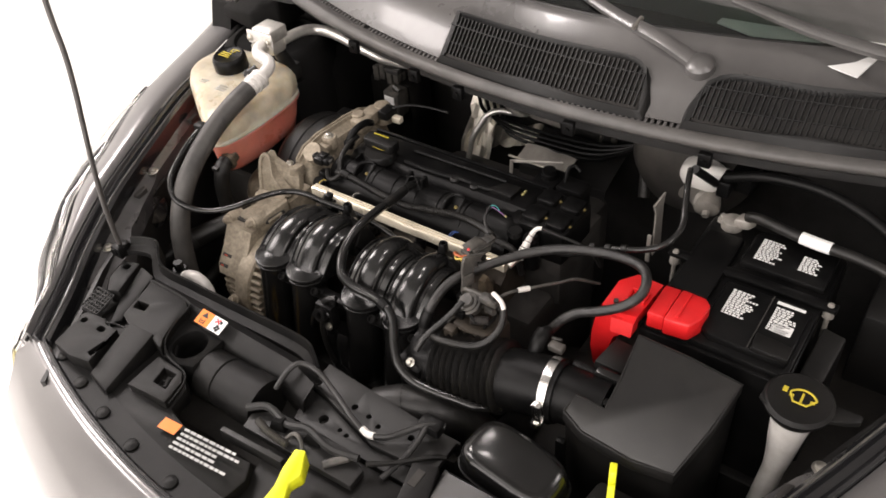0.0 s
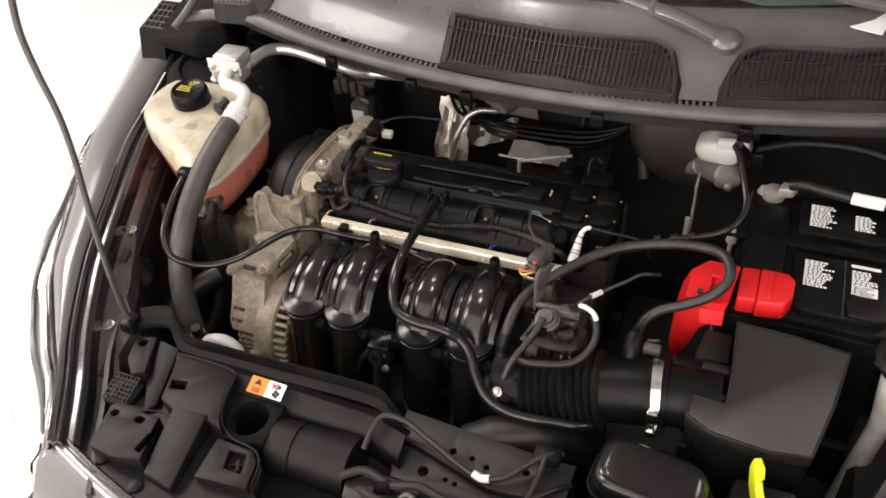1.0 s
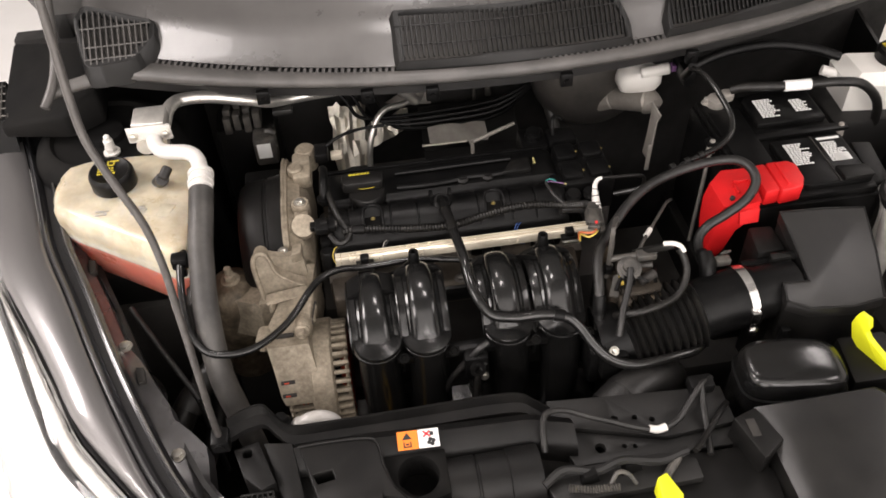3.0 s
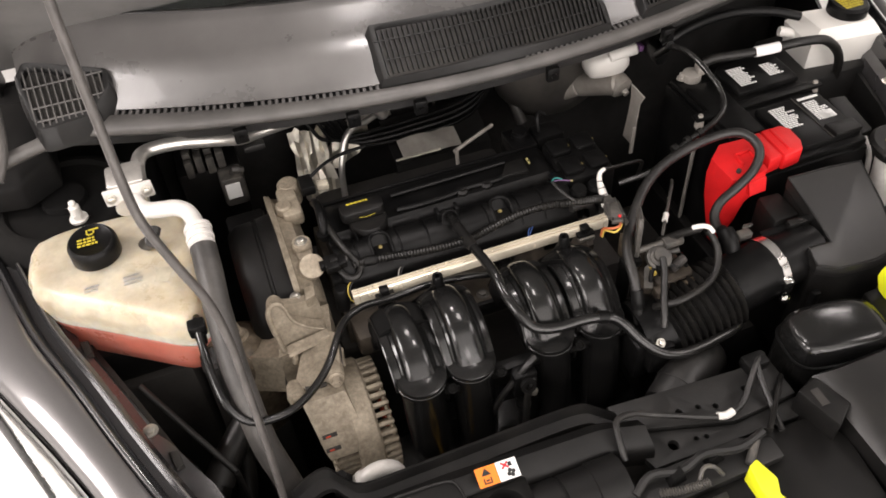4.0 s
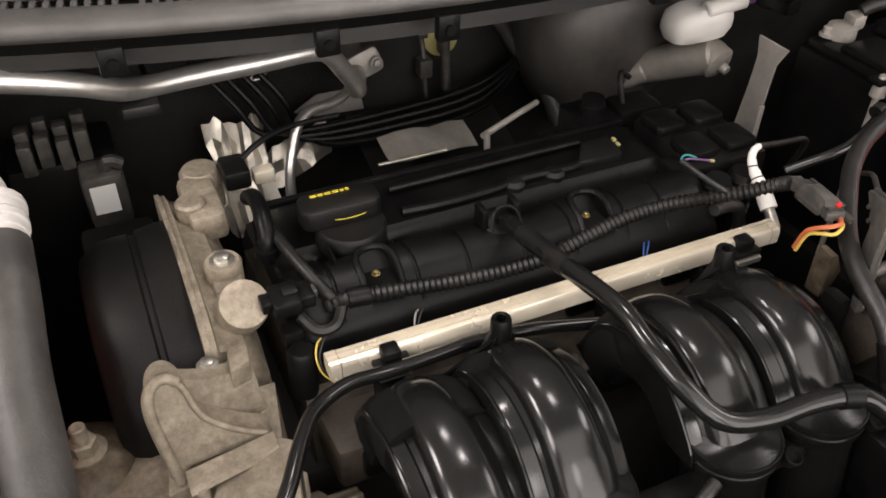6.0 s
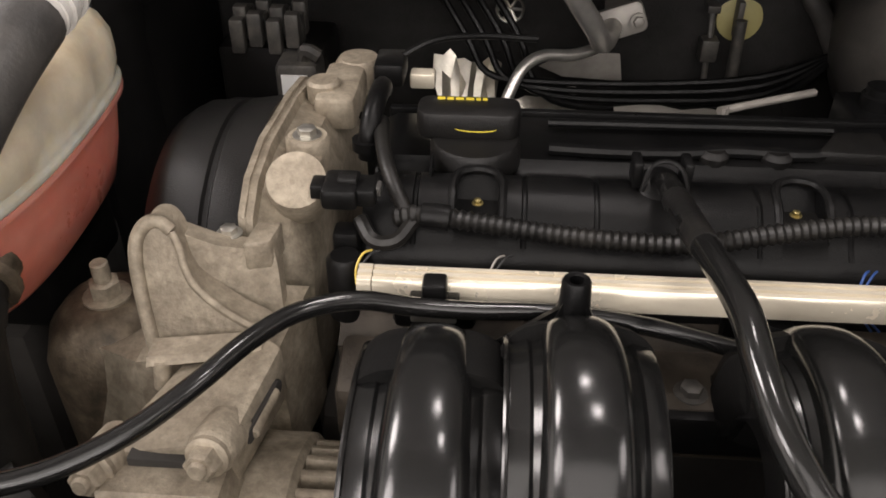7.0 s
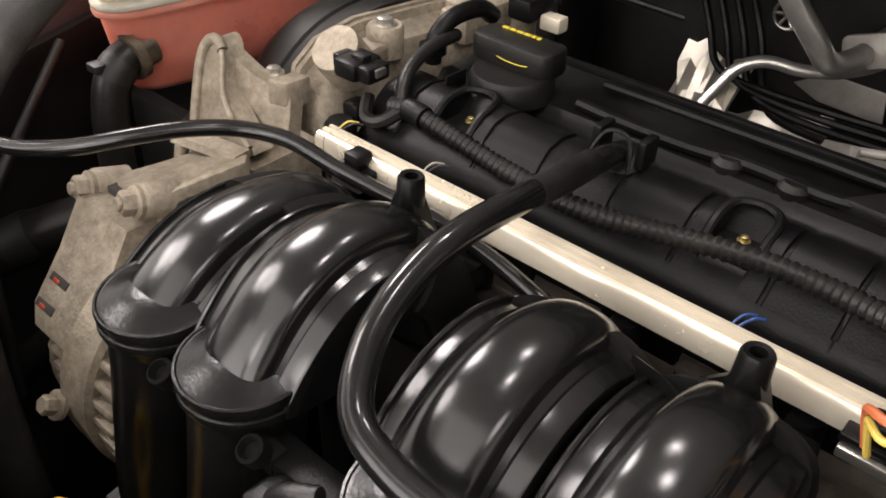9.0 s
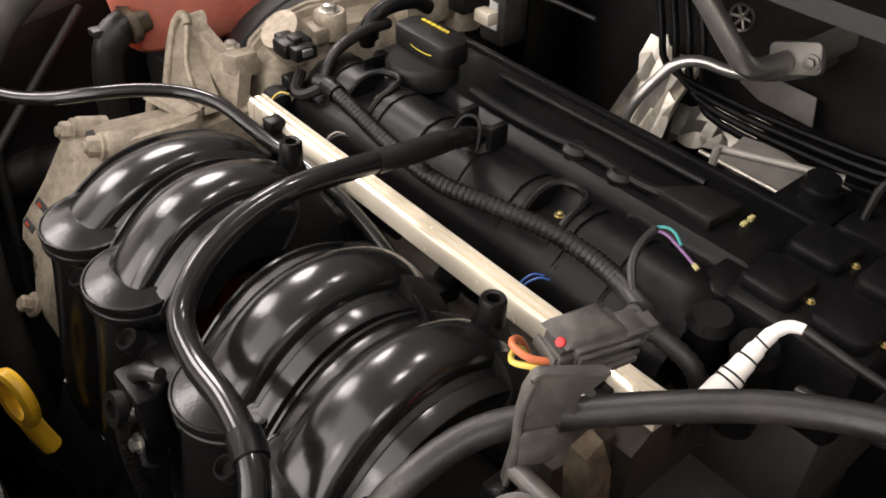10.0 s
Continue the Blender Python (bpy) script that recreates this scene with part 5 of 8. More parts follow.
for k in range(5):
    piece("honeycomb_rib", comb_x, (-0.636 + 0.0105 * k, 0.256, 1.0318), cb_, (0, 0, 0.12), (1, 1.35, 1))
    piece("honeycomb_rib", comb_y, (-0.612 - 0.003 * k, 0.222 + 0.0165 * k, 1.0278 + 0.0019 * k), cb_)

rows = []
for i in range(33):
    x = -0.30 + 0.90 * i / 32
    y = nose(x)
    e = max(0, abs(x - AXIS) - 0.36)
    rows.append([(x, y + 0.004, 0.914), (x, y, 0.9165), (x, y - 0.008, 0.914), (x, y - 0.035, 0.892), (x, y - 0.075, 0.84), (x, y - 0.10, 0.76), (x, y - 0.105, 0.62), (x, y - 0.08, 0.42)])
solo("front_bumper", sheet(rows, 0.004), PAINT, "grey metallic front bumper below the front panel", "bumper", angle=60)
part("gap_strip", tube([(-0.30 + 0.9 * i / 32, nose(-0.30 + 0.9 * i / 32) + 0.008, 0.9135) for i in range(33)], 0.0035, 8, raw=True), BLACKPAINT, bpy.data.objects["front_bumper"])

hood = thing("bonnet", (AXIS, 0.28, 1.08), "raised grey bonnet held by the prop rod", "bonnet")
rows_a, rows_b = [], []
for j in range(13):
    s = j / 12
    row_a, row_b = [], []
    for i in range(21):
        u = -1 + 2 * i / 20
        w = 0.70 - 0.16 * s ** 3
        x = AXIS + u * w
        y = 0.345 - 0.56 * s + 0.06 * u * u * (1 - s) - 0.02 * s
        z = 1.12 + 0.80 * s + 0.05 * math.sin(s * math.pi) * 0.6 - 0.03 * u * u
        row_a.append((x, y + 0.02, z + 0.014))
        row_b.append((x, y, z))
    rows_a.append(row_a)
    rows_b.append(row_b)
part("skin", sheet(rows_a, 0.003), PAINT, hood, angle=60)
part("inner_panel", sheet(rows_b, 0.01), HOODLINER, hood, "dark grey inner panel", angle=60)
for u in (-0.97, 0.97):
    x = AXIS + u * 0.70
    part("hinge", joined(box(x - 0.012, x + 0.012, 0.40, 0.46, 1.03, 1.10, 0.003), rod((x - 0.02, 0.43, 1.10), (x + 0.02, 0.43, 1.10), 0.012, 14), box(x - 0.01, x + 0.01, 0.40, 0.44, 1.09, 1.16, 0.003)), DARK, hood)

prop = solo("prop_rod", tube([(-0.283, -0.328, 0.945), (-0.282, -0.329, 0.985), (-0.280, -0.327, 1.04), (-0.279, -0.320, 1.10), (-0.279, -0.312, 1.15), (-0.279, -0.304, 1.198), (-0.284, -0.296, 1.243), (-0.297, -0.288, 1.285), (-0.309, -0.278, 1.325), (-0.312, -0.268, 1.357), (-0.313, -0.256, 1.388), (-0.3145, -0.240, 1.425), (-0.316, -0.215, 1.48), (-0.319, -0.165, 1.57), (-0.322, -0.105, 1.69)], 0.0037, 10, 4), RODSTEEL, "thin dark steel bonnet prop rod", "prop rod")
part("pivot", joined(box(-0.292, -0.272, -0.34, -0.318, 0.935, 0.955, 0.003), rod((-0.283, -0.342, 0.947), (-0.283, -0.316, 0.947), 0.006, 12)), SATIN, prop)

# ---- front panel (grille shroud), latch and stickers ----
def front_panel():
    t = thing("grille_shroud", (0.0, -0.42, 0.80), "grained grey-black plastic front panel over the radiator", "panel")
    # rear rim with its raised left end
    rim = [(-0.274, -0.316, 0.957), (-0.255, -0.306, 0.957), (-0.235, -0.302, 0.955), (-0.222, -0.313, 0.947), (-0.203, -0.324, 0.938), (-0.15, -0.321, 0.932), (-0.07, -0.316, 0.926), (0.02, -0.311, 0.921), (0.056, -0.311, 0.917), (0.072, -0.318, 0.912), (0.09, -0.330, 0.906)]
    path = spline(rim, 4)
    part("rear_rim", loft([[p + Vector((0, 0.005, 0.002)), p + Vector((0, 0.006, -0.028)), p + Vector((0, 0.002, -0.03)), p + Vector((0, -0.014, -0.019)), p + Vector((0, -0.013, -0.0125)), p + Vector((0, -0.002, -0.0085)), p + Vector((0, 0.0005, -0.001)), p + Vector((0, 0.0015, 0.003))] for p in path]), MATTE, t, angle=45)
    # sloping apron between the rim and the tray, with the sticker
    rows = []
    for i in range(25):
        x = -0.205 + 0.315 * i / 24
        f = i / 24
        back = Vector((x, -0.330 - 0.012 * max(0, f - 0.85) / 0.15, 0.922 - 0.016 * f))
        rows.append([back, back + Vector((0, -0.014, 0.010)), back + Vector((0, -0.034, 0.002)), back + Vector((0, -0.040, -0.006)), back + Vector((0, -0.042, -0.03))])
    part("apron", sheet(rows, 0.003), MATTE, t, "black apron behind the tray", angle=50)
    # air duct barrel under the apron
    hole = [(-0.0725 + 0.0225 * math.cos(a), -0.3945 + 0.0245 * math.sin(a)) for a in [2 * math.pi * k / 28 for k in range(28)]]
    part("duct_deck", pierced([(-0.112, -0.366), (-0.040, -0.366), (-0.040, -0.420), (-0.060, -0.4265), (-0.090, -0.4265), (-0.101, -0.413), (-0.110, -0.386)], [hole], 0.898, 0.9215, 0.0012), DULL, t, "deck with a round duct opening")
    part("duct_mouth", joined(lathe([(0.0252, 0.0), (0.0252, 0.034), (0.0243, 0.034), (0.0243, 0.002), (0.0, 0.002)], (-0.0725, -0.3945, 0.878), (0, 0, 1), 28), rod((-0.094, -0.402, 0.912), (-0.082, -0.416, 0.912), 0.0028, 8)), DULL, t, "round dark duct opening")
    part("air_duct", loft([[(x, -0.398 + r * math.cos(a), 0.887 + r * math.sin(a)) for a in [2 * math.pi * j / 24 for j in range(24)]] for x, r in ((-0.040, 0.034), (-0.010, 0.034), (-0.009, 0.032), (-0.007, 0.032), (-0.006, 0.034), (0.026, 0.034), (0.027, 0.036), (0.062, 0.036))]), SHROUD, t, "ribbed grey air duct")
    # tray: upper plate on the left with a rounded outline, lower lip forward
    plate = [(-0.255, -0.495), (-0.243, -0.455), (-0.222, -0.40), (-0.205, -0.352), (-0.185, -0.344), (-0.120, -0.346), (-0.108, -0.354), (-0.105, -0.385), (-0.096, -0.412), (-0.075, -0.428), (-0.045, -0.432), (-0.028, -0.445), (-0.024, -0.475), (0.02, -0.487), (0.075, -0.482), (0.118, -0.478), (0.13, -0.50), (0.125, -0.535), (0.06, -0.562), (-0.02, -0.558), (-0.09, -0.543), (-0.16, -0.522), (-0.215, -0.506)]
    zs = [0.908 if y < -0.47 else 0.912 for x, y in plate]
    part("tray", prism(plate, 0.885, zs, 0.003), SHROUD, t, angle=30)
    part("plateau", pierced([(-0.198, -0.348), (-0.124, -0.349), (-0.113, -0.357), (-0.109, -0.385), (-0.099, -0.413), (-0.088, -0.427), (-0.116, -0.419), (-0.158, -0.421), (-0.181, -0.412)],
                            [[(-0.185, -0.383), (-0.164, -0.380), (-0.161, -0.392), (-0.180, -0.395)]], 0.905, 0.936, 0.0015), SHROUD, t, "raised plateau with a pocket")
    part("ramp", prism([(-0.157, -0.419), (-0.112, -0.416), (-0.110, -0.505), (-0.152, -0.497)], 0.900, [0.940, 0.940, 0.919, 0.919], 0.0025), SHROUD, t, "sloping raised plank")
    part("corner_block", pierced([(-0.237, -0.437), (-0.232, -0.431), (-0.200, -0.428), (-0.193, -0.434), (-0.186, -0.434), (-0.170, -0.433), (-0.157, -0.490), (-0.190, -0.496), (-0.226, -0.492)],
                                 [rounded(-0.230, -0.220, -0.449, -0.440, 0.004), rounded(-0.197, -0.184, -0.448, -0.439, 0.004), [(-0.169, -0.455), (-0.161, -0.457), (-0.163, -0.482), (-0.172, -0.480)]], 0.903, 0.931, 0.0015), SHROUD, t)
    part("slope", prism([(-0.238, -0.333), (-0.206, -0.338), (-0.194, -0.412), (-0.204, -0.426), (-0.222, -0.392)], 0.900, [0.934, 0.934, 0.918, 0.916, 0.922], 0.002), SHROUD, t)
    part("rear_block", pierced([(-0.259, -0.373), (-0.270, -0.338), (-0.243, -0.331), (-0.224, -0.385), (-0.24, -0.392)], [rounded(-0.260, -0.250, -0.350, -0.340, 0.003)], 0.895, 0.936, 0.0015), SHROUD, t)
    part("lower_panel", pierced([(-0.094, -0.430), (-0.046, -0.432), (-0.034, -0.445), (-0.028, -0.478), (-0.092, -0.483)], [[(-0.072, -0.440), (-0.050, -0.439), (-0.043, -0.463), (-0.066, -0.463)]], 0.905, 0.921, 0.0012), SHROUD, t)
    part("web", joined(rod((-0.058, -0.446, 0.913), (-0.052, -0.459, 0.913), 0.003, 8), rod((-0.064, -0.452, 0.912), (-0.050, -0.449, 0.912), 0.0022, 8)), SHROUD, t)
    part("edge_bead", tube([(-0.20, -0.347, 0.937), (-0.17, -0.346, 0.937), (-0.124, -0.348, 0.937), (-0.112, -0.357, 0.936), (-0.108, -0.385, 0.934), (-0.097, -0.413, 0.931), (-0.076, -0.427, 0.925), (-0.046, -0.431, 0.922), (-0.031, -0.444, 0.920), (-0.026, -0.474, 0.916)], 0.0014, 6), SHROUD, t)
    part("crease", tube([(-0.205, -0.440, 0.929), (-0.19, -0.428, 0.929), (-0.17, -0.424, 0.926), (-0.156, -0.430, 0.93)], 0.0014, 6), SHROUD, t)
    # lattice block in the corner
    lat = []
    for k in range(7):
        s = k / 6
        lat.append(rod((-0.262 + 0.034 * s, -0.392, 0.93), (-0.262 + 0.034 * s, -0.425, 0.922), 0.0013, 6))
        lat.append(rod((-0.262, -0.392 - 0.033 * s, 0.93 - 0.008 * s), (-0.228, -0.392 - 0.033 * s, 0.93 - 0.008 * s), 0.0013, 6))
    lat.append(box(-0.264, -0.226, -0.427, -0.390, 0.895, 0.918, 0.002))
    part("lattice", joined(*lat), SHROUD, t, "plastic lattice block")
    for x in (-0.215, -0.155, -0.09, -0.02, 0.06):
        part("push_pin", lathe([(0.009, 0), (0.009, 0.003), (0.006, 0.005), (0.0, 0.0052)], (x, nose(x) + 0.022, 0.9105), sides=18), SHROUD, t)
    lipr = []
    for i in range(41):
        x = -0.262 + 0.80 * i / 40
        lipr.append([(x, nose(x) + 0.045, 0.909), (x, nose(x) + 0.012, 0.9115), (x, nose(x) + 0.007, 0.905), (x, nose(x) + 0.045, 0.90)])
    part("front_lip", loft(lipr), SHROUD, t, angle=50)
    # right half: lower deck, rounded housing and the wall behind the latch
    part("deck", prism([(0.10, -0.402), (0.30, -0.402), (0.32, -0.44), (0.31, -0.545), (0.13, -0.535)], 0.84, 0.893, 0.004), SHROUD, t)
    def ring_of(x, y, r):
        return [(x + r * math.cos(2 * math.pi * i / 14), y + r * math.sin(2 * math.pi * i / 14)) for i in range(14)]
    part("crossbar", pierced([(0.090, -0.308), (0.16, -0.313), (0.30, -0.322), (0.30, -0.372), (0.215, -0.378), (0.12, -0.351), (0.092, -0.346)],
                             [ring_of(0.163, -0.345, 0.0042), ring_of(0.187, -0.347, 0.0034), ring_of(0.206, -0.353, 0.0034), ring_of(0.25, -0.345, 0.0042)], 0.886, 0.895, 0.0008), DARK, t, "dark steel crossbar with round holes")
    part("lower_strip", pierced([(0.090, -0.348), (0.12, -0.3525), (0.215, -0.3795), (0.30, -0.3735), (0.30, -0.397), (0.105, -0.395)],
                                [ring_of(0.138, -0.377, 0.0065), ring_of(0.166, -0.379, 0.003), ring_of(0.178, -0.381, 0.003)], 0.880, 0.889, 0.0008), DARK, t)
    part("crossbar_skirt", box(0.09, 0.30, -0.318, -0.314, 0.84, 0.886, 0.001), DARK, t)
    part("side_block", prism([(0.285, -0.385), (0.315, -0.375), (0.33, -0.42), (0.30, -0.44)], 0.88, 0.925, 0.003), SHROUD, t)
    # thin plate laid on the block stands in for a shaded pocket
    part("pocket", box(0.297, 0.307, -0.412, -0.39, 0.9245, 0.926, 0), PIT, t)
    part("housing", soften(loft([[(0.315, -0.365, 0.86), (0.47, -0.362, 0.86), (0.55, -0.42, 0.86), (0.54, -0.53, 0.86), (0.32, -0.555, 0.86)],
                                 [(0.318, -0.37, 0.915), (0.465, -0.367, 0.915), (0.54, -0.42, 0.91), (0.53, -0.52, 0.905), (0.325, -0.545, 0.905)],
                                 [(0.335, -0.382, 0.935), (0.45, -0.38, 0.935), (0.50, -0.42, 0.928), (0.50, -0.49, 0.918), (0.345, -0.51, 0.918)]]), 0.012, 3), LIDBLACK, t, "rounded grey-black housing")
    return t


front_panel()


def intake_dome():
    t = thing("air_inlet", (0.382, -0.33, 0.84), "glossy black domed air inlet duct beside the panel", "duct")
    rings = []
    for k, z in ((1.0, 0.84), (1.0, 0.905), (0.985, 0.918), (0.95, 0.928), (0.88, 0.934), (0.7, 0.9365), (0.3, 0.9375)):
        ring = []
        for j in range(32):
            a = 2 * math.pi * j / 32
            ca, sa = math.cos(a), math.sin(a)
            x = 0.062 * math.copysign(abs(ca) ** 0.5, ca) * k
            y = 0.037 * math.copysign(abs(sa) ** 0.55, sa) * k
            ring.append((0.382 + x + 0.10 * y, -0.328 + y - 0.12 * x, z - 0.06 * max(0, x)))
        rings.append(ring)
    part("dome", loft(rings), GLOSSY, t, angle=60)
    seam = [(Vector(p) + (Vector(p) - Vector((0.382, -0.328, p[2]))) * 0.02) for p in rings[1]]
    part("seam", tube(seam + seam[:1], 0.0016, 6, raw=True), SATIN, t)
    return t


intake_dome()

# caution sticker: orange and white halves with plain pictograms
st = thing("caution_sticker", (-0.064, -0.356, 0.928), "orange and white caution sticker on the front panel", "sticker")
TILTED = Matrix.Translation((-0.0675, -0.3575, 0.9335)) @ Euler((radians(18), radians(2.5), 0)).to_matrix().to_4x4() @ Matrix.Diagonal((0.9, 0.9, 1, 1))
part("orange_half", moved(box(-0.026, -0.0005, -0.0115, 0.0115, 0, 0.0006, 0), TILTED), ORANGE, st)
part("white_half", moved(box(0.0, 0.0255, -0.0115, 0.0115, 0, 0.0006, 0), TILTED), LABEL, st)
tri = prism([(-0.020, 0.001), (-0.008, 0.001), (-0.014, 0.0095)], 0.0006, 0.0010, 0)
part("pictogram", moved(joined(tri, box(-0.019, -0.009, -0.009, -0.0075, 0.0006, 0.001, 0), box(-0.019, -0.0175, -0.009, -0.002, 0.0006, 0.001, 0), box(-0.0105, -0.009, -0.009, -0.002, 0.0006, 0.001, 0), box(-0.016, -0.012, -0.006, -0.004, 0.0006, 0.001, 0)), TILTED), INK, st)
fan = [moved(lathe([(0.0026, 0.0006), (0.0026, 0.0010)], (0, 0.0031, 0), sides=10), Euler((0, 0, radians(90 * k + 20))).to_matrix().to_4x4()) for k in range(4)]
part("pictogram", moved(joined(*[moved(b, Matrix.Translation((0.0155, -0.0045, 0))) for b in fan]), TILTED), INK, st)
part("pictogram", moved(joined(moved(box(-0.0055, 0.0055, -0.0011, 0.0011, 0.0006, 0.001, 0), Matrix.Translation((0.0105, 0.0055, 0)) @ Euler((0, 0, radians(40))).to_matrix().to_4x4()), moved(box(-0.0055, 0.0055, -0.0011, 0.0011, 0.0007, 0.0011, 0), Matrix.Translation((0.0105, 0.0055, 0)) @ Euler((0, 0, radians(-40))).to_matrix().to_4x4())), TILTED), INKRED, st)
part("pictogram", moved(box(0.0145, 0.019, 0.003, 0.008, 0.0006, 0.001, 0), TILTED), INK, st)

# printed notice on the lower tray
nt_ = thing("printed_notice", (0.03, -0.50, 0.905), "pale printed notice with an orange corner on the tray", "label")
SLOPE = Matrix.Translation((-0.012, -0.507, 0.9145)) @ Euler((radians(0), 0, radians(5))).to_matrix().to_4x4() @ Matrix.Diagonal((1.3, 1.4, 1, 1))
part("orange_corner", moved(box(0, 0.021, 0.001, 0.012, 0, 0.0006, 0), SLOPE), ORANGE, nt_)
part("print", moved(bars(5, (0.026, 0.010, 0.0), 0.012, 0.0048, 0.072, 0.0022, seed=5), SLOPE), PALEINK, nt_)


# bonnet latch and its yellow levers
def latch():
    t = thing("bonnet_latch", (0.14, -0.42, 0.88), "dark steel bonnet latch with levers and spring", "latch")
    part("plate", prism([(0.065, -0.425), (0.09, -0.405), (0.20, -0.402), (0.235, -0.415), (0.235, -0.44), (0.07, -0.445)], 0.893, 0.905, 0.002), DARK, t)
    part("lever", tube([(0.06, -0.425, 0.912), (0.085, -0.412, 0.916), (0.12, -0.418, 0.914), (0.15, -0.412, 0.918), (0.19, -0.418, 0.915), (0.225, -0.41, 0.914)], 0.005, 8), DARK, t)
    part("hook", soften(loft([[(0.100, -0.430, 0.905), (0.122, -0.426, 0.905), (0.120, -0.412, 0.905), (0.102, -0.414, 0.905)], [(0.104, -0.426, 0.917), (0.118, -0.424, 0.920), (0.117, -0.415, 0.920), (0.105, -0.417, 0.917)]]), 0.002), DULL, t)
    part("hook", soften(loft([[(0.148, -0.424, 0.905), (0.172, -0.420, 0.905), (0.170, -0.408, 0.905), (0.150, -0.410, 0.905)], [(0.152, -0.420, 0.915), (0.166, -0.418, 0.919), (0.165, -0.411, 0.919), (0.153, -0.413, 0.915)]]), 0.002), DULL, t)
    part("catch", rod((0.192, -0.436, 0.908), (0.214, -0.414, 0.912), 0.005, 10, 0.001), GREYPART, t)
    part("return_wire", tube([(0.130, -0.436, 0.908), (0.140, -0.426, 0.918), (0.152, -0.428, 0.916), (0.160, -0.436, 0.907)], 0.0026, 8), GREYPART, t)
    part("spring", corrugated([(0.085, -0.432, 0.912), (0.11, -0.438, 0.913), (0.14, -0.44, 0.912)], 0.004, 0.003, 0.5), GREYPART, t)
    part("strap", prism([(0.055, -0.46), (0.15, -0.455), (0.15, -0.462), (0.055, -0.467)], 0.893, 0.912, 0.001), DARK, t)
    return t


latch()
solo("release_lever", prism([(0.176, -0.528), (0.194, -0.525), (0.197, -0.50), (0.190, -0.485), (0.196, -0.47), (0.184, -0.447), (0.172, -0.452), (0.172, -0.475), (0.176, -0.495)], 0.915, [0.926, 0.926, 0.93, 0.933, 0.936, 0.944, 0.944, 0.936, 0.93], 0.002), YELLOW, "fluorescent yellow bonnet release lever", "lever")
TAG = Matrix.Translation((0.483, -0.290, 0.865)) @ Euler((0, 0, radians(-69))).to_matrix().to_4x4() @ Euler((radians(90), 0, 0)).to_matrix().to_4x4()
solo("yellow_tag", moved(prism([(-0.010, 0.062), (-0.002, 0.042), (0.010, 0.034), (0.046, 0.030), (0.052, 0.037), (0.048, 0.051), (0.030, 0.056), (0.018, 0.060), (0.011, 0.066), (0.013, 0.074), (0.008, 0.086), (-0.006, 0.085), (-0.009, 0.074)], -0.004, 0.004, 0.0015), TAG), YELLOW, "fluorescent yellow tag beside the air box", "tag")
solo("tag_base", prism([(0.455, -0.350), (0.525, -0.350), (0.53, -0.28), (0.465, -0.28)], 0.84, 0.901, 0.006), MATTE, "black bracket under the yellow tag", "bracket")

# wires along the front
fw = solo("front_cable", tube([(0.070, -0.385, 0.912), (0.073, -0.362, 0.925), (0.080, -0.345, 0.927), (0.103, -0.340, 0.920), (0.128, -0.346, 0.911), (0.154, -0.356, 0.908), (0.179, -0.366, 0.905), (0.206, -0.372, 0.902), (0.230, -0.367, 0.907), (0.249, -0.350, 0.913), (0.268, -0.333, 0.920), (0.285, -0.322, 0.915)], 0.0038, 8), GREYRUBBER, "grey cable lying along the front panel", "cable")
part("branch", tube([(0.268, -0.333, 0.920), (0.266, -0.352, 0.908), (0.262, -0.38, 0.90), (0.255, -0.41, 0.897)], 0.0038, 8), GREYRUBBER, fw)
part("joint", box(0.255, 0.285, -0.338, -0.318, 0.905, 0.922, 0.004), SATIN, fw)
part("tape", tube([(0.196, -0.370, 0.9035), (0.206, -0.372, 0.902), (0.216, -0.371, 0.904)], 0.0046, 8), WHITE, fw)
solo("release_cable", tube([(0.235, -0.41, 0.91), (0.26, -0.385, 0.902), (0.285, -0.36, 0.90), (0.30, -0.345, 0.893)], 0.0035, 8), RUBBER, "black latch cable beside the panel", "cable")

# radiator hose and alloy pipe ends behind the panel
solo("radiator_hose", joined(tube([(0.168, -0.315, 0.862), (0.20, -0.295, 0.868), (0.24, -0.275, 0.86), (0.27, -0.25, 0.82), (0.28, -0.2, 0.74), (0.27, -0.1, 0.68)], 0.027, 18), lathe([(0.029, 0), (0.0295, 0.006), (0.029, 0.012)], (0.19, -0.302, 0.866), (1, 0.6, 0.1), 20)), GREYRUBBER, "dusty radiator hose behind the front panel", "hose")
solo("hose_clip", joined(box(0.176, 0.198, -0.327, -0.312, 0.884, 0.889, 0.001), box(0.176, 0.180, -0.330, -0.326, 0.882, 0.893, 0.001), box(0.192, 0.197, -0.330, -0.326, 0.882, 0.893, 0.001)), STEEL, "small bright hose clip", "clip")
solo("pipe_union", joined(tube([(-0.208, -0.292, 0.890), (-0.192, -0.292, 0.903), (-0.176, -0.291, 0.904), (-0.163, -0.291, 0.893), (-0.160, -0.292, 0.87), (-0.162, -0.294, 0.80)], 0.0095, 14), lathe([(0.0115, 0), (0.0115, 0.01)], (-0.205, -0.292, 0.89), (0.6, 0, 0.8), 16)), WHITEPIPE, "pale alloy pipe bend behind the front panel", "pipe")
solo("pipe_plug", joined(lathe([(0.012, 0), (0.012, 0.016), (0.010, 0.018)], (-0.222, -0.287, 0.883), sides=14), lathe([(0.007, 0.016), (0.007, 0.03)], (-0.222, -0.287, 0.883), sides=6)), SATIN, "black pipe plug nut", "plug")
solo("cooling_fan_shroud", joined(box(-0.22, 0.30, -0.33, -0.305, 0.42, 0.86, 0.01), box(-0.30, 0.42, -0.455, -0.335, 0.40, 0.84, 0.01)), PIT, "black radiator and fan shroud", "radiator")

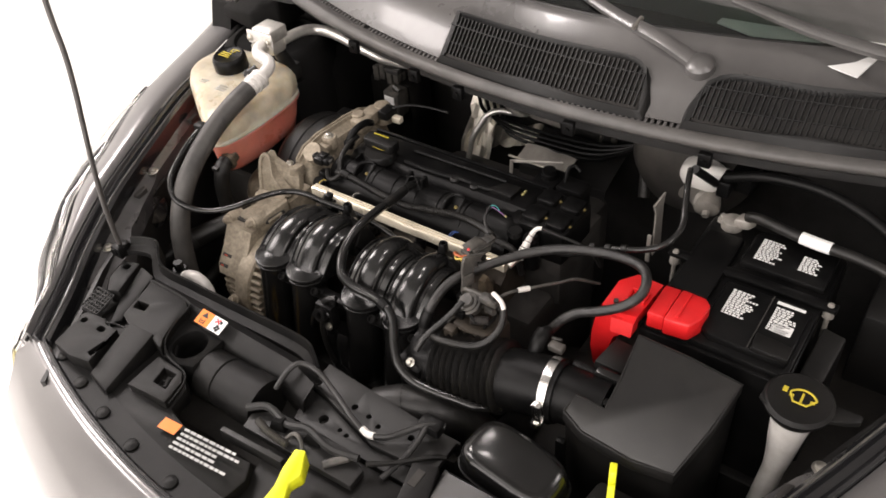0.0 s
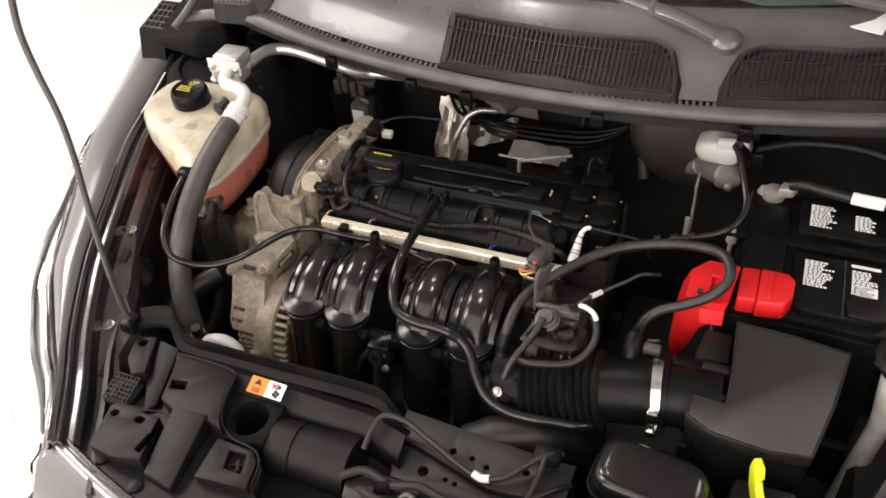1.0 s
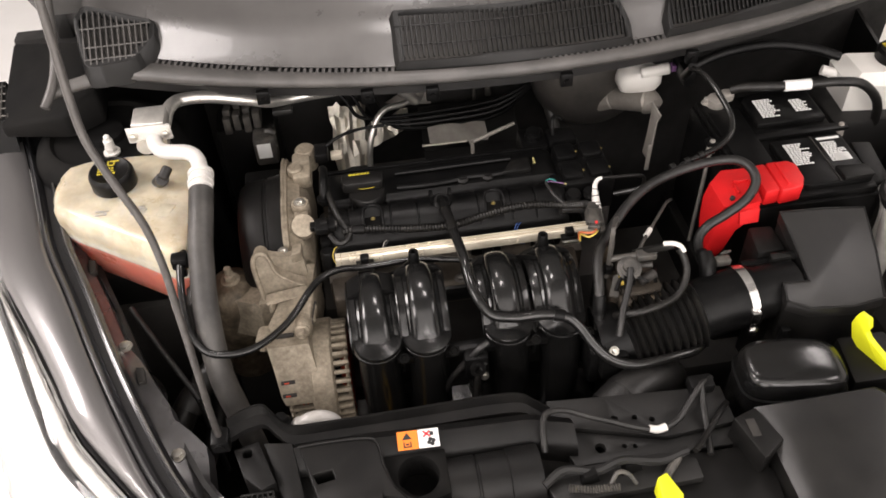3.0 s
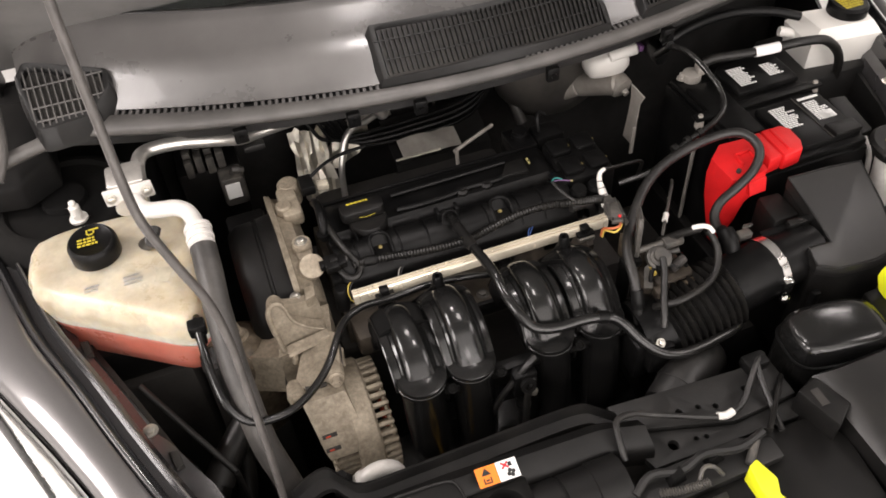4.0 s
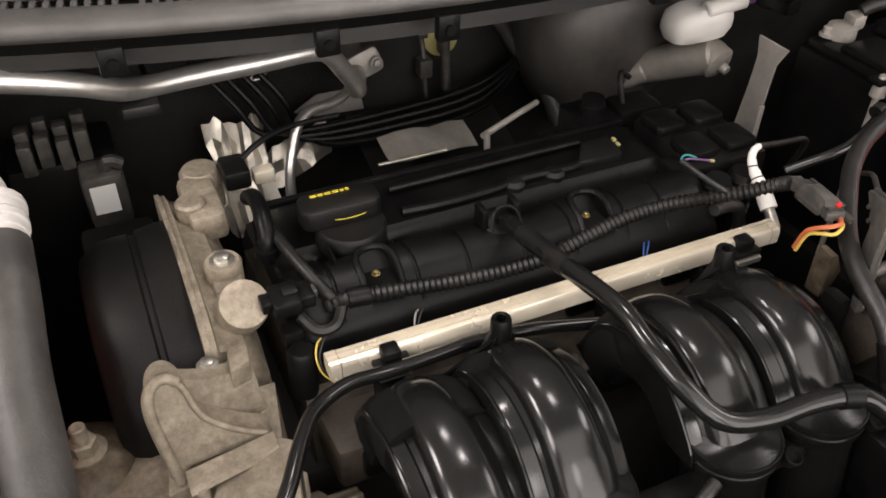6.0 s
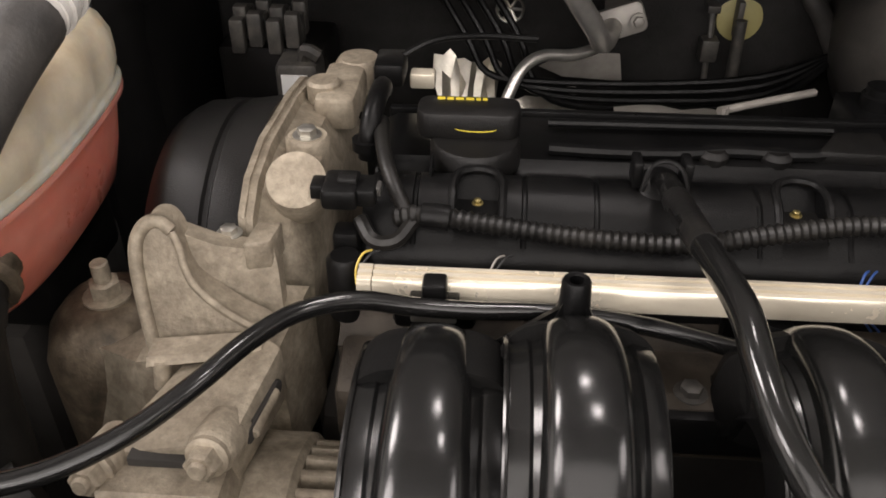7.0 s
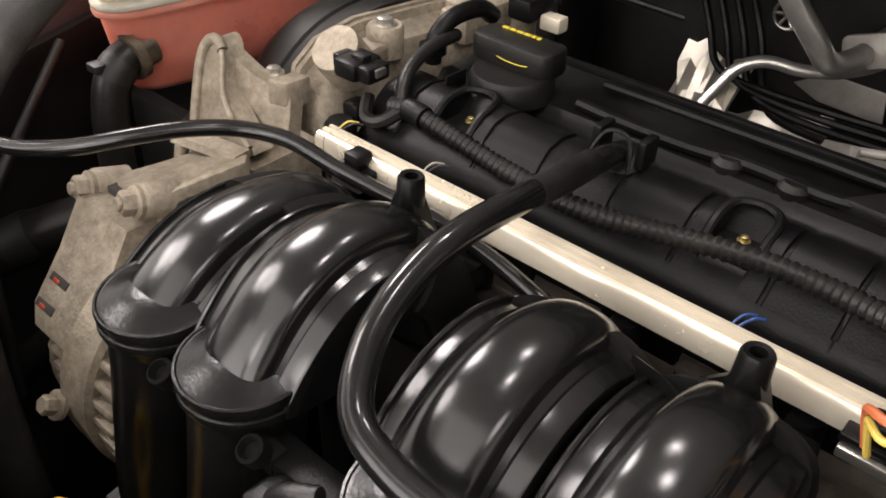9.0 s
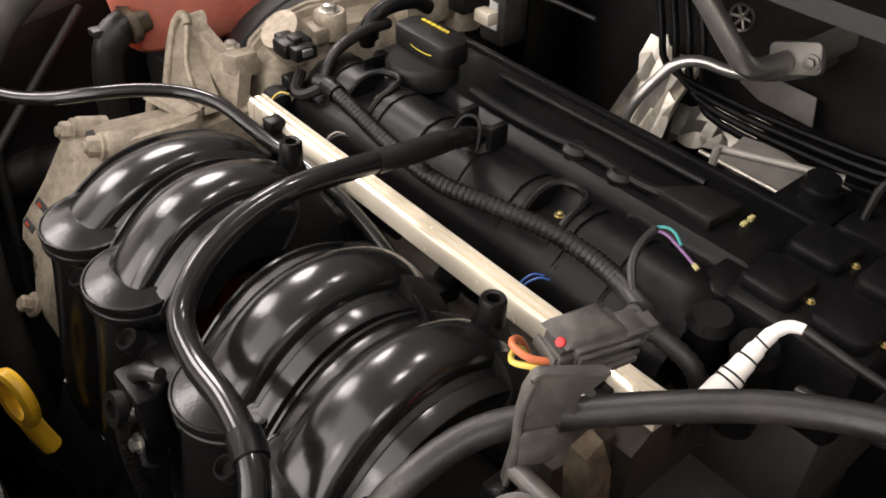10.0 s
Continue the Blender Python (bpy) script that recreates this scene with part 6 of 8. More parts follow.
# ---- left side: coolant tank, air-conditioning hose, strut tower ----
def coolant_tank():
    t = thing("coolant_tank", (-0.41, 0.03, 0.885), "yellowed translucent coolant tank, a third full of red coolant", "tank")
    base = [(-0.500, 0.114), (-0.509, 0.088), (-0.509, 0.044), (-0.490, 0.010), (-0.440, -0.026), (-0.385, -0.064), (-0.343, -0.092), (-0.322, -0.092), (-0.310, -0.072), (-0.304, -0.02), (-0.306, 0.05), (-0.314, 0.095), (-0.335, 0.115), (-0.38, 0.122), (-0.46, 0.124)]
    loop = [Vector((x, y, 0)) for x, y in base]
    loop = spline(loop + [loop[0]], 5)[:-1]
    c = Vector((-0.40, 0.03, 0))

    def ring(k, z, ribs=0.0, tilt=0.0):
        out = []
        for i, p in enumerate(loop):
            q = c + (p - c) * k
            w = ribs * (1 - max(0.0, math.cos(i * 2 * math.pi * 15 / len(loop))) ** 3)
            q = q + (q - c).normalized() * w
            out.append(Vector((q.x, q.y, z + tilt * (q.x + 0.40))))
        return out

    low = [(0.70, 0.894, 0), (0.78, 0.896, 0), (0.83, 0.902, 0), (0.89, 0.925, 0), (0.93, 0.950, 0), (0.945, 0.958, 0), (0.985, 0.959, 0), (0.99, 0.961, 0), (0.985, 0.9635, 0)]
    part("lower_shell", loft([ring(k, z, r) for k, z, r in low]), COOLANT, t, "lower half stained red by the coolant", angle=60)
    high = [(0.985, 0.964, 0), (0.99, 0.966, 0), (0.985, 0.968, 0), (0.955, 0.970, 0.001), (0.955, 0.980, 0.004), (0.95, 0.994, 0.004), (0.93, 1.004, 0.0015), (0.90, 1.0085, 0), (0.84, 1.011, 0), (0.65, 1.0125, 0), (0.4, 1.013, 0), (0.1, 1.013, 0)]
    part("upper_shell", loft([ring(k, z, r, 0) for k, z, r in high]), TANK, t, "yellowed cream upper half", angle=60)
    cx, cy, cz = -0.421, 0.054, 1.010
    part("neck", lathe([(0.026, -0.01), (0.026, 0.008)], (cx, cy, cz), sides=28), TANK, t)
    cap = part("cap", lathe([(0.0285, 0.000), (0.0295, 0.002), (0.0295, 0.022), (0.0275, 0.027), (0.025, 0.029), (0.023, 0.0275), (0.0, 0.0275)], (cx, cy, cz), (0.02, -0.08, 1), 36), SATIN, t, "black screw cap with yellow warning print")
    prints = [box(cx - 0.004, cx + 0.006, cy + 0.006, cy + 0.008, cz + 0.0285, cz + 0.0292, 0), box(cx - 0.004, cx - 0.002, cy + 0.006, cy + 0.016, cz + 0.0285, cz + 0.0292, 0), box(cx + 0.004, cx + 0.006, cy + 0.006, cy + 0.013, cz + 0.0285, cz + 0.0292, 0), box(cx - 0.001, cx + 0.011, cy + 0.014, cy + 0.0165, cz + 0.0285, cz + 0.0292, 0), bars(3, (cx - 0.015, cy + 0.001, cz + 0.0285), 0.010, 0.0052, 0.030, 0.0026, 0.0007, 8)]
    part("print", joined(*prints), YINK, cap)
    part("spout", joined(rod((-0.365, 0.05, 1.008), (-0.352, 0.03, 1.03), 0.009, 14, 0.001), rod((-0.352, 0.03, 1.03), (-0.345, 0.045, 1.036), 0.007, 12, 0.001)), GREYRUBBER, t)
    part("nipple", joined(lathe([(0.013, 0), (0.013, 0.012), (0.011, 0.014)], (-0.328, -0.062, 0.932), (0.1, -1, -0.2), 16), lathe([(0.017, 0.012), (0.017, 0.018)], (-0.328, -0.062, 0.932), (0.1, -1, -0.2), 16)), BROWNMETAL, t)
    part("bracket", box(-0.555, -0.50, 0.01, 0.08, 0.905, 0.912, 0.002), MATTE, t)
    part("embossed_mark", bars(3, (-0.395, 0.0, 1.0124), 0.012, 0.006, 0.03, 0.003, 0.0012, 4), TANK, t)
    part("embossed_mark", bars(2, (-0.44, 0.0, 1.0124), 0.01, 0.006, 0.02, 0.003, 0.0012, 5), TANK, t)
    part("worn_patch", prism([(-0.376, -0.016), (-0.346, -0.026), (-0.336, -0.004), (-0.366, 0.006)], 1.0105, 1.0129, 0.0006), WORN, t, "dull worn patch")
    part("foot", box(-0.47, -0.34, -0.01, 0.09, 0.84, 0.899, 0.006), MATTE, t)
    return t


coolant_tank()
st_ = thing("strut_tower", (-0.46, 0.2, 0.45), "dark painted strut tower beside the tank", "strut tower")
part("dome", lathe([(0.115, -0.35), (0.112, -0.04), (0.10, -0.012), (0.085, 0.0), (0.078, 0.0), (0.074, -0.006), (0.03, -0.006), (0.028, 0.002), (0.0, 0.003)], (-0.46, 0.20, 0.995), sides=40), DULL, st_)
part("apron", box(-0.57, -0.35, 0.12, 0.42, 0.55, 0.96, 0.02), DULL, st_)
part("ledge", box(-0.58, -0.36, -0.02, 0.16, 0.45, 0.842, 0.01), PIT, st_)
for x, y in ((-0.444, 0.154),):
    solo("strut_stud", joined(bolt((x, y, 0.990), 0.008, 0.012), rod((x, y, 1.0), (x, y, 1.014), 0.0070, 12, 0.0015), rod((x, y, 1.012), (x, y, 1.021), 0.0045, 12, 0.0015)), WHITE, "pale threaded stud with nut on the strut tower", "stud", "strut tower studs")

ac = thing("air_conditioning_pipe", (-0.34, 0.06, 0.98), "white alloy air-conditioning pipe with black hose", "pipe")
part("block", joined(box(-0.386, -0.341, 0.084, 0.126, 1.058, 1.082, 0.005), box(-0.380, -0.345, 0.088, 0.122, 1.034, 1.06, 0.005), lathe([(0.012, 0), (0.012, 0.010)], (-0.372, 0.086, 1.05), (0, -1, 0), 16)), ALPIPE, ac, "machined aluminium pipe block")
part("flange_plate", box(-0.392, -0.334, 0.079, 0.083, 1.056, 1.080, 0.002), WHITEPIPE, ac)
for x in (-0.384, -0.342):
    part("screw", bolt((x, 0.079, 1.068), 0.0045, 0.005, (0, -1, 0.1)), STEEL, ac)
part("support", joined(rod((-0.362, 0.105, 1.05), (-0.362, 0.135, 0.985), 0.012, 14), box(-0.375, -0.35, 0.11, 0.15, 0.965, 0.995, 0.004)), DARK, ac)
part("pipe", tube([(-0.360, 0.09, 1.058), (-0.357, 0.069, 1.058), (-0.347, 0.056, 1.056), (-0.330, 0.050, 1.056), (-0.314, 0.046, 1.056), (-0.302, 0.034, 1.054), (-0.297, 0.014, 1.051), (-0.296, -0.004, 1.048)], 0.0102, 14), WHITEPIPE, ac)
part("crimp", joined(*[tube([(-0.2965, 0.008 - 0.007 * k, 1.0495 - 0.001 * k), (-0.296, 0.003 - 0.007 * k, 1.0485 - 0.001 * k)], 0.0165 - 0.001 * (k % 2), 18, raw=True) for k in range(4)], tube([(-0.297, 0.010, 1.05), (-0.2955, -0.028, 1.044)], 0.0145, 18, raw=True)), WHITEPIPE, ac)
part("hose", tube([(-0.2955, -0.022, 1.045), (-0.296, -0.06, 1.036), (-0.298, -0.095, 1.022), (-0.298, -0.125, 1.007), (-0.298, -0.155, 0.988), (-0.296, -0.183, 0.966), (-0.294, -0.204, 0.940), (-0.290, -0.222, 0.908), (-0.282, -0.236, 0.870), (-0.274, -0.245, 0.81), (-0.265, -0.25, 0.72), (-0.255, -0.25, 0.58)], 0.0155, 18, 5), DUSTYHOSE, ac, "thick grey-black rubber hose")
lh = solo("lower_coolant_hose", tube([(-0.327, -0.078, 0.930), (-0.326, -0.092, 0.922), (-0.326, -0.102, 0.89), (-0.328, -0.11, 0.80), (-0.335, -0.15, 0.74), (-0.36, -0.20, 0.70), (-0.39, -0.22, 0.62), (-0.39, -0.2, 0.5)], 0.0126, 16), RUBBER, "black coolant hose below the tank", "hose")
part("hose_clip", joined(tube([(-0.3265, -0.086, 0.926), (-0.326, -0.091, 0.9225), (-0.326, -0.095, 0.917)], 0.0137, 16), box(-0.332, -0.320, -0.108, -0.099, 0.926, 0.932, 0.001)), DARK, lh, "dark spring clip")
sh = solo("side_hose", tube([(-0.31, -0.12, 0.83), (-0.345, -0.155, 0.815), (-0.37, -0.19, 0.80), (-0.385, -0.24, 0.78), (-0.36, -0.28, 0.72), (-0.33, -0.29, 0.55)], 0.018, 14), RUBBER, "black hose curving down beside the fender", "hose")
part("clamp", tube([(-0.352, -0.163, 0.812), (-0.358, -0.172, 0.808), (-0.364, -0.181, 0.804)], 0.0192, 16), DARK, sh, "dark spring clamp")
solo("brace_rod", joined(rod((-0.415, -0.085, 0.915), (-0.335, -0.20, 0.85), 0.004, 10), rod((-0.335, -0.20, 0.85), (-0.33, -0.215, 0.70), 0.004, 10)), DARK, "thin brace rod beside the tank", "rod")
horn = thing("horn", (-0.385, -0.20, 0.86), "round black horn behind the headlamp", "horn")
part("shell", lathe([(0.012, -0.02), (0.034, -0.012), (0.036, 0.0), (0.030, 0.008), (0.012, 0.012), (0.0, 0.012)], (-0.392, -0.205, 0.892), (0.75, 0.2, 0.5), 28), BLACKPAINT, horn)
part("bracket", joined(box(-0.44, -0.395, -0.215, -0.195, 0.875, 0.88, 0.001), rod((-0.40, -0.205, 0.885), (-0.382, -0.202, 0.902), 0.004, 10)), STEEL, horn)

# ---- behind the engine ----
hp = solo("refrigerant_pipe", tube([(-0.352, 0.118, 1.05), (-0.350, 0.165, 1.046), (-0.338, 0.192, 1.040), (-0.30, 0.198, 1.036), (-0.245, 0.203, 1.020), (-0.215, 0.216, 1.003), (-0.195, 0.232, 0.993), (-0.15, 0.244, 0.989), (-0.09, 0.251, 0.987), (-0.045, 0.258, 0.985), (-0.026, 0.268, 0.974), (-0.010, 0.280, 0.950), (0.004, 0.291, 0.928), (0.010, 0.301, 0.915), (0.015, 0.314, 0.909), (0.020, 0.330, 0.909), (0.024, 0.344, 0.911)], 0.0092, 14, 5), ALPIPE, "bare aluminium refrigerant pipe along the firewall", "pipe")
part("flange_plate", moved(soften(prism(rounded(-0.024, 0.024, -0.014, 0.014, 0.006), -0.005, 0.005, 0.002), 0.0), Matrix.Translation((0.030, 0.350, 0.914)) @ Euler((radians(80), radians(-20), 0)).to_matrix().to_4x4()), GREYMETAL, hp, "dull steel flange plate")
part("fitting", joined(rod((0.030, 0.350, 0.913), (0.036, 0.42, 0.916), 0.012, 16, 0.002), bolt((0.046, 0.342, 0.918), 0.005, 0.006, (0.1, -1, 0.15))), GREYMETAL, hp, "dull valve fitting behind the flange")
part("bracket", joined(box(-0.215, -0.185, 0.215, 0.245, 0.975, 0.985, 0.002), box(-0.19, -0.185, 0.225, 0.425, 0.975, 0.983, 0.001)), DARK, hp)
solo("bypass_pipe", joined(tube([(-0.078, 0.262, 0.80), (-0.074, 0.275, 0.845), (-0.064, 0.29, 0.872), (-0.053, 0.301, 0.890), (-0.036, 0.312, 0.896), (-0.012, 0.322, 0.893), (0.012, 0.34, 0.893), (0.03, 0.38, 0.893), (0.03, 0.42, 0.893)], 0.0052, 12)), ALPIPE, "thin bent aluminium pipe in front of the foil", "pipe")


def heat_shield():
    t = thing("heat_shield", (-0.03, 0.33, 0.72), "crumpled foil heat shield over the exhaust", "heat shield")
    rnd = random.Random(4)
    rows = []
    for i in range(12):
        s = i / 11
        rows.append([(-0.136 + 0.062 * s + rnd.uniform(-0.003, 0.003), 0.383 - 0.05 * f + rnd.uniform(-0.006, 0.006), 0.868 - 0.075 * f - 0.008 * s + rnd.uniform(-0.005, 0.005)) for f in (0, 0.25, 0.5, 0.75, 1.0, 1.4)])
    part("foil", sheet(rows, 0.001), FOIL, t, "bright crumpled foil", angle=15)
    rows = []
    for i in range(14):
        s = i / 13
        rows.append([(-0.126 + 0.130 * s + rnd.uniform(-0.003, 0.003), 0.372 + 0.034 * s - 0.016 * f + rnd.uniform(-0.005, 0.005), 0.802 + 0.022 * s - (0.045 - 0.012 * s) * f + rnd.uniform(-0.003, 0.003)) for f in (0, 0.35, 0.7, 1.0)])
    part("lower_foil", sheet(rows, 0.001), FOIL, t, "creased foil apron rising to one side", angle=15)
    rows = []
    for i in range(14):
        s = i / 13
        rows.append([(0.02 + 0.17 * s, 0.375 - 0.09 * f, 0.845 - 0.03 * f + rnd.uniform(-0.002, 0.002)) for f in (0, 0.3, 0.6, 1.0)] + [(0.02 + 0.17 * s, 0.275, 0.72)])
    part("plate", sheet(rows, 0.0015), DARK, t, "dark grimy shield plate", angle=30)
    part("bright_strip", sheet([[(0.028 + 0.1 * s, 0.30 - 0.04 * f, 0.856 - 0.01 * f + rnd.uniform(-0.002, 0.002)) for f in (0, 0.5, 1)] for s in (0, 0.2, 0.4, 0.6, 0.8, 1)], 0.001), GREYMETAL, t, "pale shield strip", angle=20)
    part("bright_edge", tube([(0.014, 0.259, 0.849), (0.05, 0.2585, 0.849), (0.09, 0.258, 0.849)], 0.0022, 8), FOIL, t)
    part("upper_plate", moved(prism([(-0.036, 0.853), (-0.012, 0.843), (0.046, 0.840), (0.041, 0.868), (-0.008, 0.870)], 0.0, 0.002, 0.0006), Matrix(((1, 0, 0, 0), (0, 0, -1, 0.390), (0, 1, 0, 0), (0, 0, 0, 1)))), GREYMETAL, t, "dull grey shield plate behind the pipes")
    part("manifold", box(-0.13, 0.20, 0.16, 0.30, 0.60, 0.80, 0.02), PIT, t, "dark exhaust manifold below")
    return t


heat_shield()
for k in range(4):
    d = 0.016 * k
    solo("brake_line", tube([(-0.165 + d, 0.39, 0.985), (-0.135 + d, 0.365, 0.94), (-0.105 + d, 0.345, 0.898), (-0.085 + d * 0.9, 0.335, 0.868 - d * 0.15), (-0.04 + d * 0.5, 0.333 - d * 0.4, 0.862 - d * 0.25), (0.06, 0.333 - d * 0.5, 0.863 - d * 0.3), (0.16, 0.335 - d * 0.5, 0.872 - d * 0.3), (0.24, 0.36, 0.89)], 0.0034, 8), SATIN, "thin black pipe bent round the bulkhead", "pipe", "bulkhead pipes")
clip = thing("round_clip", (-0.066, 0.417, 0.883), "round spoked fastener on the firewall", "clip")
part("spoke", joined(*[rod((-0.066, 0.418, 0.899), (-0.066 + 0.0115 * math.cos(a), 0.416, 0.899 + 0.0115 * math.sin(a)), 0.0017, 6) for a in [math.pi * k / 3 for k in range(6)]], tube([(-0.066 + 0.013 * math.cos(a), 0.417, 0.899 + 0.013 * math.sin(a)) for a in [2 * math.pi * k / 24 for k in range(25)]], 0.0016, 6, raw=True)), STEEL, clip)
yd = solo("yellow_washer", lathe([(0.022, 0), (0.022, 0.003), (0.019, 0.004), (0.0, 0.004)], (0.155, 0.421, 0.895), (0, -1, 0.15), 26), PALEYEL, "pale yellow round washer on the firewall", "washer")
part("pin", joined(rod((0.152, 0.40, 0.90), (0.152, 0.395, 0.84), 0.006, 10), box(0.149, 0.155, 0.405, 0.42, 0.88, 0.915, 0.001)), GREYPART, yd)
solo("sensor_plug", joined(box(0.118, 0.134, 0.392, 0.41, 0.86, 0.882, 0.002), rod((0.126, 0.40, 0.882), (0.126, 0.41, 0.91), 0.003, 8), rod((0.126, 0.40, 0.86), (0.126, 0.385, 0.80), 0.003, 8), box(0.12, 0.132, 0.402, 0.425, 0.905, 0.912, 0.001)), GREYPART, "grey inline plug hanging by the firewall", "connector")
solo("firewall_hose", tube([(0.205, 0.415, 0.935), (0.214, 0.402, 0.920), (0.222, 0.39, 0.909), (0.231, 0.36, 0.886), (0.242, 0.33, 0.867), (0.255, 0.30, 0.82)], 0.0095, 12), DUSTYHOSE, "thick dusty black hose by the firewall", "hose")
solo("lever_rod", joined(tube([(0.080, 0.160, 0.922), (0.105, 0.172, 0.922), (0.13, 0.184, 0.922), (0.150, 0.193, 0.922), (0.156, 0.196, 0.922)], 0.0030, 10), rod((0.083, 0.158, 0.926), (0.083, 0.15, 0.85), 0.003, 8)), GREYMETAL, "pale rod lying behind the cam cover", "rod")
va = thing("valve_block", (-0.27, 0.32, 0.72), "grey valve block with electrical plugs by the firewall", "valve block")
part("body", box(-0.32, -0.225, 0.29, 0.36, 0.72, 0.905, 0.006), MATTE, va)
term = finish(box(-0.006, 0.006, -0.006, 0.006, 0, 0.03, 0.002))
term.materials.append(GREYPART)
for i in range(4):
    for j in range(3):
        piece("terminal", term, (-0.299 + 0.016 * i, 0.291 + 0.016 * j, 0.90 + 0.006 * ((i + j) % 2)), va)
part("solenoid", joined(box(-0.262, -0.225, 0.255, 0.29, 0.85, 0.905, 0.006), tube([(-0.24, 0.27, 0.90), (-0.235, 0.262, 0.915), (-0.225, 0.262, 0.91)], 0.006, 8)), GREYPART, va)
part("sticker", box(-0.256, -0.234, 0.2532, 0.2548, 0.868, 0.896, 0), LABEL, va)

# ---- right side: coil pack, throttle, ducts, air box, battery ----
def coil_pack():
    t = thing("coil_pack", (0.215, 0.045, 0.90), "black ignition coil pack with plug leads", "ignition coil")
    part("body", box(0.188, 0.262, 0.0, 0.09, 0.90, 0.955, 0.006), SATIN, t)
    for x, y in ((0.205, 0.025), (0.243, 0.025), (0.205, 0.068), (0.243, 0.068)):
        tw = part("tower", prism(rounded(x - 0.016, x + 0.014, y - 0.016, y + 0.016, 0.006), 0.952, 0.962, 0.003), SATIN, t)
        part("rivet", bolt((x + 0.016, y + 0.002, 0.955), 0.0016, 0.002), BRASS, tw)
    for x in (0.196, 0.221):
        part("boot", lathe([(0.0105, 0), (0.0115, 0.012), (0.0105, 0.05), (0.012, 0.054), (0.0095, 0.060)], (x, -0.012, 0.895), (0, -0.08, 1), 18), SATIN, t, "upright rubber boot")
    part("plug", joined(box(0.172, 0.192, 0.0, 0.03, 0.93, 0.952, 0.003), box(0.168, 0.176, 0.005, 0.025, 0.935, 0.947, 0.002)), SATIN, t)
    part("lead_wire", tube([(0.1548, -0.0150, 0.9805), (0.159, -0.0125, 0.9815), (0.164, -0.0125, 0.9810), (0.170, -0.0150, 0.9785)], 0.0008, 6), WIRETEAL, t, "teal wire")
    part("lead_wire", tube([(0.1550, -0.0165, 0.9795), (0.161, -0.0155, 0.9800), (0.168, -0.0162, 0.9785), (0.175, -0.0175, 0.9770), (0.181, -0.0187, 0.9755)], 0.0008, 6), WIREPUR, t, "purple wire")
    part("lead_sleeve", tube([(0.174, -0.052, 0.968), (0.163, -0.042, 0.975), (0.1575, -0.030, 0.9785), (0.155, -0.016, 0.980)], 0.0022, 8), GREYRUBBER, t, "thin grey wire sleeve")
    part("lead_tip", rod((0.1805, -0.0185, 0.9756), (0.1835, -0.0192, 0.9748), 0.0013, 8), PALEYEL, t, "faded yellow wire end")
    part("lock_pin", box(0.176, 0.1805, 0.0255, 0.030, 0.947, 0.951, 0.001), WIREBLUE, t, "small blue lock")
    part("latch", joined(box(0.1575, 0.1605, 0.0645, 0.0690, 0.942, 0.9485, 0.0006), box(0.1575, 0.1605, 0.0710, 0.0755, 0.943, 0.9495, 0.0006)), PALEYEL, t, "faded yellow latch")
    part("conduit", corrugated([(0.17, -0.045, 0.95), (0.19, -0.04, 0.945), (0.205, -0.036, 0.935), (0.212, -0.034, 0.915), (0.214, -0.03, 0.89)], 0.005, 0.005, 0.12), GREYRUBBER, t)
    part("bracket", joined(box(0.15, 0.19, 0.10, 0.15, 0.90, 0.946, 0.004), box(0.19, 0.235, 0.105, 0.14, 0.90, 0.950, 0.006), lathe([(0.012, 0), (0.012, 0.010), (0.010, 0.011), (0.010, 0.016)], (0.17, 0.125, 0.944), sides=16)), SATIN, t)
    part("tube_clip", tube([(0.20, 0.12, 0.945), (0.20, 0.130, 0.968), (0.207, 0.138, 0.971), (0.216, 0.138, 0.964)], 0.0028, 8), SATIN, t)
    part("stand", box(0.19, 0.26, 0.0, 0.13, 0.82, 0.905, 0.006), PIT, t)
    return t


coil_pack()
rc = thing("rail_connector", (0.19, -0.11, 0.94), "grey electrical connector on a dusty bracket over the rail end", "connector")
CON = Matrix.Translation((0.1945, -0.1095, 0.9955)) @ Euler((radians(-7), radians(6), radians(-13))).to_matrix().to_4x4()
part("body", moved(joined(box(-0.0095, 0.0085, -0.013, 0.014, -0.006, 0.0035, 0.0012), box(-0.0105, 0.0105, -0.012, 0.012, -0.0035, -0.0012, 0.0007)), CON), GREYPART, rc)
part("cover", moved(soften(loft([[(-0.0095, -0.019, 0.0035), (0.006, -0.017, 0.0035), (0.007, 0.013, 0.0035), (-0.010, 0.010, 0.0035)], [(-0.0085, -0.016, 0.0062), (0.004, -0.013, 0.0060), (0.005, 0.010, 0.0060), (-0.009, 0.006, 0.0078)], [(-0.007, -0.006, 0.0082), (0.0015, -0.006, 0.0078), (0.0015, 0.004, 0.0078), (-0.007, 0.002, 0.0092)]]), 0.0007), CON), GREYPART, rc, "peaked grey cover plate")
part("flange", moved(soften(loft([[(0.0075, -0.026, -0.0030), (0.0115, -0.024, -0.0030), (0.0115, -0.024, -0.0055), (0.0075, -0.026, -0.0055)], [(0.0095, -0.017, -0.0045), (0.0150, -0.018, -0.0045), (0.0150, -0.018, -0.0070), (0.0095, -0.017, -0.0070)], [(0.0080, 0.014, -0.0025), (0.0135, 0.014, -0.0025), (0.0135, 0.014, -0.0050), (0.0080, 0.014, -0.0050)]]), 0.0006), CON), GREYPART, rc, "bent lower flange")
part("wire_seal", moved(joined(box(-0.006, 0.0075, -0.020, -0.012, -0.0065, 0.0005, 0.0012), box(-0.008, 0.006, -0.0215, -0.0195, -0.0055, 0.0000, 0.0006)), CON), GREYPART, rc)
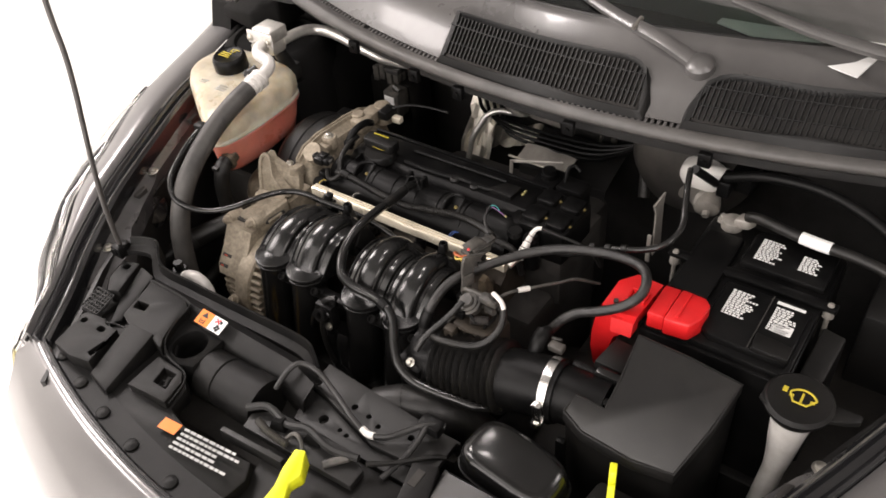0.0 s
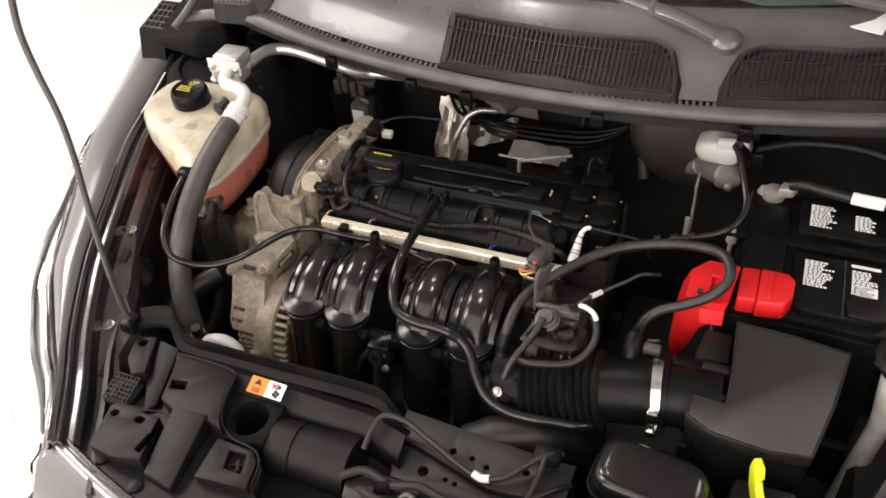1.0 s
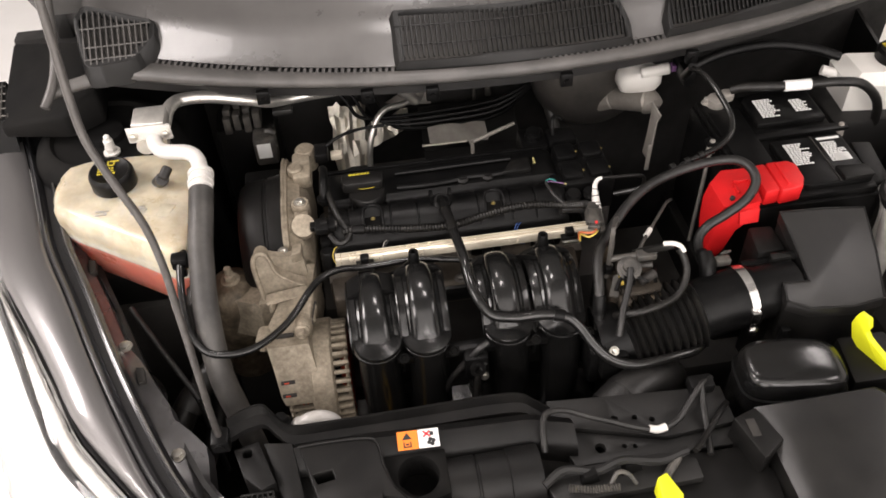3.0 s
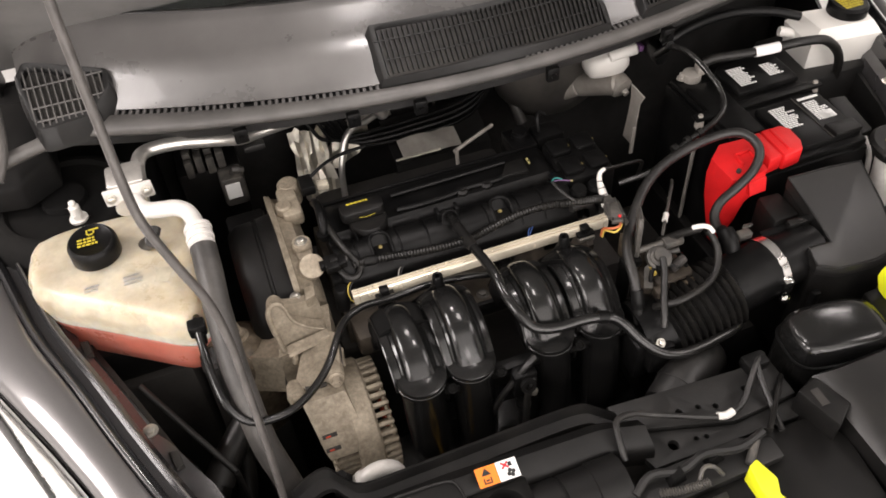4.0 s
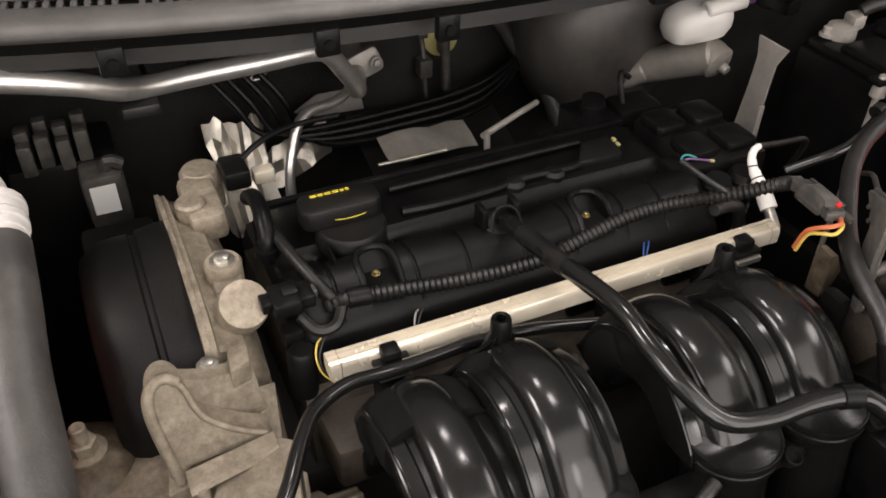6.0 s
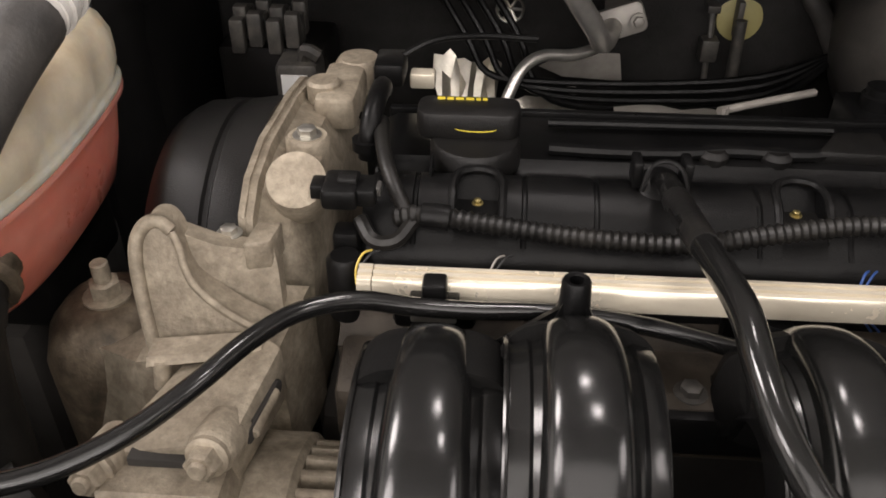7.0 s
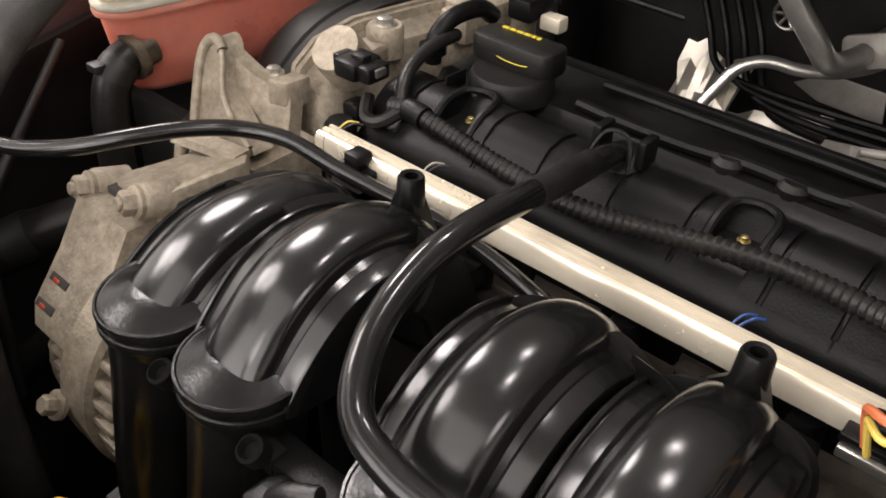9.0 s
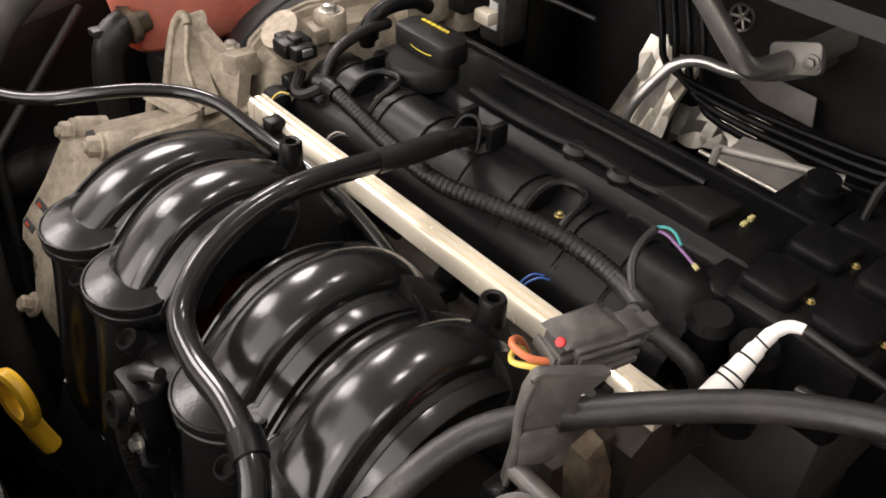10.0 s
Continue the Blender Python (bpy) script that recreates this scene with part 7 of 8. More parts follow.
part("mating_plug", moved(joined(box(-0.0065, 0.0065, 0.013, 0.024, -0.005, 0.003, 0.0012), box(-0.0045, 0.0050, 0.023, 0.031, -0.0035, 0.002, 0.001), box(0.0055, 0.0080, 0.011, 0.022, -0.003, 0.0045, 0.0006)), CON), GREYPART, rc)
for k, zz in enumerate((0.0012, -0.0030)):
    part("side_rail", moved(rod((0.0098 + 0.001 * k, -0.013, zz), (0.0098 + 0.001 * k, 0.016, zz + 0.0008), 0.0012, 8), CON), GREYPART, rc)
# solid dark block for the shade around the lock
part("recess", moved(box(-0.006, 0.0055, -0.0188, -0.0125, 0.0004, 0.0034, 0.0004), CON), PIT, rc, "dark block standing in for the shaded recess round the lock")
part("lock", moved(lathe([(0.0019, 0), (0.0021, 0.001), (0.0018, 0.0020), (0.0, 0.0024)], (0.0015, -0.0165, 0.0035), (0.3, -0.8, 0.6), 12), CON), RED, rc, "small red lock")
for k, (m, r) in enumerate(((WIREORA, 0.0015), (WIREYEL, 0.0013))):
    a = CON @ Vector((0.004 + 0.002 * k, -0.019, -0.004 - 0.0025 * k))
    part("wire", tube([a, a + Vector((-0.006, -0.007, 0.0015)), a + Vector((-0.014, -0.008 - 0.001 * k, 0.002 - 0.003 * k)), a + Vector((-0.019, -0.003, -0.001 - 0.002 * k)), a + Vector((-0.021, 0.005, -0.009)), a + Vector((-0.018, 0.012, -0.028))], r, 8), m, rc, "orange wire" if k == 0 else "yellow wire")
BRK = Matrix(((0.42, 0, 0.92, 0.2085), (0.92, 0, -0.42, -0.147), (0, 1, 0, 0.985), (0, 0, 0, 1)))
plate = [(-0.0060, 0.0300), (0.0195, 0.024), (0.0205, 0.0215), (0.0150, 0.0165), (0.0170, 0.0125), (0.0145, 0.0115), (0.0110, 0.0150), (0.0090, 0.0085), (0.0120, 0.0060), (0.0090, 0.0040), (0.0060, 0.0080), (0.0045, 0.0040), (0.0045, -0.010), (0.0010, -0.019), (-0.0040, -0.031), (-0.0090, -0.052), (-0.0170, -0.052), (-0.0150, -0.027), (-0.0125, -0.008), (-0.0125, 0.010), (-0.0110, 0.022), (-0.0085, 0.028)]
bkt = part("bracket", moved(prism(plate, -0.0022, 0.0022, 0.0008), BRK), GREYPART, rc, "dusty grey notched bracket")
part("fold", moved(tube([(-0.0085, 0.0280, 0.002), (-0.0060, 0.0302, 0.002), (0.006, 0.0275, 0.002), (0.0195, 0.0240, 0.002)], 0.0016, 8), BRK), GREYPART, bkt, "folded top edge")
part("pad", moved(prism(rounded(-0.0115, 0.0035, -0.018, 0.002, 0.003), 0.0015, 0.0042, 0.0010), BRK), GREYPART, bkt, "raised rounded pad")
part("edge_rib", moved(tube([(-0.0085, 0.027, 0.0024), (-0.0118, 0.012, 0.0024), (-0.0118, -0.006, 0.0024), (-0.0142, -0.027, 0.0024), (-0.0162, -0.050, 0.0024)], 0.0014, 8), BRK), GREYPART, bkt)
part("screw", moved(bolt((-0.010, -0.034, 0.002), 0.0034, 0.004), BRK), STEEL, bkt)
part("stop_block", soften(loft([[(0.208, -0.126, 0.915), (0.222, -0.122, 0.915), (0.220, -0.110, 0.915), (0.207, -0.113, 0.915)], [(0.206, -0.128, 0.940), (0.221, -0.126, 0.936), (0.219, -0.113, 0.940), (0.206, -0.113, 0.945)], [(0.206, -0.126, 0.953), (0.214, -0.125, 0.951), (0.213, -0.114, 0.953), (0.206, -0.114, 0.955)]]), 0.002), BROWNMETAL, rc, "tan stained stop block")
part("post", box(0.193, 0.204, -0.155, -0.137, 0.86, 0.938, 0.003), SATIN, rc)
fl = solo("fuel_line", tube([(0.2355, -0.0112, 0.9706), (0.248, -0.0095, 0.968), (0.262, -0.0075, 0.965), (0.278, -0.005, 0.962), (0.294, -0.0025, 0.958), (0.305, 0.004, 0.945), (0.312, 0.02, 0.91)], 0.0026, 10), RUBBER, "black fuel line with a white quick coupling", "hose")
stem = [(0.2215, -0.0500, 0.9395), (0.2222, -0.0450, 0.9430), (0.2228, -0.0390, 0.9470), (0.2232, -0.0325, 0.9515), (0.2236, -0.0265, 0.9558), (0.2242, -0.0210, 0.9600), (0.2258, -0.0160, 0.9648), (0.2290, -0.0130, 0.9685), (0.2325, -0.0118, 0.9700), (0.2360, -0.0110, 0.9705)]
sizes = [0.0066, 0.0066, 0.0062, 0.0053, 0.0045, 0.0037, 0.0032, 0.0030, 0.0028, 0.0026]
part("coupling", tube(stem, 1.0, 16, 3, radius=lambda i, n: sizes[min(9, int(9 * i / n + 0.5))]), WHITE, fl, "white tapered angled coupling")
for k, f, r in ((1, 0.8, 0.0067), (2, 0.3, 0.0065), (3, 0.6, 0.0051), (5, 0.0, 0.0040)):
    a = Vector(stem[k]).lerp(Vector(stem[k + 1]), f)
    d = (Vector(stem[k + 1]) - Vector(stem[k])).normalized() * 0.0005
    part("seal_ring", rod(a - d, a + d, r, 16), SATIN, fl)
part("joint", rod((0.2155, -0.0655, 0.9335), (0.2217, -0.0490, 0.9400), 0.0042, 12), STEEL, fl)


def throttle():
    t = thing("throttle_body", (0.235, -0.18, 0.80), "stained alloy throttle body with vacuum pipes", "throttle body")
    part("casting", box(0.206, 0.270, -0.200, -0.145, 0.865, 0.932, 0.010), GRIMYALLOY, t)
    part("flange", lathe([(0.041, 0), (0.041, 0.03), (0.038, 0.035)], (0.178, -0.218, 0.884), (1, 0, 0.15), 28), SATIN, t, "black round inlet flange")
    part("cover", joined(box(0.212, 0.266, -0.200, -0.166, 0.933, 0.942, 0.006), box(0.218, 0.246, -0.165, -0.144, 0.93, 0.946, 0.005)), GRIMYALLOY, t, "grimy throttle cover")
    part("lug", box(0.206, 0.222, -0.212, -0.198, 0.925, 0.940, 0.003), GRIMYALLOY, t)
    part("spigot", rod((0.246, -0.206, 0.93), (0.262, -0.204, 0.932), 0.006, 12, 0.001), BROWNMETAL, t)
    part("linkage", joined(tube([(0.204, -0.196, 0.946), (0.214, -0.184, 0.955), (0.228, -0.186, 0.958), (0.246, -0.192, 0.951)], 0.0028, 8), tube([(0.250, -0.156, 0.942), (0.260, -0.172, 0.951), (0.256, -0.192, 0.948)], 0.0024, 8)), SATIN, t)
    part("valve", joined(lathe([(0.013, 0), (0.0145, 0.003), (0.0145, 0.008), (0.0155, 0.010), (0.0155, 0.013), (0.0125, 0.014), (0.0125, 0.017), (0.009, 0.018), (0.0085, 0.024), (0.0, 0.025)], (0.226, -0.172, 0.952), (-0.1, -0.45, 1), 24), box(0.216, 0.226, -0.172, -0.158, 0.946, 0.958, 0.002), rod((0.243, -0.165, 0.953), (0.258, -0.170, 0.957), 0.0042, 10)), GREYPART, t, "round dusty purge valve with stepped rings")
    part("plug", joined(box(0.215, 0.228, -0.196, -0.184, 0.95, 0.962, 0.002), box(0.198, 0.208, -0.168, -0.155, 0.945, 0.957, 0.002)), SATIN, t)
    part("tag", joined(box(0.212, 0.216, -0.19, -0.176, 0.947, 0.953, 0.001)), WIREYEL, t, "small yellow tag")
    part("spout", corrugated([(0.222, -0.186, 0.974), (0.218, -0.200, 0.966), (0.211, -0.214, 0.957), (0.203, -0.229, 0.949), (0.197, -0.243, 0.940), (0.193, -0.252, 0.928)], 0.0042, 0.006, 0.10), GREYRUBBER, t, "dusty black ribbed vacuum pipe")
    part("lever", soften(loft([[(0.196, -0.196, 0.936), (0.206, -0.200, 0.936), (0.206, -0.200, 0.939), (0.196, -0.196, 0.939)], [(0.206, -0.176, 0.948), (0.216, -0.180, 0.948), (0.216, -0.180, 0.951), (0.206, -0.176, 0.951)], [(0.222, -0.168, 0.950), (0.228, -0.175, 0.950), (0.228, -0.175, 0.953), (0.222, -0.168, 0.953)]]), 0.0006), GREYPART, t, "worn throttle lever")
    part("spring", corrugated([(0.236, -0.190, 0.950), (0.248, -0.186, 0.952), (0.258, -0.182, 0.953)], 0.0055, 0.0022, 0.3), RODSTEEL, t, "dull return spring")
    part("arm", joined(rod((0.206, -0.158, 0.965), (0.262, -0.166, 0.974), 0.0042, 10), box(0.236, 0.262, -0.172, -0.158, 0.966, 0.976, 0.002)), GREYPART, t, "dusty bracket arm over the valve")
    part("spout", tube([(0.24, -0.15, 0.96), (0.255, -0.165, 0.98), (0.268, -0.178, 0.995), (0.275, -0.181, 1.0)], 0.005, 10), RUBBER, t)
    part("white_clip", tube([(0.264, -0.178, 1.001), (0.272, -0.184, 1.006), (0.281, -0.187, 1.003), (0.286, -0.190, 0.996)], 0.0030, 10), WHITE, t, "white hose sleeve")
    part("cable_sleeve", rod((0.2645, -0.1225, 0.9605), (0.2745, -0.110, 0.9588), 0.0036, 10), WHITE, t, "white sleeve on the cable")
    part("loop_hose", tube([(0.280, -0.185, 0.997), (0.286, -0.191, 0.988), (0.288, -0.203, 0.976), (0.282, -0.216, 0.965), (0.270, -0.226, 0.957), (0.253, -0.233, 0.954), (0.235, -0.237, 0.953), (0.218, -0.238, 0.950), (0.205, -0.232, 0.943), (0.197, -0.222, 0.93)], 0.0046, 10), RUBBER, t, "thin black hose loop")
    part("cable", tube([(0.250, -0.142, 0.958), (0.2593, -0.1297, 0.9608), (0.280, -0.103, 0.958), (0.300, -0.077, 0.954), (0.3143, -0.0586, 0.952), (0.335, -0.03, 0.93)], 0.0022, 8), GREYPART, t, "thin grey cable")
    part("screw", bolt((0.187, -0.259, 0.908), 0.004, 0.007, (0, -0.6, 0.8)), STEEL, t)
    part("bracket", joined(box(0.172, 0.205, -0.268, -0.235, 0.86, 0.906, 0.005), box(0.16, 0.18, -0.255, -0.21, 0.84, 0.90, 0.005)), SATIN, t)
    return t


throttle()


def bellows():
    t = thing("intake_duct", (0.28, -0.22, 0.85), "black ribbed rubber intake duct", "duct")
    part("bellows", corrugated([(0.215, -0.225, 0.886), (0.24, -0.223, 0.893), (0.265, -0.221, 0.900), (0.29, -0.218, 0.906), (0.308, -0.2165, 0.910)], 0.0435, 0.0095, 0.20, 28), RUBBER, t, "ribbed bellows")
    part("cuff", tube([(0.185, -0.226, 0.879), (0.2, -0.226, 0.882), (0.217, -0.225, 0.887)], 0.040, 24), SATIN, t)
    part("elbow", tube([(0.305, -0.2165, 0.909), (0.33, -0.214, 0.914), (0.355, -0.212, 0.918), (0.378, -0.210, 0.920)], 0.039, 26), SATIN, t)
    part("boss", tube([(0.328, -0.19, 0.935), (0.328, -0.178, 0.952), (0.328, -0.165, 0.957)], 0.0105, 16), SATIN, t)
    part("clamp", joined(tube([(0.362, -0.2115, 0.9185), (0.366, -0.211, 0.919), (0.372, -0.2105, 0.9195)], 0.0412, 30, raw=True)), CHROME, t, "bright steel hose clamp")
    part("clamp_screw", joined(rod((0.366, -0.246, 0.937), (0.368, -0.252, 0.905), 0.0045, 12, 0.001), lathe([(0.0065, 0), (0.0075, 0.002), (0.0065, 0.007)], (0.368, -0.2525, 0.906), (0, -0.25, -0.97), 14), box(0.361, 0.373, -0.256, -0.244, 0.915, 0.936, 0.002)), CHROME, t)
    part("air_tube", joined(tube([(0.372, -0.2105, 0.9195), (0.40, -0.209, 0.921), (0.435, -0.207, 0.922)], 0.035, 24), box(0.375, 0.44, -0.184, -0.172, 0.925, 0.945, 0.003)), SATIN, t)
    part("retainer", joined(tube([(0.345, -0.175, 0.965), (0.350, -0.180, 0.972), (0.356, -0.175, 0.968), (0.352, -0.168, 0.96)], 0.0016, 6), box(0.34, 0.36, -0.18, -0.168, 0.945, 0.955, 0.002)), GREYPART, t)
    return t


bellows()


def air_box():
    t = thing("air_box", (0.48, -0.19, 0.70), "matte black air filter box with ribbed-edge lid", "air box")
    lid = [(0.402, -0.253), (0.43, -0.263), (0.49, -0.262), (0.536, -0.252), (0.551, -0.19), (0.560, -0.128), (0.50, -0.129), (0.436, -0.134), (0.441, -0.19), (0.441, -0.228), (0.405, -0.230)]

    def z(x, y):
        return 0.984 - 0.16 * (x - 0.436) + (y + 0.134) * 0.34

    zs = [z(x, y) for x, y in lid]
    part("body", prism([(x * 0.985 + 0.007, y * 0.98 - 0.002) for x, y in lid], 0.70, [v - 0.014 for v in zs], 0.003), MATTE, t)
    part("lid", loft([[(x, y, v - 0.016) for (x, y), v in zip(lid, zs)], [(x, y, v - 0.002) for (x, y), v in zip(lid, zs)], [(0.485 + (x - 0.485) * 0.985, -0.19 + (y + 0.19) * 0.982, v) for (x, y), v in zip(lid, zs)]]), LIDBLACK, t, "flat lid")
    rim = [Vector((0.485 + (x - 0.485) * 0.99, -0.19 + (y + 0.19) * 0.988, v - 0.0005)) for (x, y), v in zip(lid, zs)]
    part("lid_edge", tube(rim + [rim[0]], 0.0018, 6, raw=True), SHROUD, t, "thin grained bead round the lid's edge")
    part("step", prism([(0.398, -0.172), (0.436, -0.172), (0.436, -0.126), (0.404, -0.124)], 0.80, 0.953, 0.004), SHROUD, t)
    part("bar", joined(box(0.405, 0.443, -0.222, -0.210, 0.937, 0.950, 0.003), box(0.408, 0.443, -0.19, -0.178, 0.945, 0.958, 0.003)), GLOSSY, t)
    part("clip", joined(box(0.40, 0.412, -0.268, -0.258, 0.86, 0.91, 0.003), box(0.395, 0.415, -0.275, -0.262, 0.845, 0.865, 0.003)), SATIN, t)
    return t


air_box()


def battery():
    t = thing("battery", (0.51, 0.02, 0.76), "black car battery with printed labels and red terminal cover", "battery")
    part("case", box(0.420, 0.600, -0.100, 0.140, 0.76, 0.958, 0.004), SATIN, t)
    part("top", box(0.424, 0.598, -0.096, 0.136, 0.956, 0.968, 0.004), SATIN, t)
    part("front_lid", prism([(0.487, -0.075), (0.50, -0.086), (0.592, -0.086), (0.592, 0.012), (0.487, 0.012)], 0.966, 0.978, 0.004), SATIN, t, "raised cell lid")
    part("rear_lid", prism([(0.487, 0.052), (0.592, 0.052), (0.592, 0.126), (0.50, 0.126), (0.487, 0.115)], 0.966, 0.978, 0.004), SATIN, t, "raised cell lid")
    part("left_lid", prism([(0.428, -0.03), (0.478, -0.03), (0.478, 0.10), (0.428, 0.10)], 0.966, 0.975, 0.004), SATIN, t)
    part("groove", prism([(0.545, -0.085), (0.5465, -0.085), (0.5465, 0.01), (0.545, 0.01)], 0.9775, 0.9795, 0), PIT, t)
    for x, y, w, h, n, m, sd in ((0.500, -0.002, 0.034, 0.046, 12, LABEL, 11), (0.500, 0.106, 0.034, 0.044, 11, LABEL, 12), (0.5535, -0.006, 0.030, 0.042, 11, LABEL, 13), (0.5535, 0.098, 0.028, 0.03, 8, LABEL, 14)):
        part("printed_label", bars(n, (x, y, 0.9782), 0.009, h / n, w, h / n * 0.62, 0.0006, sd), m, t, "block of pale print")
    part("printed_label", box(0.560, 0.582, -0.046, -0.030, 0.9782, 0.9788, 0), LABEL, t, "white bar label")
    part("printed_label", box(0.552, 0.585, 0.001, 0.0055, 0.9782, 0.9788, 0), LABEL, t)
    part("wedge", prism([(0.55, -0.086), (0.592, -0.086), (0.592, -0.064), (0.548, -0.060)], 0.976, 0.984, 0.002), MATTE, t)
    shield = [[(0.374, -0.104, 0.977), (0.392, -0.112, 0.980), (0.422, -0.110, 0.984), (0.428, -0.050, 0.990), (0.392, -0.042, 0.984), (0.373, -0.056, 0.976)],
              [(0.368, -0.106, 0.958), (0.388, -0.114, 0.958), (0.416, -0.112, 0.958), (0.424, -0.052, 0.958), (0.388, -0.046, 0.958), (0.366, -0.060, 0.958)],
              [(0.364, -0.108, 0.930), (0.380, -0.114, 0.930), (0.395, -0.112, 0.936), (0.400, -0.060, 0.936), (0.380, -0.058, 0.930), (0.362, -0.070, 0.930)],
              [(0.363, -0.108, 0.900), (0.374, -0.112, 0.900), (0.386, -0.110, 0.900), (0.386, -0.075, 0.900), (0.374, -0.074, 0.900), (0.362, -0.082, 0.900)],
              [(0.366, -0.102, 0.862), (0.370, -0.104, 0.862), (0.374, -0.102, 0.862), (0.374, -0.090, 0.862), (0.370, -0.089, 0.862), (0.366, -0.091, 0.862)]]
    cv = part("terminal_cover", soften(loft(shield), 0.003), RED, t, "bright red plastic terminal cover")
    part("tab", soften(loft([[(0.394, -0.121, 0.955), (0.420, -0.119, 0.955), (0.420, -0.100, 0.955), (0.394, -0.100, 0.955)], [(0.392, -0.116, 0.974), (0.420, -0.114, 0.974), (0.420, -0.098, 0.978), (0.392, -0.098, 0.978)]]), 0.002), RED, cv)
    part("cap_block", prism([(0.430, -0.102), (0.451, -0.100), (0.451, -0.046), (0.430, -0.048)], 0.966, 0.991, 0.003), RED, cv)
    part("cap_end", prism([(0.4515, -0.104), (0.482, -0.100), (0.490, -0.084), (0.491, -0.057), (0.482, -0.047), (0.4515, -0.047)], 0.966, 0.993, 0.003), RED, cv)
    for x0, x1, y0, y1, z0 in ((0.398, 0.421, -0.072, -0.068, 0.982), (0.396, 0.400, -0.090, -0.0725, 0.980), (0.417, 0.421, -0.090, -0.0725, 0.983), (0.462, 0.466, -0.095, -0.051, 0.988)):
        part("ridge", box(x0, x1, y0, y1, z0, z0 + 0.0075, 0.001), RED, cv)
    # dark stub set in the cover stands in for a shaded hole
    part("hole_stub", rod((0.388, -0.095, 0.976), (0.388, -0.096, 0.9835), 0.0032, 12), PIT, cv)
    part("fuse_wire", tube([(0.372, -0.098, 0.872), (0.374, -0.108, 0.858), (0.376, -0.112, 0.84)], 0.0022, 8), WIREORA, cv, "orange-brown wire below the cover")
    part("tray", box(0.405, 0.62, -0.115, 0.155, 0.68, 0.775, 0.006), MATTE, t)
    for x, y in ((0.411, 0.031), (0.606, 0.033)):
        part("hold_down_bolt", joined(rod((x, y, 0.76), (x, y, 0.965), 0.003, 10), lathe([(0.007, 0), (0.0065, 0.008), (0.0045, 0.016), (0.0035, 0.020), (0.0, 0.021)], (x, y, 0.957), sides=16)), GREYMETAL, t, "pale hold-down bolt")
    part("hold_down_bar", box(0.402, 0.615, 0.025, 0.040, 0.9685, 0.9745, 0.002), SATIN, t)
    part("side_bracket", prism([(0.605, -0.075), (0.632, -0.07), (0.636, 0.0), (0.608, 0.005)], 0.80, [0.955, 0.955, 0.965, 0.965], 0.003), SHROUD, t)
    part("strap", tube([(0.62, -0.07, 0.945), (0.622, -0.09, 0.92), (0.62, -0.10, 0.86)], 0.004, 8), WHITE, t)
    return t


battery()
cb = solo("battery_cable", tube([(0.470, 0.122, 0.992), (0.485, 0.117, 0.999), (0.514, 0.110, 1.001), (0.545, 0.103, 1.002), (0.58, 0.098, 1.004), (0.62, 0.09, 1.008), (0.66, 0.085, 1.0), (0.70, 0.09, 0.95), (0.72, 0.11, 0.85)], 0.0072, 12), RUBBER, "black battery cable with a white sleeve and clamp", "cable")
part("sleeve", tube([(0.543, 0.1035, 1.002), (0.562, 0.1005, 1.003), (0.581, 0.098, 1.004)], 0.0082, 14), LABEL, cb, "white sleeve")
part("clamp", joined(lathe([(0.014, 0), (0.0145, 0.004), (0.014, 0.014), (0.009, 0.016)], (0.452, 0.122, 0.966), sides=20), soften(prism([(0.455, 0.112), (0.475, 0.116), (0.482, 0.130), (0.46, 0.132)], 0.974, 0.99, 0), 0.003), bolt((0.438, 0.126, 0.97), 0.005, 0.01)), GREYMETAL, cb, "dull grey terminal clamp")
rh = solo("right_hose", tube([(0.178, -0.222, 0.91), (0.179, -0.210, 0.94), (0.182, -0.191, 0.960), (0.188, -0.161, 0.971), (0.2055, -0.132, 0.976), (0.231, -0.104, 0.983), (0.257, -0.080, 0.989), (0.286, -0.063, 0.995), (0.317, -0.054, 1.001), (0.348, -0.051, 1.007), (0.378, -0.052, 1.012), (0.403, -0.060, 1.015), (0.416, -0.076, 1.011), (0.416, -0.094, 1.002), (0.400, -0.108, 0.988), (0.374, -0.115, 0.973), (0.350, -0.120, 0.962), (0.335, -0.130, 0.952), (0.329, -0.148, 0.948), (0.328, -0.168, 0.953)], 0.0064, 14, 4), GREYRUBBER, "thick grey-black hose looping over the red cover", "hose")
part("end_band", tube([(0.3285, -0.157, 0.9505), (0.328, -0.163, 0.952), (0.328, -0.169, 0.9535)], 0.0083, 14), SATIN, rh)
part("end_band", tube([(0.179, -0.214, 0.93), (0.179, -0.210, 0.94), (0.1805, -0.203, 0.95)], 0.0082, 14), SATIN, rh)
bw = solo("battery_lead", tube([(0.392, 0.10, 1.055), (0.398, 0.080, 1.06), (0.404, 0.060, 1.057), (0.412, 0.038, 1.046), (0.419, 0.014, 1.031), (0.412, -0.010, 1.021), (0.393, -0.023, 1.012), (0.369, -0.030, 1.006), (0.346, -0.034, 1.0), (0.322, -0.040, 0.99), (0.29, -0.045, 0.975), (0.25, -0.03, 0.955)], 0.0042, 10), SHINYHOSE, "thin shiny black lead beside the battery", "cable")
part("band", joined(*[tube([(0.369 - 0.02 * k, -0.030 - 0.003 * k, 1.006 - 0.005 * k), (0.362 - 0.02 * k, -0.031 - 0.003 * k, 1.004 - 0.005 * k)], 0.0065, 10, raw=True) for k in range(3)]), RUBBER, bw)


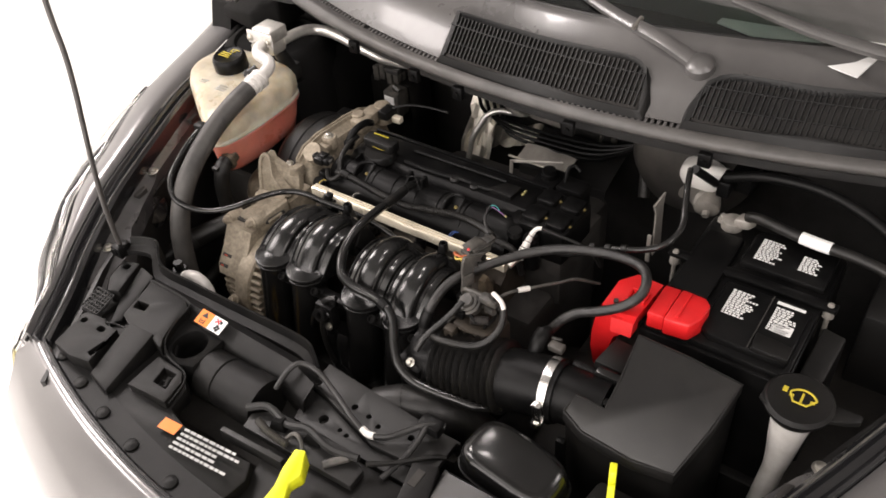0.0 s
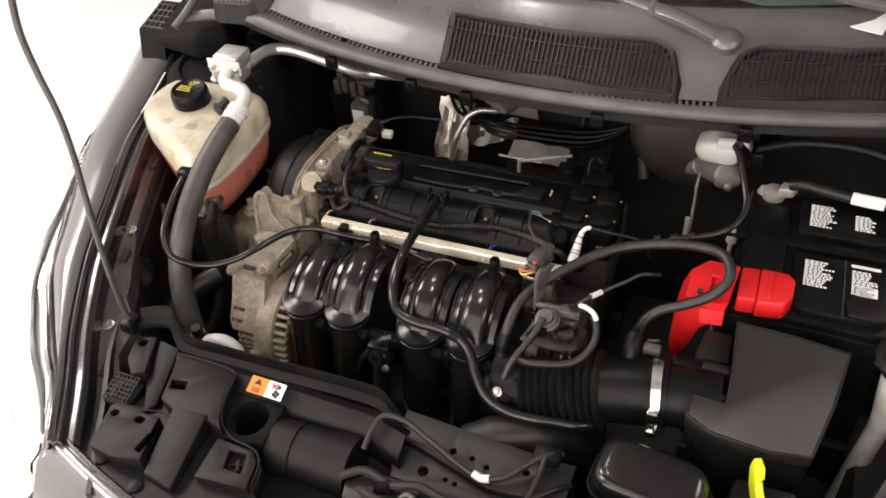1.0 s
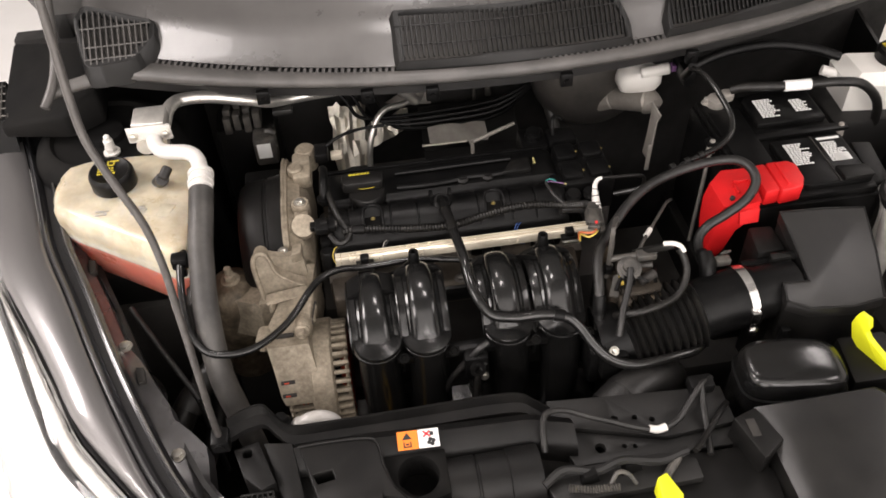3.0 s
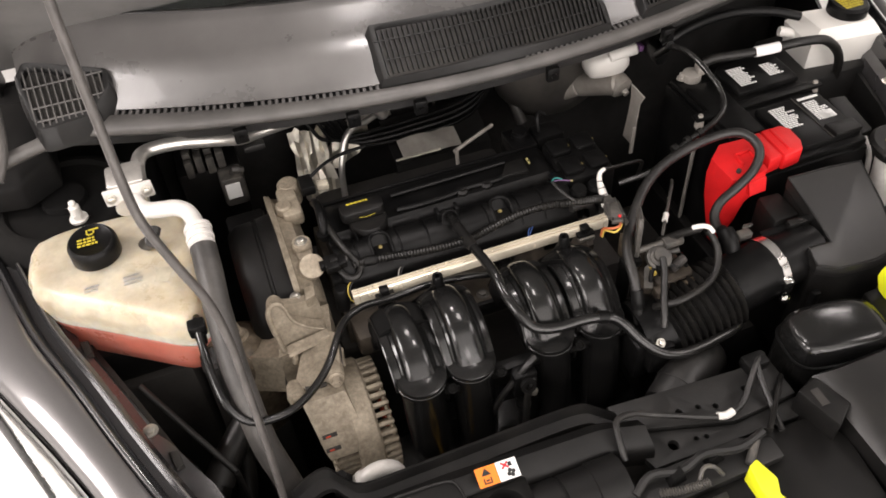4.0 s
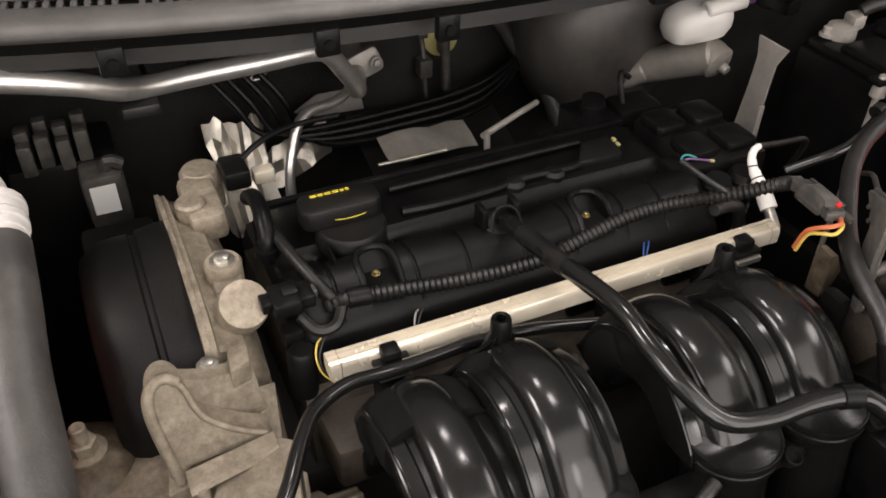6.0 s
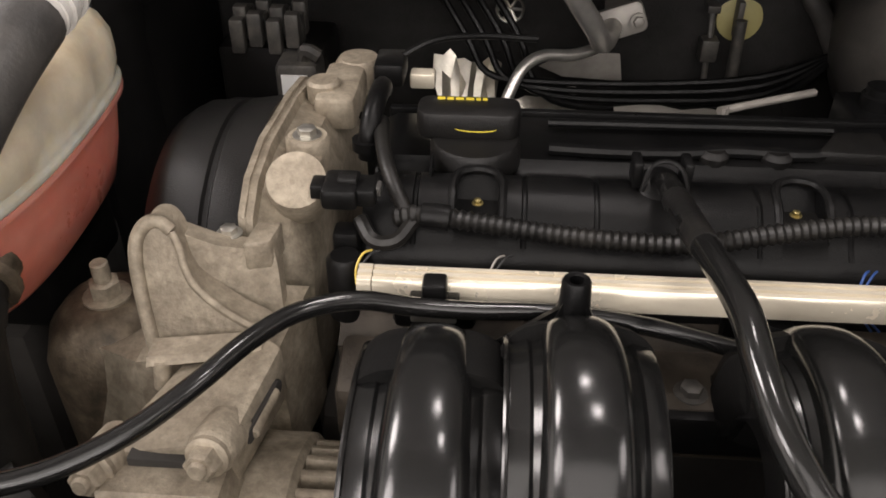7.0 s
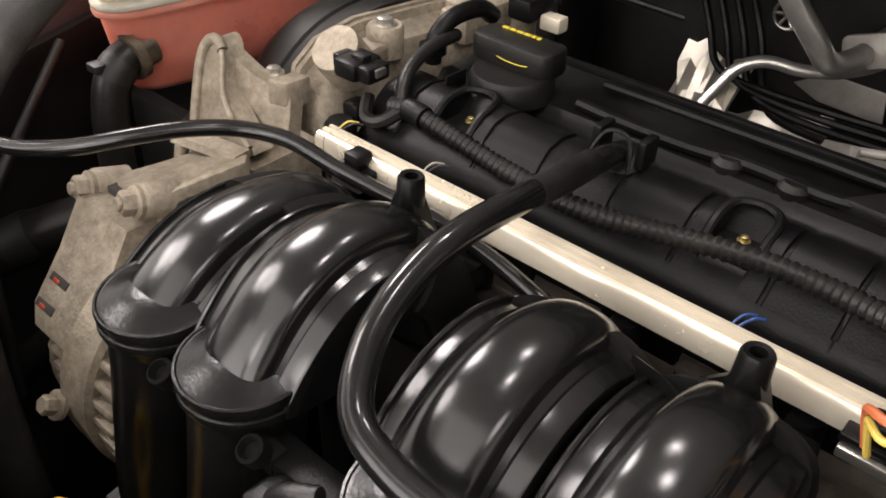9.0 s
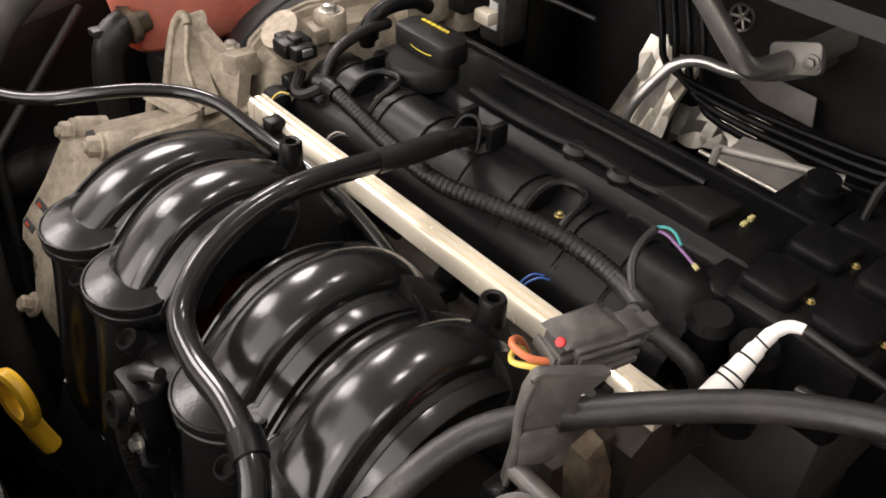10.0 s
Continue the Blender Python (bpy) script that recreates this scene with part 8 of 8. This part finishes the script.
def brake_unit():
    t = thing("brake_booster", (0.36, 0.25, 0.80), "brake master cylinder with white cap below the cowl", "brake unit")
    part("booster", lathe([(0.03, -0.05), (0.075, -0.04), (0.10, -0.01), (0.105, 0.02), (0.09, 0.07), (0.085, 0.10)], (0.322, 0.325, 0.905), (0.0, 1, 0.05), 36), DRUM, t, "round dusty black booster drum")
    ring = [(math.copysign(abs(math.cos(a)) ** 0.6, math.cos(a)), math.copysign(abs(math.sin(a)) ** 0.6, math.sin(a))) for a in [2 * math.pi * k / 24 for k in range(24)]]
    tank = [[(0.368 + 0.034 * k * u, 0.234 - 0.006 * u + 0.022 * k * v, z + 0.004 * u) for u, v in ring] for k, z in ((0.55, 0.934), (0.85, 0.938), (1.0, 0.948), (1.0, 0.956), (0.93, 0.966), (0.7, 0.972))]
    part("reservoir", joined(loft(tank), rod((0.366, 0.222, 0.970), (0.411, 0.216, 0.978), 0.0095, 16, 0.002)), WHITE, t, "white plastic reservoir")
    part("cylinder", joined(rod((0.388, 0.215, 0.920), (0.345, 0.29, 0.880), 0.020, 20, 0.003), rod((0.345, 0.275, 0.885), (0.318, 0.30, 0.862), 0.015, 16, 0.002)), GREYMETAL, t, "dull alloy master cylinder")
    part("valve_end", lathe([(0.017, -0.012), (0.019, 0), (0.019, 0.014), (0.013, 0.018), (0.006, 0.019), (0.005, 0.026), (0, 0.026)], (0.386, 0.222, 0.916), (0.2, -0.8, -0.3), 18), GREYMETAL, t)
    part("strap", joined(soften(loft([[(0.3515, y, z) for y, z in side] + [(0.3540, y, z) for y, z in side[::-1]] for side in (((0.090, 0.985), (0.128, 0.985)), ((0.100, 0.966), (0.124, 0.966)), ((0.102, 0.935), (0.126, 0.935)), ((0.104, 0.885), (0.132, 0.885)))]), 0.0008), box(0.345, 0.3515, 0.098, 0.101, 0.875, 0.925, 0.0008)), GREYMETAL, t, "dull grey steel strap")
    part("plug", joined(box(0.419, 0.450, 0.19, 0.23, 0.972, 1.004, 0.004), box(0.412, 0.430, 0.158, 0.192, 0.980, 1.006, 0.003)), SATIN, t)
    part("blue_lock", box(0.411, 0.4188, 0.208, 0.221, 0.975, 0.985, 0.001), WIREPUR, t)
    part("conduit", tube([(0.42, 0.165, 1.01), (0.47, 0.165, 1.03), (0.54, 0.165, 1.035), (0.60, 0.15, 1.03), (0.64, 0.135, 1.02)], 0.007, 10), SATIN, t)
    part("stalk", tube([(0.41, 0.16, 1.0), (0.402, 0.13, 1.03), (0.395, 0.108, 1.052)], 0.006, 10), SATIN, t)
    return t


brake_unit()
br2 = thing("brake_fluid_tank", (0.73, 0.15, 0.92), "white brake fluid tank with black and yellow cap", "tank")
part("body", soften(loft([[(0.665, 0.12, 0.925), (0.775, 0.105, 0.925), (0.785, 0.17, 0.925), (0.67, 0.185, 0.925)], [(0.66, 0.115, 0.975), (0.78, 0.10, 0.975), (0.79, 0.175, 0.975), (0.665, 0.19, 0.975)], [(0.68, 0.125, 0.992), (0.77, 0.115, 0.992), (0.78, 0.165, 0.992), (0.68, 0.18, 0.992)]]), 0.008, 3), WHITE, br2)
bc = part("cap", lathe([(0.030, 0), (0.031, 0.004), (0.031, 0.018), (0.027, 0.022), (0.0, 0.022)], (0.748, 0.152, 0.988), sides=30), SATIN, br2, "black cap with yellow print")
part("print", bars(6, (0.729, 0.167, 1.0102), 0.012, 0.006, 0.038, 0.0045, 0.0006, 21), YINK, bc)
part("shelf", box(0.64, 0.77, 0.09, 0.22, 0.80, 0.927, 0.006), DARK, br2)
part("spout", rod((0.668, 0.165, 0.965), (0.645, 0.175, 0.97), 0.008, 12), WHITE, br2)


def washer_filler():
    t = thing("washer_filler", (0.62, -0.13, 0.70), "white washer bottle neck with black hinged cap", "washer bottle")
    part("neck", tube([(0.618, -0.128, 0.966), (0.618, -0.129, 0.945), (0.617, -0.130, 0.915), (0.617, -0.132, 0.885), (0.615, -0.134, 0.850), (0.611, -0.136, 0.80), (0.607, -0.138, 0.74), (0.604, -0.14, 0.70)], 0.0255, 22, radius=lambda i, n: max(0.5, 1.0 - 0.95 * i / n)), WHITEPIPE, t, "dull white filler neck")
    cap = part("cap", lathe([(0.028, -0.008), (0.0305, -0.005), (0.0305, 0.003), (0.036, 0.006), (0.037, 0.011), (0.033, 0.015), (0.0, 0.0155)], (0.619, -0.127, 0.966), (0, -0.06, 1), 34), SHROUD, t, "black cap with a yellow washer symbol")
    part("hinge", prism([(0.581, -0.142), (0.600, -0.158), (0.600, -0.10), (0.586, -0.110)], 0.971, 0.978, 0.002), SHROUD, cap)
    part("finger_tab", prism([(0.648, -0.138), (0.672, -0.128), (0.682, -0.122), (0.682, -0.112), (0.668, -0.112), (0.648, -0.112)], 0.967, 0.975, 0.002), SHROUD, cap)
    arc = [(0.622 + 0.016 * math.cos(a), -0.134 + 0.017 * math.sin(a), 0.9832) for a in [radians(30 + 120 * i / 10) for i in range(11)]]
    part("symbol", joined(tube(arc, 0.0012, 6, raw=True), tube([arc[0], (0.628, -0.137, 0.983), (0.614, -0.137, 0.983), arc[-1]], 0.0012, 6, raw=True), box(0.620, 0.6225, -0.136, -0.122, 0.9826, 0.9838, 0), box(0.608, 0.613, -0.131, -0.128, 0.9826, 0.9838, 0), box(0.630, 0.635, -0.131, -0.128, 0.9826, 0.9838, 0), box(0.600, 0.605, -0.128, -0.121, 0.9826, 0.9838, 0)), YINK, cap)
    return t


washer_filler()
# dark mass of the gearbox under the air box and battery
gb = thing("gearbox", (0.43, 0.0, 0.36), "grimy gearbox casing beside the engine", "gearbox")
part("casing", box(0.27, 0.60, -0.16, 0.16, 0.36, 0.70, 0.02), PIT, gb)
part("bell_housing", lathe([(0.12, 0), (0.14, 0.06), (0.12, 0.14)], (0.25, -0.02, 0.58), (1, 0, 0), 28), PIT, gb)
sc = thing("side_carrier", (0.7, -0.1, 0.42), "dark side carrier beside the battery", "carrier")
part("box_section", box(0.60, 0.80, -0.22, 0.16, 0.42, 0.80, 0.02), PIT, sc)
part("front_section", box(0.62, 0.78, -0.36, -0.2, 0.42, 0.76, 0.02), PIT, sc)
